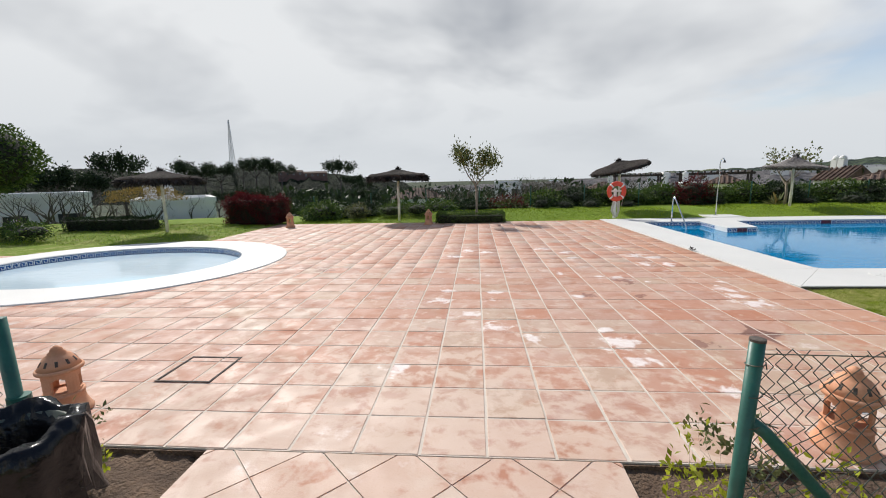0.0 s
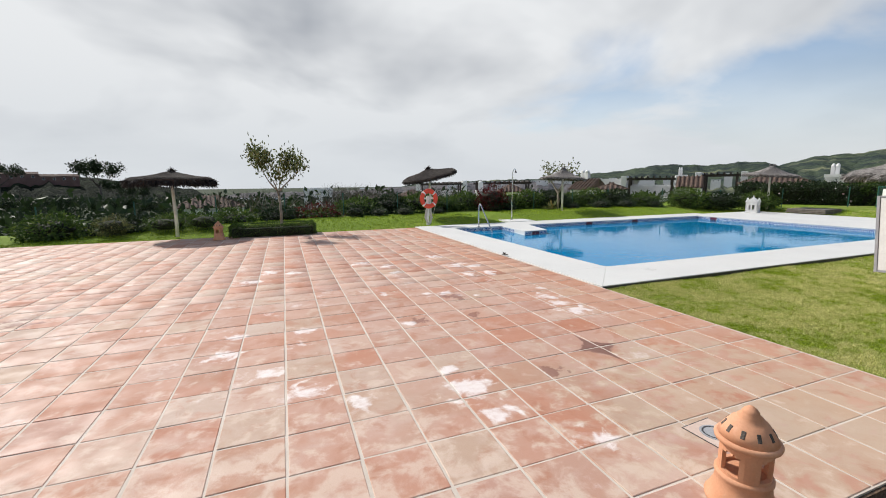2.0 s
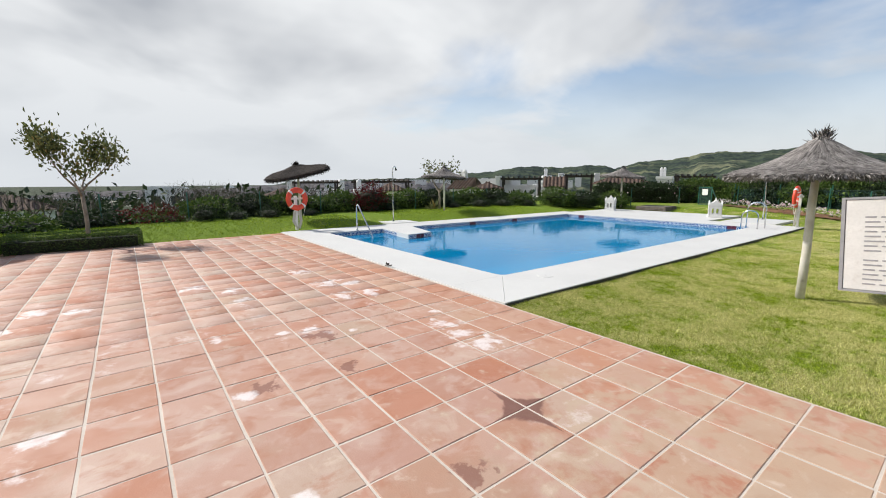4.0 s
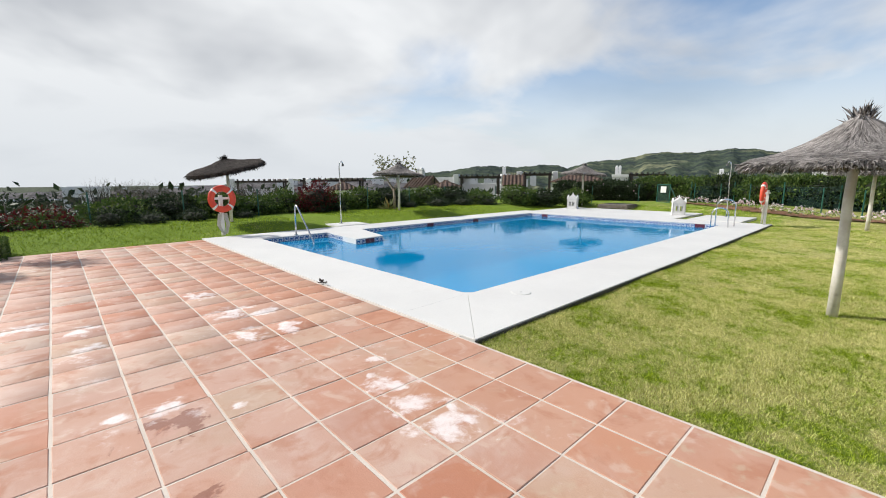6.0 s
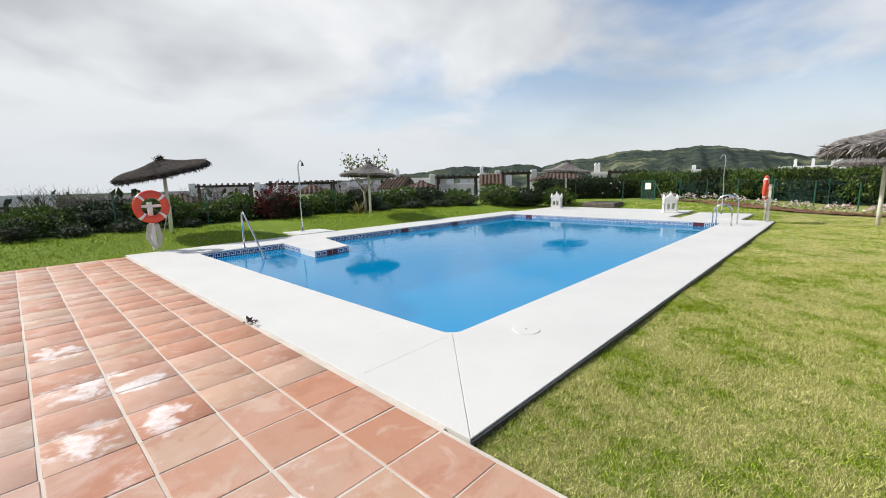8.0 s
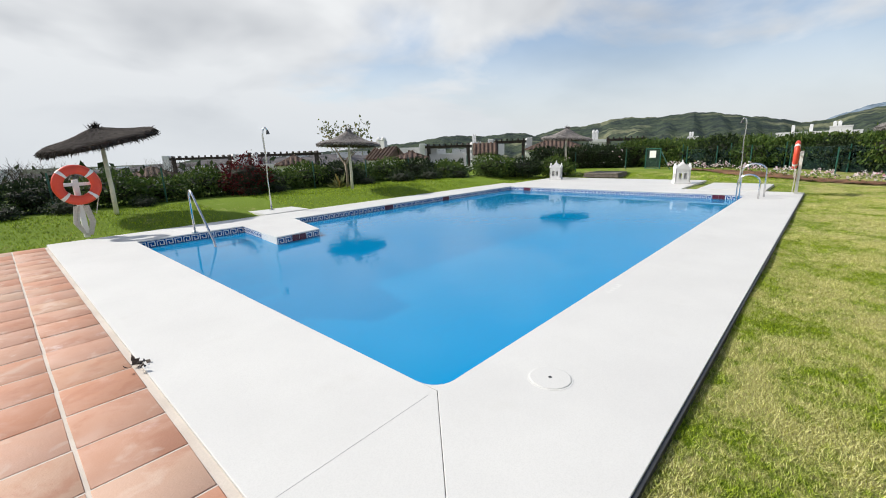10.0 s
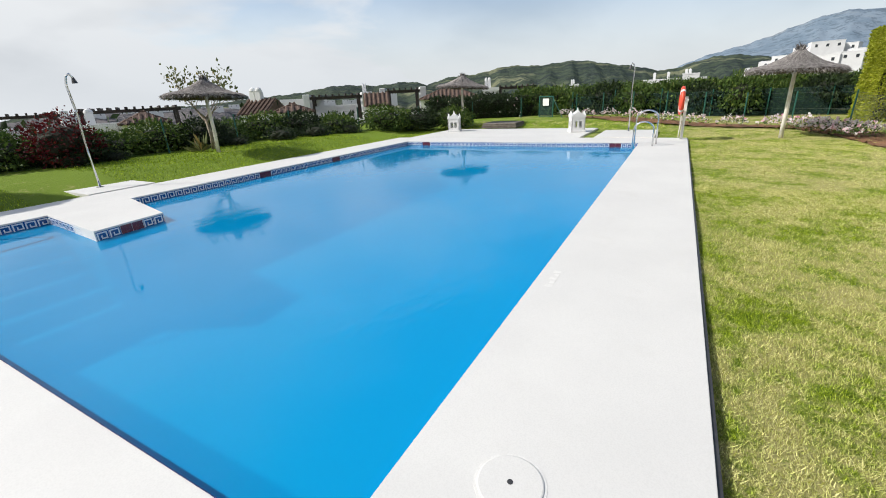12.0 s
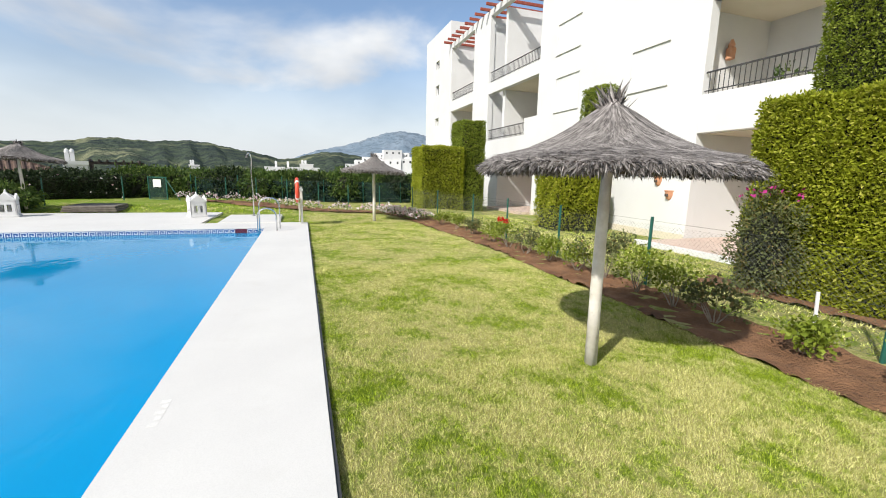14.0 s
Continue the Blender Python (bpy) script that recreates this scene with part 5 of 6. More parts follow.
    # paved ground-floor terraces
    part("terrace_floor", boxes((3.0, FY - 2.99, -0.5, 9.99, FY + 1.7, -0.12)), PAVING, b, "pale pink paved terrace")
    part("terrace_floor", boxes((18.9, FY - 2.99, -0.5, 22.8, FY + 0.6, -0.12)), PAVING, b, "pale pink paved terrace")
    part("terrace_kerb", boxes((3.0, FY + 1.702, -0.5, 9.99, FY + 1.85, -0.09), bevel=0.01), WHITE, b)
    part("skirting", boxes((10.02, FY + 0.002, -0.4, 18.88, FY + 0.03, -0.02)), CREAM, b)
    return b


apartment_block()


def wall_pot(x, y, z, turn, label):
    p = thing("wall_pot", label, "wall ornament", pose(x, y, z, 0, 0, turn), "clay pots on the white wall")
    bm = lathe(bmesh.new(), ((0.02, -0.17), (0.07, -0.13), (0.12, -0.02), (0.13, 0.08), (0.15, 0.1), (0.15, 0.13), (0.12, 0.13)), 14)
    bmesh.ops.bisect_plane(bm, geom=bm.verts[:] + bm.edges[:] + bm.faces[:], plane_co=(0, 0, 0), plane_no=(0, 1, 0), clear_inner=True)
    part("bowl", bm, CLAY, p)
    part("face", boxes((-0.05, 0.1, -0.06, -0.015, 0.145, 0.03), (0.015, 0.1, -0.06, 0.05, 0.145, 0.03), bevel=0.005), BARK_DARK, p)


wall_pot(11.16, FY, 1.56, 0, "small terracotta mask pot on the white wall")
wall_pot(10.69, FY, 1.14, 0, "small terracotta mask pot on the white wall")
wall_pot(10.0, FY - 1.1, 1.95, 90, "small terracotta mask pot on the terrace side wall")
lamp = thing("wall_lantern", "red-brown clay lantern on the balcony wall", "lantern", pose(10.5, FY - 1.35, 5.35))
part("body", lathe(bmesh.new(), ((0.05, -0.25), (0.12, -0.22), (0.13, 0.05), (0.08, 0.12), (0.1, 0.16), (0.03, 0.32)), 12), CLAY, lamp).location = (-0.13, 0, 0)
plant = thing("balcony_plant", "small potted plant behind the balcony railing", "plant", pose(8.1, FY - 0.55, 3.18))
part("pot", lathe(bmesh.new(), ((0.12, 0), (0.17, 0.3), (0.15, 0.3)), 12), CLAY, plant)
p, o = ball(150, (0, 0, 0.75), (0.35, 0.3, 0.4), 0.3)
leaf_part("foliage", p, o, 0.16, LEAF, plant)

# clipped hedges against the block
hedge("tall yellow-green clipped hedge with a bare woody foot", 3.3, -8.4, -0.1, 5.35, -6.45, 2.72, LEAF_BRIGHT, 0.062, 4200, 0.07)
hedge("narrow clipped hedge pillar reaching the balconies", 4.5, -10.0, -0.15, 6.25, -9.0, 4.85, LEAF_MID, 0.06, 2200, 0.05)
hedge("clipped hedge block with yellow-green leaves and grey twigs", 12.35, -9.4, -0.2, 13.6, -7.7, 2.1, LEAF_BRIGHT, 0.09, 1500, 0.09, twiggy=True)
hedge("slim green hedge pillar against the wall", 13.35, -10.55, -0.2, 14.5, -9.95, 4.8, LEAF_MID, 0.07, 1200, 0.04)
hedge("broad yellow-green clipped hedge block", 20.2, -7.45, -0.2, 22.2, -5.4, 2.9, LEAF_BRIGHT, 0.09, 1300, 0.05)
hedge("tall green clipped hedge pillar", 20.4, -8.65, -0.2, 22.0, -7.5, 4.25, LEAF_MID, 0.09, 1100, 0.04)
b = shrub("bougainvillea", "bougainvillea with magenta bracts beside the tall hedge", 4.85, -6.2, -0.1, 0.42, 0.35, 1.5, LEAF_OLIVE, 0.055, 5200, lump=0.34)
p, o = ball(60, (-0.05, 0.1, 1.45), (0.36, 0.34, 0.14), 0.3, -0.1)
leaf_part("flowers", p, o, 0.055, PETAL_PINK, b, "magenta bracts", slim=0.8)

# ---- parasols ----


SAG = 1.85


def strands(name, material, r_rim, rise, count, rim_z):
    """Heather twigs laid down the cone, ragged at the rim."""
    n = count
    f0 = RNG.uniform(0.0, 0.93, n) ** 0.75
    length = RNG.uniform(0.16, 0.34, n)
    a = RNG.uniform(0, 2 * math.pi, n)
    da = RNG.normal(0, 0.3, n)

    def at(f, ang, lift):
        r = r_rim * f
        z = rim_z + rise * np.maximum(1 - f, 0) ** SAG - 0.07 * np.maximum(f - 0.97, 0) / 0.1 + lift
        return np.stack([r * np.cos(ang), r * np.sin(ang), z], -1)

    wob = 1 + 0.03 * np.sin(a * 5) + 0.02 * np.sin(a * 11)
    f1 = np.minimum(f0 + length, 1.0 + RNG.uniform(0.0, 0.07, n)) * wob
    lift0, lift1 = RNG.uniform(0.0, 0.025, n), RNG.uniform(-0.01, 0.06, n)
    p0, p1 = at(f0, a, lift0), at(f1, a + da * 0.5, lift1)
    side = np.stack([-np.sin(a), np.cos(a), np.zeros(n)], -1)
    w = RNG.uniform(0.003, 0.0075, n)[:, None]
    v = np.empty((n, 4, 3))
    v[:, 0], v[:, 1], v[:, 2] = p0 - side * w, p0 + side * w, p1
    v[:, 3] = (p0 + p1) / 2 + np.array([0, 0, 0.006])
    base = np.arange(n)[:, None] * 4
    faces = np.concatenate([base + np.array([[0, 1, 3]]), base + np.array([[1, 2, 3]]), base + np.array([[2, 0, 3]])])
    return raw_mesh(name, v.reshape(-1, 3), faces, material)


def fringe(name, material, radius, rim_z, thick, count):
    """Twigs hanging over the rim."""
    a = RNG.uniform(0, 2 * math.pi, count)
    r = radius * RNG.uniform(0.95, 1.02, count)
    places = np.stack([r * np.cos(a), r * np.sin(a), rim_z + thick * RNG.uniform(0.2, 1.0, count)], -1)
    out = np.stack([0.55 * np.cos(a), 0.55 * np.sin(a), np.full(count, -0.8)], -1)
    return leaf_mesh(name, places, out, 0.07 + thick * 0.75, material, 0.35, 0.035)


def parasol(x, y, z, rim_z=1.66, rise=0.54, radius=1.1, label="", tilt=(0, 0), count=15000, pole=POLE, twigs=THATCH, thick=0.05):
    p = thing("thatched_parasol", label, "parasol", pose(x, y, z), "thatched parasols on the lawn")
    part("pole", tube(bmesh.new(), [(0, 0, -0.05), (0.012, 0.0, 0.7), (0.0, 0.01, 1.3), (0.0, 0.0, rim_z + rise * 0.75)], [0.054, 0.05, 0.047, 0.042], 12), pole, p, smooth=True)
    lean = pose(0, 0, rim_z, tilt[0], tilt[1], 0) @ Matrix.Translation((0, 0, -rim_z))
    prof = [(radius * f, rim_z + thick + rise * (1 - f) ** SAG - 0.012) for f in (1.0, 0.9, 0.75, 0.6, 0.45, 0.3, 0.15, 0.03)]
    under = [(radius * f * 0.985, rim_z + rise * (1 - f) ** SAG - 0.035) for f in (0.05, 0.3, 0.6, 0.85, 1.0)]
    canopy = part("canopy", lathe(bmesh.new(), under + prof, 28), THATCH_IN, p, "dense dark brown thatch underside")
    canopy.matrix_local = lean
    th = new("thatch", strands("thatch", twigs, radius, rise, count, rim_z + thick))
    th.parent = canopy
    tagged(th, "ragged grey heather twigs")
    fr_ = new("fringe", fringe("fringe", twigs, radius, rim_z, thick, count // 5))
    fr_.parent = canopy
    tuft_p = np.zeros((160, 3)) + np.array([0.0, 0.0, rim_z + thick + rise - 0.1]) + RNG.normal(0, 0.03, (160, 3))
    tuft_o = unit(np.stack([RNG.normal(0.35, 0.5, 160), RNG.normal(0, 0.5, 160), np.full(160, 1.0)], -1))
    tf = new("tuft", leaf_mesh("tuft", tuft_p, tuft_o, 0.19, twigs, 0.16, 0.022))
    tf.parent = canopy
    for k in range(8):
        t = 2 * math.pi * k / 8
        part("rib", rod(bmesh.new(), (0.04 * math.cos(t), 0.04 * math.sin(t), rim_z + rise * 0.55), (radius * 0.93 * math.cos(t), radius * 0.93 * math.sin(t), rim_z - 0.07), 0.014, 0.01, 6), PERGOLA, canopy)
    part("hub", rod(bmesh.new(), (0, 0, rim_z + 0.02), (0, 0, rim_z + 0.16), 0.085, 0.07, 12), THATCH_IN, canopy)
    return p


parasol(3.55, -2.235, -0.06, 1.70, 0.49, 0.97, "grey thatched parasol on a whitewashed pole", (0, 0), 30000, thick=0.03)
parasol(15.0, -2.2, -0.05, 1.68, 0.48, 1.0, "grey thatched parasol on a whitewashed pole", (2, 0), 9000)
parasol(1.5, 12.4, 0.13, 1.76, 0.26, 1.12, "thatched parasol coloured dark as backlit, leaning on its pole behind the lifebuoy", (4, -14), 9000, POLE, THATCH_BACKLIT, 0.09)
parasol(8.5, 12.4, 0.15, 1.60, 0.45, 1.05, "pale thatched parasol by the back hedge", (0, 3), 9000)
parasol(19.0, 9.25, 0.14, 1.66, 0.48, 1.15, "thatched parasol behind the white garden lanterns", (3, 2), 9000)
parasol(-7.75, 10.3, 0.06, 1.60, 0.22, 1.12, "flat thatched parasol coloured dark as backlit, on a white pole", (0, 0), 9000, POLE, THATCH_BACKLIT, 0.17)
parasol(-15.35, 7.3, 0.08, 1.62, 0.26, 1.18, "wide flat thatched parasol beside the paddling pool", (0, 0), 9000, POLE, THATCH_BACKLIT, 0.18)

# ---- pool fittings ----


def lifebuoy(x, y, turn, ring_turn, label, z0=0.012):
    s = thing("lifebuoy_stand", label, "lifebuoy", pose(x, y, z0, 0, 0, turn))
    part("post", boxes((-0.045, -0.035, 0, 0.045, 0.035, 1.12), (-0.3, -0.04, 1.0, 0.3, 0.04, 1.06), bevel=0.006), WHITE_METAL, s, "white T-shaped post")
    r = part("ring", bmesh.new(), ORANGE, s, "orange-red lifebuoy")
    bm = bmesh.new()
    for k in range(40):
        a = 2 * math.pi * k / 40
        for j in range(12):
            b = 2 * math.pi * j / 12
            rr = 0.29 + 0.088 * math.cos(b)
            bm.verts.new((rr * math.cos(a), 0.06 * math.sin(b), rr * math.sin(a)))
    bm.verts.ensure_lookup_table()
    for k in range(40):
        for j in range(12):
            bm.faces.new((bm.verts[k * 12 + j], bm.verts[((k + 1) % 40) * 12 + j], bm.verts[((k + 1) % 40) * 12 + (j + 1) % 12], bm.verts[k * 12 + (j + 1) % 12]))
    bmesh.ops.recalc_face_normals(bm, faces=bm.faces)
    bm.to_mesh(r.data)
    bm.free()
    r.data.polygons.foreach_set("use_smooth", [True] * len(r.data.polygons))
    r.matrix_local = pose(0, -0.11, 1.02, 0, 0, ring_turn)
    for q in range(4):
        a = math.pi / 4 + q * math.pi / 2
        bm = bmesh.new()
        rows = []
        for da in (-0.09, 0.09):
            rows.append([bm.verts.new(((0.29 + 0.094 * math.cos(b)) * math.cos(a + da), 0.066 * math.sin(b), (0.29 + 0.094 * math.cos(b)) * math.sin(a + da))) for b in (2 * math.pi * j / 12 for j in range(12))])
        for j in range(12):
            bm.faces.new((rows[0][j], rows[0][(j + 1) % 12], rows[1][(j + 1) % 12], rows[1][j]))
        part("band", bm, WHITE_METAL, r, "white reflective band", True)
    bm = bmesh.new()
    for k in range(5):
        w = 0.03 + 0.02 * k
        tube(bm, [(-w, -0.06, 0.62), (-w - 0.06, -0.07, 0.3), (-w * 0.6, -0.08, 0.06 + 0.01 * k), (w * 0.7, -0.08, 0.05), (w + 0.05, -0.07, 0.3), (w, -0.06, 0.62)], 0.011, 6)
    tube(bm, [(0.05, -0.06, 0.6), (0.2, -0.09, 0.45), (0.28, -0.1, 0.75), (0.3, -0.11, 1.0), (0.1, -0.12, 1.28)], 0.008, 6)
    part("rope", bm, ROPE, s, "coiled grey-white rope")
    return s


lifebuoy(0.62, 10.15, 8, 0, "orange lifebuoy on a white post with coiled rope")
lifebuoy(14.2, 0.16, 182, 0, "orange lifebuoy on a white post at the pool's far corner")


def shower(x, y, z, turn, label):
    s = thing("pool_shower", label, "shower", pose(x, y, z, 0, 0, turn))
    part("pipe", tube(bmesh.new(), [(0, 0, 0), (-0.01, 0, 0.8), (0.02, 0, 1.4), (0.0, 0, 1.95), (0.03, 0, 2.1), (0.09, 0, 2.15), (0.13, 0, 2.08)], 0.021, 10), STEEL, s, "thin steel shower pipe", True)
    part("shower_head", rod(bmesh.new(), (0.13, 0, 2.09), (0.14, 0, 1.98), 0.018, 0.05, 12), BLACK_METAL, s)
    part("valve", rod(bmesh.new(), (0, -0.05, 1.05), (0, 0.03, 1.05), 0.02, 0.02, 10), STEEL, s)
    part("foot_plate", rod(bmesh.new(), (0, 0, 0), (0, 0, 0.012), 0.07, 0.07, 14), STEEL, s)


shower(4.55, 10.55, 0.03, -20, "slim steel outdoor shower on a white slab")
shower(16.5, 1.75, 0.03, 120, "slim steel outdoor shower at the far end of the pool")

ladder = thing("pool_ladder", "polished steel pool ladder with two arched handrails", "ladder", pose(12.75, PY0, 0.012))


def arch(x, inner, outer, h):
    pts = [(x, outer, 0.0), (x, outer, h - 0.2)]
    mid, half = (inner + outer) / 2, (inner - outer) / 2
    pts += [(x, mid - half * math.cos(t), h - 0.2 + 0.2 * math.sin(t)) for t in (math.pi * k / 8 for k in range(1, 8))]
    return pts + [(x, inner, h - 0.2), (x, inner, -1.0)]


part("handrail", tube(bmesh.new(), arch(0.25, 0.1, -0.42, 0.85), 0.021, 10), STEEL, ladder, smooth=True)
part("handrail", tube(bmesh.new(), arch(-0.25, 0.1, -0.36, 0.6), 0.021, 10), STEEL, ladder, smooth=True)
for k in range(3):
    part("tread", boxes((-0.24, 0.06, -0.45 - 0.25 * k, 0.24, 0.14, -0.42 - 0.25 * k), bevel=0.008), STEEL, ladder)
rail = thing("step_handrail", "bent steel handrail over the pool steps", "handrail", pose(2.1, 8.72, 0.012))
part("bar", tube(bmesh.new(), [(0, 0, 0), (0, 0, 0.72), (0, -0.03, 0.82), (0, -0.1, 0.84), (0, -0.18, 0.78), (-0.03, -1.1, -0.05), (-0.04, -1.25, -0.6)], 0.021, 10), STEEL, rail, smooth=True)
for k in (0,):
    part("foot_plate", rod(bmesh.new(), (0, 0, 0), (0, 0, 0.012), 0.06, 0.06, 14), STEEL, rail)


def skimmer(x, y, r, label):
    s = thing("skimmer_lid", label, "skimmer lid", pose(x, y, 0.012))
    part("rim", lathe(bmesh.new(), ((r + 0.012, 0.0), (r + 0.012, 0.0015), (r + 0.003, 0.0018)), 36), FAINT, s)
    part("lid", lathe(bmesh.new(), ((r, 0.0005), (r, 0.005), (r - 0.006, 0.007), (0.0, 0.007)), 36, False), COPING, s, "round white plastic lid")
    part("finger_hole", lathe(bmesh.new(), ((0.012, 0.0072), (0.012, 0.0082), (0.004, 0.0082)), 12), BLACK_METAL, s)


skimmer(1.68, 0.7, 0.13, "round white skimmer lid set in the coping")
mark = thing("depth_marking", "faded grey depth lettering on the coping", "marking", pose(3.62, 1.04, 0.0125))
for k in range(5):
    part("letter", boxes((-0.16 + 0.07 * k, -0.04, 0, -0.115 + 0.07 * k, 0.02 - 0.02 * (k % 2), 0.0012)), FAINT, mark)


def white_lantern(x, y, turn):
    l = thing("white_lantern", "white pointed garden lantern house on the pool slab", "lantern", pose(x, y, 0.014, 0, 0, turn), "white lanterns on the slab")
    part("plinth", boxes((-0.27, -0.27, 0, 0.27, 0.27, 0.06), bevel=0.01), WHITE, l)
    for t in range(4):
        bm = walled(bmesh.new(), -0.24, 0.24, 0.06, 0.52, ((-0.13, -0.03, 0.16, 0.38), (0.03, 0.13, 0.16, 0.38)), -0.24, -0.2)
        w = part("side_wall", bm, WHITE, l)
        w.matrix_local = Matrix.Rotation(t * math.pi / 2, 4, "Z")
        bm = bmesh.new()
        prism(bm, [(-0.26, 0.0), (0.26, 0.0), (0.26, 0.03), (0.0, 0.2), (-0.26, 0.03)], 0.0, 0.045)
        gable = part("gable", bm, WHITE, l)
        gable.matrix_local = Matrix.Rotation(t * math.pi / 2, 4, "Z") @ Matrix.Translation((0, -0.21, 0.52)) @ Matrix.Rotation(math.pi / 2, 4, "X")
    bm = bmesh.new()
    bmesh.ops.create_cone(bm, segments=4, radius1=0.3, radius2=0.03, depth=0.24, cap_ends=True, matrix=Matrix.Translation((0, 0, 0.64)) @ Matrix.Rotation(math.pi / 4, 4, "Z"))
    part("roof", bm, WHITE, l)
    part("finial", rod(bmesh.new(), (0, 0, 0.74), (0, 0, 0.84), 0.035, 0.012, 10), WHITE, l)


white_lantern(17.1, 8.75, 18)
white_lantern(16.55, 3.5, 24)
mats = thing("folded_matting", "flat stack of grey-brown matting on the slab's edge", "matting", pose(19.2, 7.3, 0.02, 0, 0, 4))
for k in range(3):
    part("sheet", boxes((-0.75, -0.8 + 0.02 * k, 0.07 * k, 0.75, 0.8 - 0.03 * k, 0.07 * k + 0.066), bevel=0.02), MAT, mats)

# ---- clay lanterns, sign, bin ----


def clay_lantern(x, y, turn, h=0.52, label="pierced terracotta garden lantern on the tiles"):
    l = thing("clay_lantern", label, "lantern", pose(x, y, 0.002, 0, 0, turn) @ Matrix.Diagonal((h / 0.52, h / 0.52, h / 0.52, 1)), "clay lanterns round the terrace")
    part("foot", lathe(bmesh.new(), ((0.155, 0), (0.16, 0.015), (0.15, 0.03), (0.125, 0.09), (0.118, 0.14), (0.126, 0.15), (0.126, 0.165), (0.112, 0.17)), 28), CLAY, l, smooth=True)
    bm = bmesh.new()
    # arched windows between six piers
    for k in range(4):
        a0 = math.pi / 2 * k
        for j in range(8):
            b0, b1 = a0 + j * math.pi / 16, a0 + (j + 1) * math.pi / 16
            lows = ((0.17, 0.33),) if j < 4 else ((0.17, 0.185), (0.28 + 0.022 * (1 - abs(j - 5.5) / 2), 0.33))
            for z0, z1 in lows:
                q = []
                for r in (0.112, 0.092):
                    for z in (z0, z1):
                        for b in (b0, b1):
                            q.append(bm.verts.new((r * math.cos(b), r * math.sin(b), z)))
                for f in ((0, 1, 3, 2), (5, 4, 6, 7), (0, 4, 5, 1), (2, 3, 7, 6), (0, 2, 6, 4), (1, 5, 7, 3)):
                    bm.faces.new([q[i] for i in f])
    part("drum", bm, CLAY, l)
    part("collar", lathe(bmesh.new(), ((0.112, 0.325), (0.138, 0.335), (0.142, 0.35), (0.135, 0.362), (0.12, 0.362)), 28), CLAY, l, smooth=True)
    cap = part("cap", lathe(bmesh.new(), ((0.128, 0.36), (0.105, 0.405), (0.078, 0.445), (0.052, 0.46), (0.054, 0.468), (0.036, 0.482), (0.038, 0.49), (0.028, 0.505), (0.012, 0.518), (0.002, 0.522)), 28), CLAY, l, smooth=True)
    for k in range(10):
        t = 2 * math.pi * k / 10
        ob = part("slot", boxes((-0.009, -0.004, -0.02, 0.009, 0.004, 0.02), bevel=0.003), BARK_DARK, cap)
        ob.matrix_local = Matrix.Rotation(t, 4, "Z") @ Matrix.Translation((0.1, 0, 0.408)) @ Matrix.Rotation(-0.55, 4, "Y") @ Matrix.Rotation(math.pi / 2, 4, "Z")


clay_lantern(-2.45, -3.72, 20)
clay_lantern(-7.7, -3.55, 60)
clay_lantern(-6.4, 8.95, 10, 0.56)
clay_lantern(-11.5, 8.55, 35, 0.56)

sign = thing("pool_rules_sign", "white notice board with rows of grey print on two posts", "sign", pose(-0.15, -3.70, 0.0, 0, 4.5, 89))
part("board", boxes((-0.47, -0.012, 0.93, 0.47, 0.012, 1.5), bevel=0.004), WHITE_METAL, sign, "white board")
part("frame", boxes((-0.49, -0.016, 0.915, -0.472, 0.016, 1.515), (0.472, -0.016, 0.915, 0.49, 0.016, 1.515), (-0.471, -0.016, 1.502, 0.471, 0.016, 1.515), (-0.471, -0.016, 0.915, 0.471, 0.016, 0.928)), GREY_INK, sign)
for sx in (-0.42, -0.1):
    part("post", rod(bmesh.new(), (sx, -0.045, -0.05), (sx, -0.045, 1.45), 0.022, 0.022, 10), WHITE_METAL, sign)
for k in range(15):
    if k == 8:
        continue
    n_words = 9
    xx = -0.38
    for w in range(n_words):
        wide = 0.05 + 0.045 * ((k * 0.37 + w * 0.61) % 1.0)
        if xx + wide > 0.38:
            break
        part("print_line", boxes((-xx - wide, 0.0125, 1.387 - 0.03 * k, -xx, 0.0135, 1.396 - 0.03 * k)), GREY_INK, sign)
        xx += wide + 0.018
part("heading", boxes((-0.2, 0.0125, 1.43, 0.2, 0.0135, 1.46)), BLACK_METAL, sign)

litter = thing("litter_bin", "grey-green litter bin lined with a black plastic bag", "litter bin", pose(-6.29, -4.97, -0.02))
part("body", lathe(bmesh.new(), ((0.135, 0), (0.14, 0.02), (0.165, 0.8), (0.17, 0.82), (0.16, 0.82), (0.13, 0.03)), 32), BIN_PLASTIC, litter, smooth=True)
bm = bmesh.new()
rings = []
for k, (r, z) in enumerate(((0.10, 0.3), (0.12, 0.55), (0.145, 0.78), (0.18, 0.85), (0.215, 0.84), (0.222, 0.78), (0.215, 0.66), (0.225, 0.52))):
    row = []
    for j in range(64):
        t = 2 * math.pi * j / 64
        fold = 0.010 * math.sin(t * 9 + k) + 0.007 * math.sin(t * 17 + 2 * k) + 0.006 * math.sin(t * 29 - k)
        zz = z + (0.022 * math.sin(t * 3 + 1) + 0.012 * math.sin(t * 7)) * (1.6 if k > 5 else 0.8)
        row.append(bm.verts.new(((r + fold * (0.4 + 0.14 * k)) * math.cos(t), (r + fold * (0.4 + 0.14 * k)) * math.sin(t), zz)))
    rings.append(row)
for a, b in zip(rings, rings[1:]):
    for j in range(64):
        bm.faces.new((a[j], a[(j + 1) % 64], b[(j + 1) % 64], b[j]))
part("bin_bag", bm, BAG, litter, "crumpled black plastic bag folded over the rim", True)

# ---- fences ----


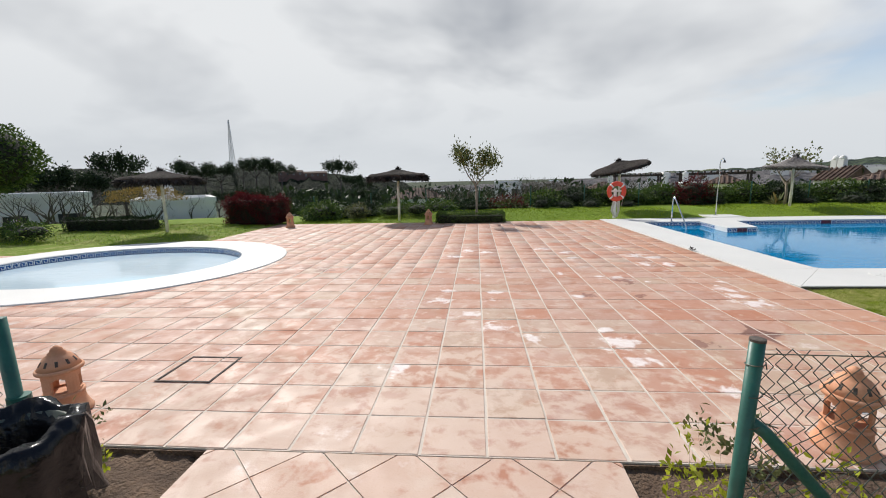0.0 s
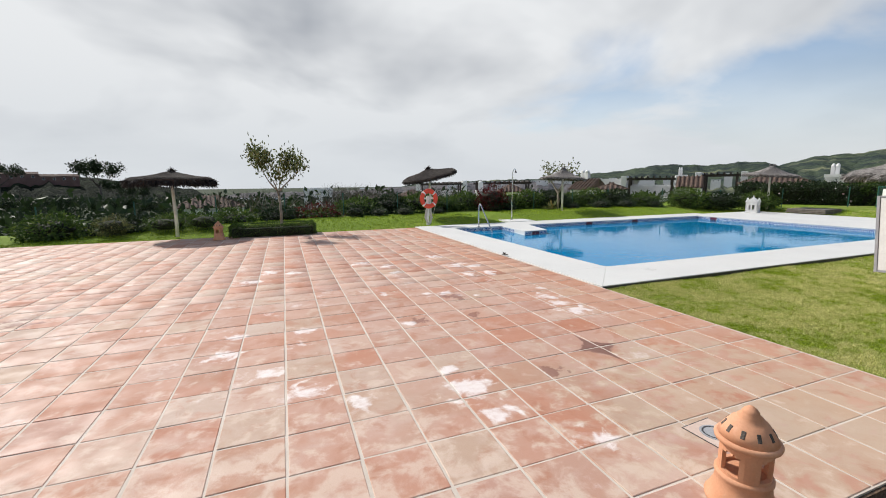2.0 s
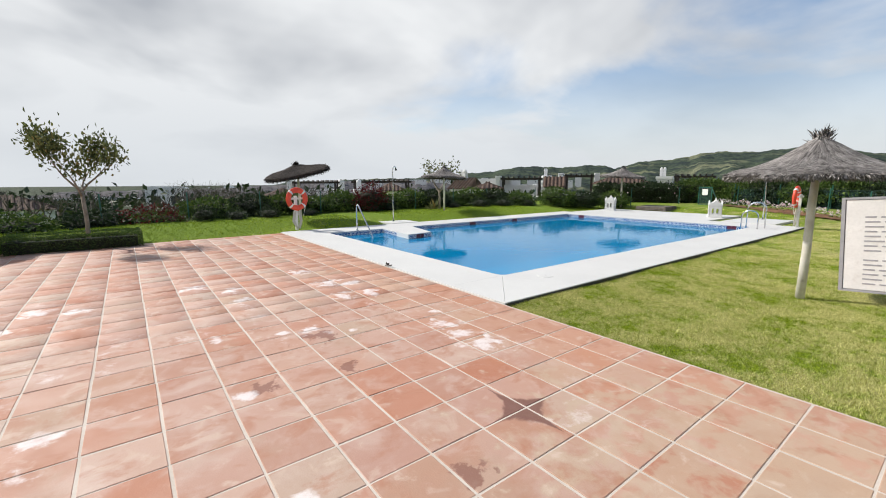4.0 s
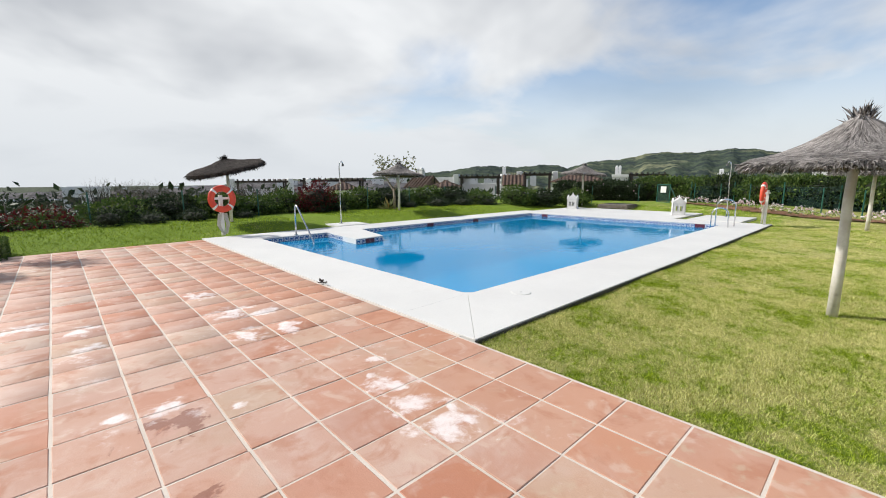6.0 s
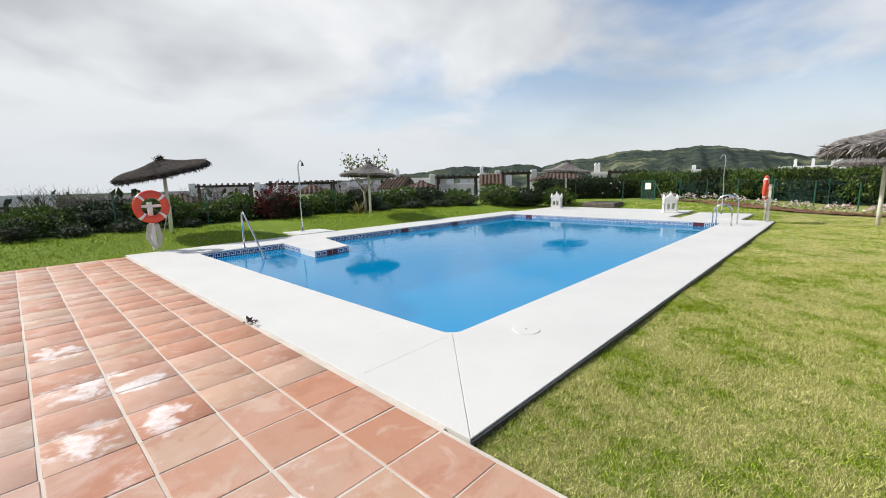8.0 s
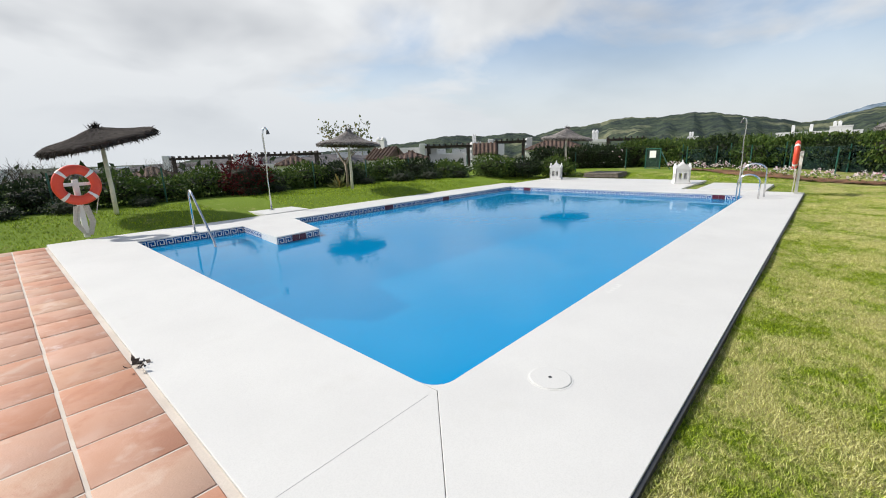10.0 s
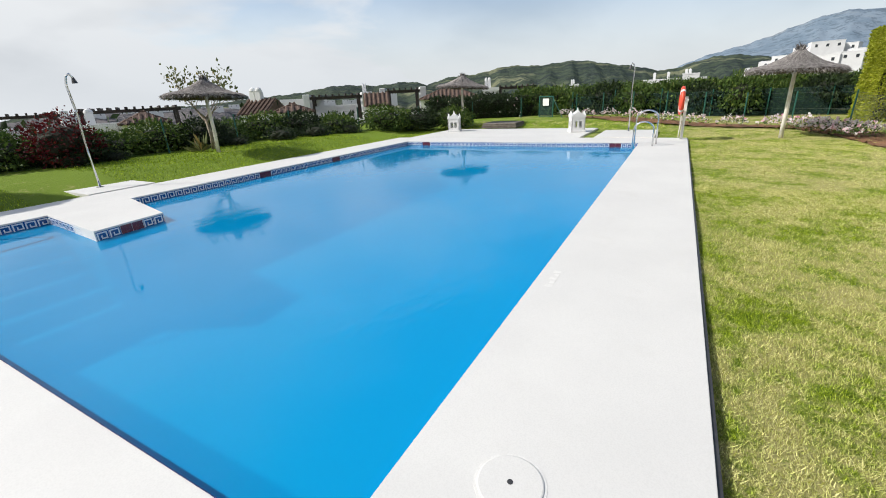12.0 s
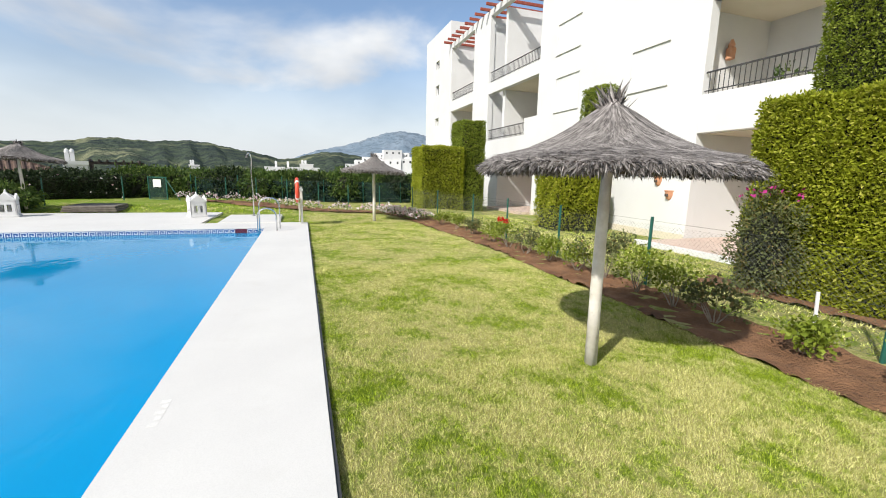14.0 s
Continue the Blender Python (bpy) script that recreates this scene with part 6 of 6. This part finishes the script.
def fence(name, label, points, height, wires, step=0.06, net=None, posts=2.4, first=True):
    f = thing(name, label, "fence", Matrix())
    for (ax, ay), (bx, by) in zip(points, points[1:]):
        a, b = Vector((ax, ay, 0)), Vector((bx, by, 0))
        d = b - a
        n = max(1, round(d.length / posts))
        for k in range(n + 1):
            if k == 0 and (ax, ay) != points[0]:
                continue
            if k == 0 and not first:
                continue
            p = a + d * k / n
            z = float(ground_z(p.x, p.y)) - 0.1
            part("post", rod(bmesh.new(), (p.x, p.y, z), (p.x, p.y, z + height + 0.14), 0.024, 0.024, 8), GREEN_METAL, f)
        z = float(ground_z((ax + bx) / 2, (ay + by) / 2))
        for h in (0.04, height * 0.5, height - 0.02):
            part("line_wire", rod(bmesh.new(), a + Vector((0, 0, z + h)), b + Vector((0, 0, z + h)), 0.002, None, 4), WIRE, f)
        if wires:
            bm = bmesh.new()
            u = d.normalized()
            rows = int((height - 0.06) / step)
            for k in range(int(d.length / step)):
                for s in (0, 1):
                    pts = [a + u * (step * (k + 0.5 + (0.5 if (q + s) % 2 else -0.5) * 1.02)) + Vector((0, 0, z + 0.04 + q * step)) for q in range(rows + 1)]
                    for p, q in zip(pts, pts[1:]):
                        rod(bm, p, q, wires, None, 3, False)
            ob = part("wire_mesh", bm, WIRE, f, "diamond chain-link wire")
            tagged(ob, kind="stuff")
        if net:
            side = d.normalized().cross(Vector((0, 0, 1))) * 0.03
            bm = bmesh.new()
            q = [a + side, b + side, b + side * 1.2, a + side * 1.2]
            low_, high_ = [bm.verts.new(p + Vector((0, 0, z + 0.03))) for p in q], [bm.verts.new(p + Vector((0, 0, z + height))) for p in q]
            for i in range(4):
                bm.faces.new((low_[i], low_[(i + 1) % 4], high_[(i + 1) % 4], high_[i]))
            part("shade_net", bm, net, f, "dark green shade netting")
    return f


fence("chain_link_fence", "green chain-link fence behind the rose bed", [(-3.1, -4.82), (0.0, -4.85), (5.63, -4.87), (12.9, -5.0), (18.7, -4.5)], 1.02, 0.0013, 0.065, None, 2.6)
fence("netted_fence", "green fence with dark shade netting behind the flowers", [(18.7, -4.5), (21.6, -0.6), (24.2, 5.1)], 1.05, 0, 0.06, None, 1.6)
fence("netted_fence", "dark green netted fence before the tall hedge", [(24.3, -9.5), (24.6, 5.4)], 1.15, 0, 0.06, NET, 2.0)
fence("chain_link_fence", "slim green fence posts along the back hedge", [(-12.0, 12.2), (-2.0, 14.4), (13.3, 14.5), (22.6, 7.6)], 1.0, 0, 0.06, None, 2.7)

gate_post = thing("gate_post", "leaning green gate post with a brace and torn chain-link", "gate post", pose(-3.71, -4.77, -0.12))
part("tube", tube(bmesh.new(), [(-0.045, -0.01, 0.0), (0.0, 0.0, 1.22)], 0.024, 16), GREEN_METAL, gate_post, smooth=True)
part("tube_end", lathe(bmesh.new(), ((0.025, 1.215), (0.025, 1.224), (0.018, 1.226)), 16), BARK_DARK, gate_post)
part("brace", tube(bmesh.new(), [(-0.005, 0.0, 0.93), (0.06, 0.0, 0.88), (0.75, -0.02, 0.1)], 0.022, 12), GREEN_METAL, gate_post, smooth=True)
bm = bmesh.new()
for k in range(12):
    for s in (-1, 1):
        pts = [(0.02 + 0.055 * (k + 0.5 * (1 + s * (1 if q % 2 else -1))), 0.012 * math.sin(q * 1.7 + k) + 0.01, 1.17 - 0.055 * q + 0.012 * math.sin(k * 1.3)) for q in range(20)]
        for p, q in zip(pts, pts[1:]):
            rod(bm, p, q, 0.0019, None, 4, False)
rod(bm, (0.0, 0, 1.17), (0.66, 0, 1.16), 0.0022, None, 5)
part("wire_mesh", bm, WIRE, gate_post, "rusty green chain-link wire")
bm = bmesh.new()
for k in range(9):
    z = 1.12 - 0.11 * k
    pts = [(0.029 * math.cos(t + k), 0.029 * math.sin(t + k), z + 0.004 * t) for t in (0.5 * q for q in range(13))]
    tube(bm, pts + [(0.06 + 0.03 * (k % 3), 0.03, z - 0.02)], 0.0022, 5)
part("tie_wire", bm, WIRE, gate_post)
left_post = thing("gate_post", "green gate post with a brace beside the litter bin", "gate post", pose(-6.47, -4.77, -0.12))
part("tube", tube(bmesh.new(), [(0.0, 0.0, 0.0), (-0.02, 0.0, 1.28)], 0.025, 16), GREEN_METAL, left_post, smooth=True)
part("brace", tube(bmesh.new(), [(0.0, 0.0, 0.93), (-0.06, 0.0, 0.88), (-0.8, 0.0, 0.1)], 0.026, 12), GREEN_METAL, left_post, smooth=True)
part("collar", rod(bmesh.new(), (0, 0, 0.84), (0, 0, 0.96), 0.038, 0.038, 14), GREEN_METAL, left_post)
fence("chain_link_fence", "chain-link fence behind the litter bin", [(-6.5, -4.8), (-9.5, -4.85)], 1.02, 0.0014, 0.06, None, 3.0, first=False)

gate = thing("garden_gate", "green mesh gate with a white notice", "gate", pose(23.4, 6.5, 0.12, 0, 0, 62))
part("gate_frame", boxes((-0.5, -0.02, 0.03, -0.46, 0.02, 1.1), (0.46, -0.02, 0.03, 0.5, 0.02, 1.1), (-0.459, -0.02, 1.06, 0.459, 0.02, 1.1), (-0.459, -0.02, 0.03, 0.459, 0.02, 0.07)), GREEN_METAL, gate)
part("shade_net", boxes((-0.455, 0.0, 0.075, 0.455, 0.006, 1.055)), NET, gate)
part("notice", boxes((-0.22, 0.03, 0.62, 0.2, 0.04, 0.98), bevel=0.003), WHITE_METAL, gate, "white notice plate")
part("brace", rod(bmesh.new(), (-0.5, 0, 0.95), (-1.2, 0.05, 0.0), 0.02, None, 8), GREEN_METAL, gate)

stake = thing("white_stake", "short white-painted stake in the rose bed", "stake", pose(3.28, -4.7, -0.05))
part("stick", rod(bmesh.new(), (0, 0, 0), (0.03, 0, 0.55), 0.017, 0.017, 8), WHITE_METAL, stake)

# ---- beds, path, drains ----


def bed(name, label, outline, material, z=0.0, bumpy=0.03, cell=0.16, group=""):
    """A dug bed: a lumpy sheet of earth inside an outline."""
    xs, ys = [p[0] for p in outline], [p[1] for p in outline]
    x = np.arange(min(xs), max(xs) + cell, cell)
    y = np.arange(min(ys), max(ys) + cell, cell)
    gx, gy = np.meshgrid(x, y)
    gz = ground_z(gx, gy) + z + bumpy * (np.sin(gx * 7.1 + gy * 3) * np.cos(gy * 9.3 - gx * 2) * 0.5 + RNG.normal(0, 0.4, gx.shape))
    nx = len(x)
    i, j = np.meshgrid(np.arange(nx - 1), np.arange(len(y) - 1))
    a = (j * nx + i).ravel()
    cx, cy = (gx[:-1, :-1] + cell / 2).ravel(), (gy[:-1, :-1] + cell / 2).ravel()
    inside = np.zeros(len(cx), bool)
    n = len(outline)
    for k in range(n):
        (x0, y0), (x1, y1) = outline[k], outline[(k + 1) % n]
        cross = ((y0 > cy) != (y1 > cy)) & (cx < (x1 - x0) * (cy - y0) / ((y1 - y0) or 1e-9) + x0)
        inside ^= cross
    faces = np.stack([a, a + 1, a + nx + 1, a + nx], -1)[inside]
    return tagged(new(name, raw_mesh(name, np.stack([gx, gy, gz], -1).reshape(-1, 3), faces, material, True)), label, "bed", kind="structure")


bed("rose_bed", "bare red-brown earth of the rose bed", [(-0.3, -4.75), (0.5, -3.95), (2.25, -3.68), (6.2, -3.8), (9.5, -3.85), (13.0, -3.6), (16.0, -3.4), (17.6, -3.0), (18.3, -4.0), (16.0, -4.6), (12.0, -4.75)], SOIL, 0.022, 0.04, 0.08)
bed("flower_bed", "narrow earth bed along the netted fence", [(17.6, -3.0), (19.2, 0.3), (20.2, 2.6), (22.8, 5.4), (23.6, 5.2), (21.0, 1.6), (19.6, -1.2), (18.3, -4.0)], SOIL, 0.04)
bed("hedge_bed", "earth strip under the clipped hedges", [(1.0, -6.0), (5.6, -5.9), (5.8, -6.7), (1.0, -6.8)], SOIL, 0.04)
bed("soil_bed", "dark dug earth beside the gateway", [(-12.0, -3.92), (-6.35, -3.92), (-6.38, -8.0), (-12.0, -8.0)], DARK_SOIL, 0.035, 0.03, 0.08)
bed("soil_bed", "dark dug earth with weeds beside the gateway", [(-3.8, -3.92), (-0.2, -3.92), (-0.5, -4.75), (-0.6, -8.0), (-3.8, -8.0)], DARK_SOIL, 0.035, 0.03, 0.08)

stones = thing("pebbles", "small stones and dry leaves on the soil", "pebbles", Matrix(), kind="stuff")
bm = bmesh.new()
rnd = random.Random(3)
for k in range(420):
    x, y = (rnd.uniform(-7.6, -6.4), rnd.uniform(-5.2, -3.95)) if k % 3 else (rnd.uniform(-3.7, -2.2), rnd.uniform(-5.2, -3.95))
    s = rnd.uniform(0.006, 0.022)
    bmesh.ops.create_icosphere(bm, subdivisions=1, radius=s, matrix=Matrix.Translation((x, y, -0.1 + s * 0.3)) @ Matrix.Diagonal((1.2, 0.9, 0.6, 1)))
part("pebble", bm, BARK, stones)


def rose(x, y, h, seed, flowers=0, group="rose bushes in the bed"):
    rnd_ = random.Random(seed)
    t = thing("rose_bush", "leafy rose bush in the earth bed" if not flowers else "rose bush with bright red blooms in the earth bed", "rose bush", pose(x, y, float(ground_z(x, y)) + 0.02), group)
    bm, tips = bmesh.new(), []
    for k in range(6):
        a = rnd_.uniform(0, 6.28)
        branches(bm, (0.03 * math.cos(a), 0.03 * math.sin(a), 0), (0.7 * math.cos(a), 0.7 * math.sin(a), 1.0), h * 0.42, 0.009, 2, tips, rnd_, 0.6, 2)
    part("stem", bm, BARK, t)
    c = np.repeat(np.array([tuple(p) for p, _ in tips]), 12, 0)
    o = np.repeat(np.array([tuple(d) for _, d in tips]), 12, 0)
    c = c + RNG.normal(0, 0.07, c.shape)
    c[:, 2] = np.maximum(c[:, 2], 0.06)
    leaf_part("foliage", c, o, 0.055, LEAF_MID if seed % 3 else LEAF_OLIVE, t, slim=0.65)
    if flowers:
        for k in range(flowers):
            p, _ = tips[(k * 7) % len(tips)]
            q, oo = ball(40, (p.x, p.y, h * 0.85 + 0.05 * k), (0.05, 0.05, 0.045), 0.2)
            leaf_part("bloom", q, oo, 0.05, PETAL_RED, t, "bright red bloom", slim=0.9)
    return t


for k, (x, y, h) in enumerate(((2.2, -4.35, 0.4), (3.15, -4.35, 0.35), (4.0, -4.25, 0.5), (4.6, -4.3, 0.62), (5.3, -4.4, 0.72), (6.05, -4.45, 0.85), (6.7, -4.4, 0.5), (7.5, -4.35, 0.5), (8.3, -4.3, 0.5), (9.1, -4.3, 0.66), (10.0, -4.35, 0.5), (11.2, -4.3, 0.45), (12.4, -4.25, 0.45), (13.6, -4.2, 0.4))):
    rose(x, y, h, 40 + k, 2 if k == 9 else 0)
for k in range(16):
    f = k / 15
    x, y = 14.6 + 2.8 * min(1, f * 2) + 5.0 * max(0, f - 0.5) * 2, -3.8 + 0.8 * min(1, f * 2) + 8.2 * max(0, f - 0.5) * 2
    t = thing("flower_clump", "low clump of white and pink flowers in the bed", "flowers", pose(x, y, float(ground_z(x, y)) + 0.02), "flower clumps along the fence")
    p, o = ball(260, (0, 0, 0.12), (0.42, 0.42, 0.2), 0.2, -0.1)
    leaf_part("foliage", p, o, 0.07, LEAF, t)
    p, o = ball(190, (0, 0, 0.14), (0.46, 0.46, 0.24), 0.2, 0.1)
    leaf_part("blossom", p, o, 0.075, PETAL_WHITE, t, slim=0.9)


def weed(x, y, z, h, seed, label="thin leafy weed growing from the soil"):
    rnd_ = random.Random(seed)
    t = thing("weed", label, "weed", pose(x, y, z), "weeds by the gateway")
    bm, tips = bmesh.new(), []
    for k in range(3):
        a = rnd_.uniform(0, 6.28)
        branches(bm, (0.02 * k, 0, 0), (0.35 * math.cos(a), 0.35 * math.sin(a), 1.0), h * 0.5, 0.004, 2, tips, rnd_, 0.5, 2)
    part("stem", bm, BARK, t)
    c = np.repeat(np.array([tuple(p) for p, _ in tips]), 7, 0)
    o = np.repeat(np.array([tuple(d) for _, d in tips]), 7, 0)
    leaf_part("foliage", c + RNG.normal(0, 0.035, c.shape), o, 0.04, LEAF_OLIVE if seed % 2 else LEAF_BRIGHT, t, slim=0.5)


for k, (x, y, h) in enumerate(((-3.62, -4.35, 0.5), (-3.3, -4.28, 0.6), (-3.05, -4.4, 0.45), (-7.0, -4.15, 0.45), (-6.85, -4.3, 0.25), (-1.9, -4.3, 0.5), (-1.2, -4.4, 0.5), (-2.4, -4.5, 0.35))):
    weed(x, y, -0.12, h, 60 + k)

drain = thing("floor_drain", "round grey floor drain with slots in the tiles", "drain", pose(-2.02, -3.27, 0.003, 0, 0, 4))
part("plate", boxes((-0.125, -0.125, 0, 0.125, 0.125, 0.002)), PAVING, drain, "sandy cement plate")
part("plate_edge", boxes((-0.132, -0.132, 0, -0.126, 0.132, 0.0015), (-0.126, 0.126, 0, 0.132, 0.132, 0.0015)), BLACK_METAL, drain)
part("disc", lathe(bmesh.new(), ((0.085, 0.002), (0.085, 0.0045), (0.0, 0.0045)), 28, False), GREY_INK, drain)
for k in range(12):
    t = 2 * math.pi * k / 12
    ob = part("slot", boxes((-0.016, -0.005, 0, 0.016, 0.005, 0.001)), BLACK_METAL, drain)
    ob.matrix_local = Matrix.Rotation(t, 4, "Z") @ Matrix.Translation((0, 0.066, 0.0046))
hatch = thing("inspection_hatch", "tile-filled inspection cover with a dark steel frame", "hatch", pose(-7.15, -2.83, 0.002))
part("frame", boxes((-0.25, -0.25, 0, 0.25, -0.232, 0.005), (-0.25, 0.232, 0, 0.25, 0.25, 0.005), (-0.25, -0.231, 0, -0.232, 0.231, 0.005), (0.232, -0.231, 0, 0.25, 0.231, 0.005)), BARK_DARK, hatch, "rusty dark frame")

# a dry leaf sprig on the coping's edge
sprig = thing("dry_leaves", "curled dry brown leaves against the coping", "leaves", pose(-0.02, 2.98, 0.012))
p, o = ball(22, (0, 0, 0.015), (0.06, 0.09, 0.012), 0.3, 0.0)
leaf_part("leaf", p, o, 0.06, BARK_DARK, sprig, slim=0.6)

# ---- grass ----


def blades(name, areas, h, w):
    pts = []
    for x0, y0, x1, y1, per in areas:
        n = int((x1 - x0) * (y1 - y0) * per)
        p = np.stack([RNG.uniform(x0, x1, n), RNG.uniform(y0, y1, n)], -1)
        pts.append(p)
    p = np.concatenate(pts)
    n = len(p)
    z = ground_z(p[:, 0], p[:, 1]) + 0.012 * np.sin(p[:, 0] * 1.9 + p[:, 1]) * np.cos(p[:, 1] * 2.3) - 0.006
    a = RNG.uniform(0, 2 * math.pi, n)
    base = np.stack([p[:, 0], p[:, 1], z], -1)
    side = np.stack([np.cos(a), np.sin(a), np.zeros(n)], -1) * (w * RNG.uniform(0.6, 1.3, n))[:, None]
    hh = h * RNG.uniform(0.5, 1.25, n)
    tip = base + np.stack([RNG.normal(0, 0.55, n) * hh, RNG.normal(0, 0.55, n) * hh, hh], -1)
    v = np.stack([base - side, base + side, tip], 1).reshape(-1, 3)
    faces = np.arange(3 * n).reshape(-1, 3)
    tagged(new(name, raw_mesh(name, v, faces, BLADE)), "short mown grass, green with straw-yellow patches", "grass", kind="stuff")


blades("grass", ((0.01, -3.76, 4.0, -0.015, 19000), (4.0, -3.8, 8.0, -0.015, 9000), (8.0, -3.84, 14.5, -0.015, 3200), (14.53, -3.3, 18.0, 0.8, 1200)), 0.03, 0.003)
blades("grass", ((-12.0, 9.7, 3.4, 13.6, 420), (5.1, 9.9, 14.0, 14.0, 420), (14.6, 9.5, 21.0, 10.5, 420), (18.25, 0.5, 20.5, 9.0, 420), (2.0, -8.8, 18.0, -4.95, 420), (-20.0, 5.0, -12.4, 9.5, 300), (-12.3, 9.7, -8, 10.6, 300)), 0.05, 0.008)

# ---- the tiles of the terrace and the gateway path ----


def tile_mesh(name):
    s, c, h = 0.198, 0.004, 0.005
    bm = bmesh.new()
    rows = []
    for inset, z in ((0.0, -0.02), (0.0, -h * 0.5), (c, 0.0)):
        rows.append([bm.verts.new((sx * (s - inset), sy * (s - inset), z)) for sx, sy in ((-1, -1), (1, -1), (1, 1), (-1, 1))])
    for a, b in zip(rows, rows[1:]):
        for k in range(4):
            bm.faces.new((a[k], a[(k + 1) % 4], b[(k + 1) % 4], b[k]))
    bm.faces.new(rows[-1])
    return bm


TILE_MESH = link_mesh("tile", tile_mesh("tile"), TILE)
rest_v, rest_f = [], []
tv = np.array([v.co[:] for v in TILE_MESH.vertices])
quads = np.array([list(p.vertices) for p in TILE_MESH.polygons])
rnd = random.Random(12)
for k in range(-10, 23):
    for j in range(42):
        x, y = TX - TP * (j + 0.5), TY + 0.41 * (k + 0.5)
        if not in_terrace(x, y):
            continue
        m = pose(x + rnd.uniform(-0.0025, 0.0025), y + rnd.uniform(-0.0025, 0.0025), rnd.uniform(-0.001, 0.002), rnd.uniform(-0.22, 0.22), rnd.uniform(-0.22, 0.22), rnd.uniform(-0.5, 0.5))
        if k <= 2 and j < 23:
            ob = new("tile", TILE_MESH)
            ob.parent = terrace
            ob.matrix_local = m
        else:
            mm = np.array(m)
            rest_f.append(quads + 12 * len(rest_v))
            rest_v.append(tv @ mm[:3, :3].T + mm[:3, 3])
rest = new("tile_field", raw_mesh("tile_field", np.concatenate(rest_v), np.concatenate(rest_f), TILE))
rest.parent = terrace
tagged(rest, "far field of terracotta tiles", kind="stuff")


def clipped(poly, x0, y0, x1, y1):
    for axis, bound, sign in ((0, x0, 1), (0, x1, -1), (1, y0, 1), (1, y1, -1)):
        out_ = []
        for a, b in zip(poly, poly[1:] + poly[:1]):
            ia, ib = sign * (a[axis] - bound) >= 0, sign * (b[axis] - bound) >= 0
            if ia:
                out_.append(a)
            if ia != ib:
                t = (bound - a[axis]) / (b[axis] - a[axis])
                out_.append((a[0] + t * (b[0] - a[0]), a[1] + t * (b[1] - a[1])))
        poly = out_
        if not poly:
            break
    return poly


path = solid("gateway_path", boxes((-6.36, -9.0, -0.35, -3.81, -3.916, -0.01)), GROUT, "path of terracotta tiles laid diagonally through the gateway", "path", "structure")
diag = 0.41 * math.sqrt(2) / 2
for a in range(-12, 13):
    for b in range(-1, 22):
        cx, cy = -5.08 + a * diag, -4.15 - b * diag
        if (a + b) % 2:
            continue
        poly = clipped([(cx + 0.2 * math.sqrt(2), cy), (cx, cy + 0.2 * math.sqrt(2)), (cx - 0.2 * math.sqrt(2), cy), (cx, cy - 0.2 * math.sqrt(2))], -6.355, -9.0, -3.815, -3.92)
        if len(poly) >= 3 and max(p[0] for p in poly) - min(p[0] for p in poly) > 0.02:
            zt = rnd.uniform(-0.004, -0.001)
            part("tile", prism(bmesh.new(), poly, -0.03, zt), TILE, path)
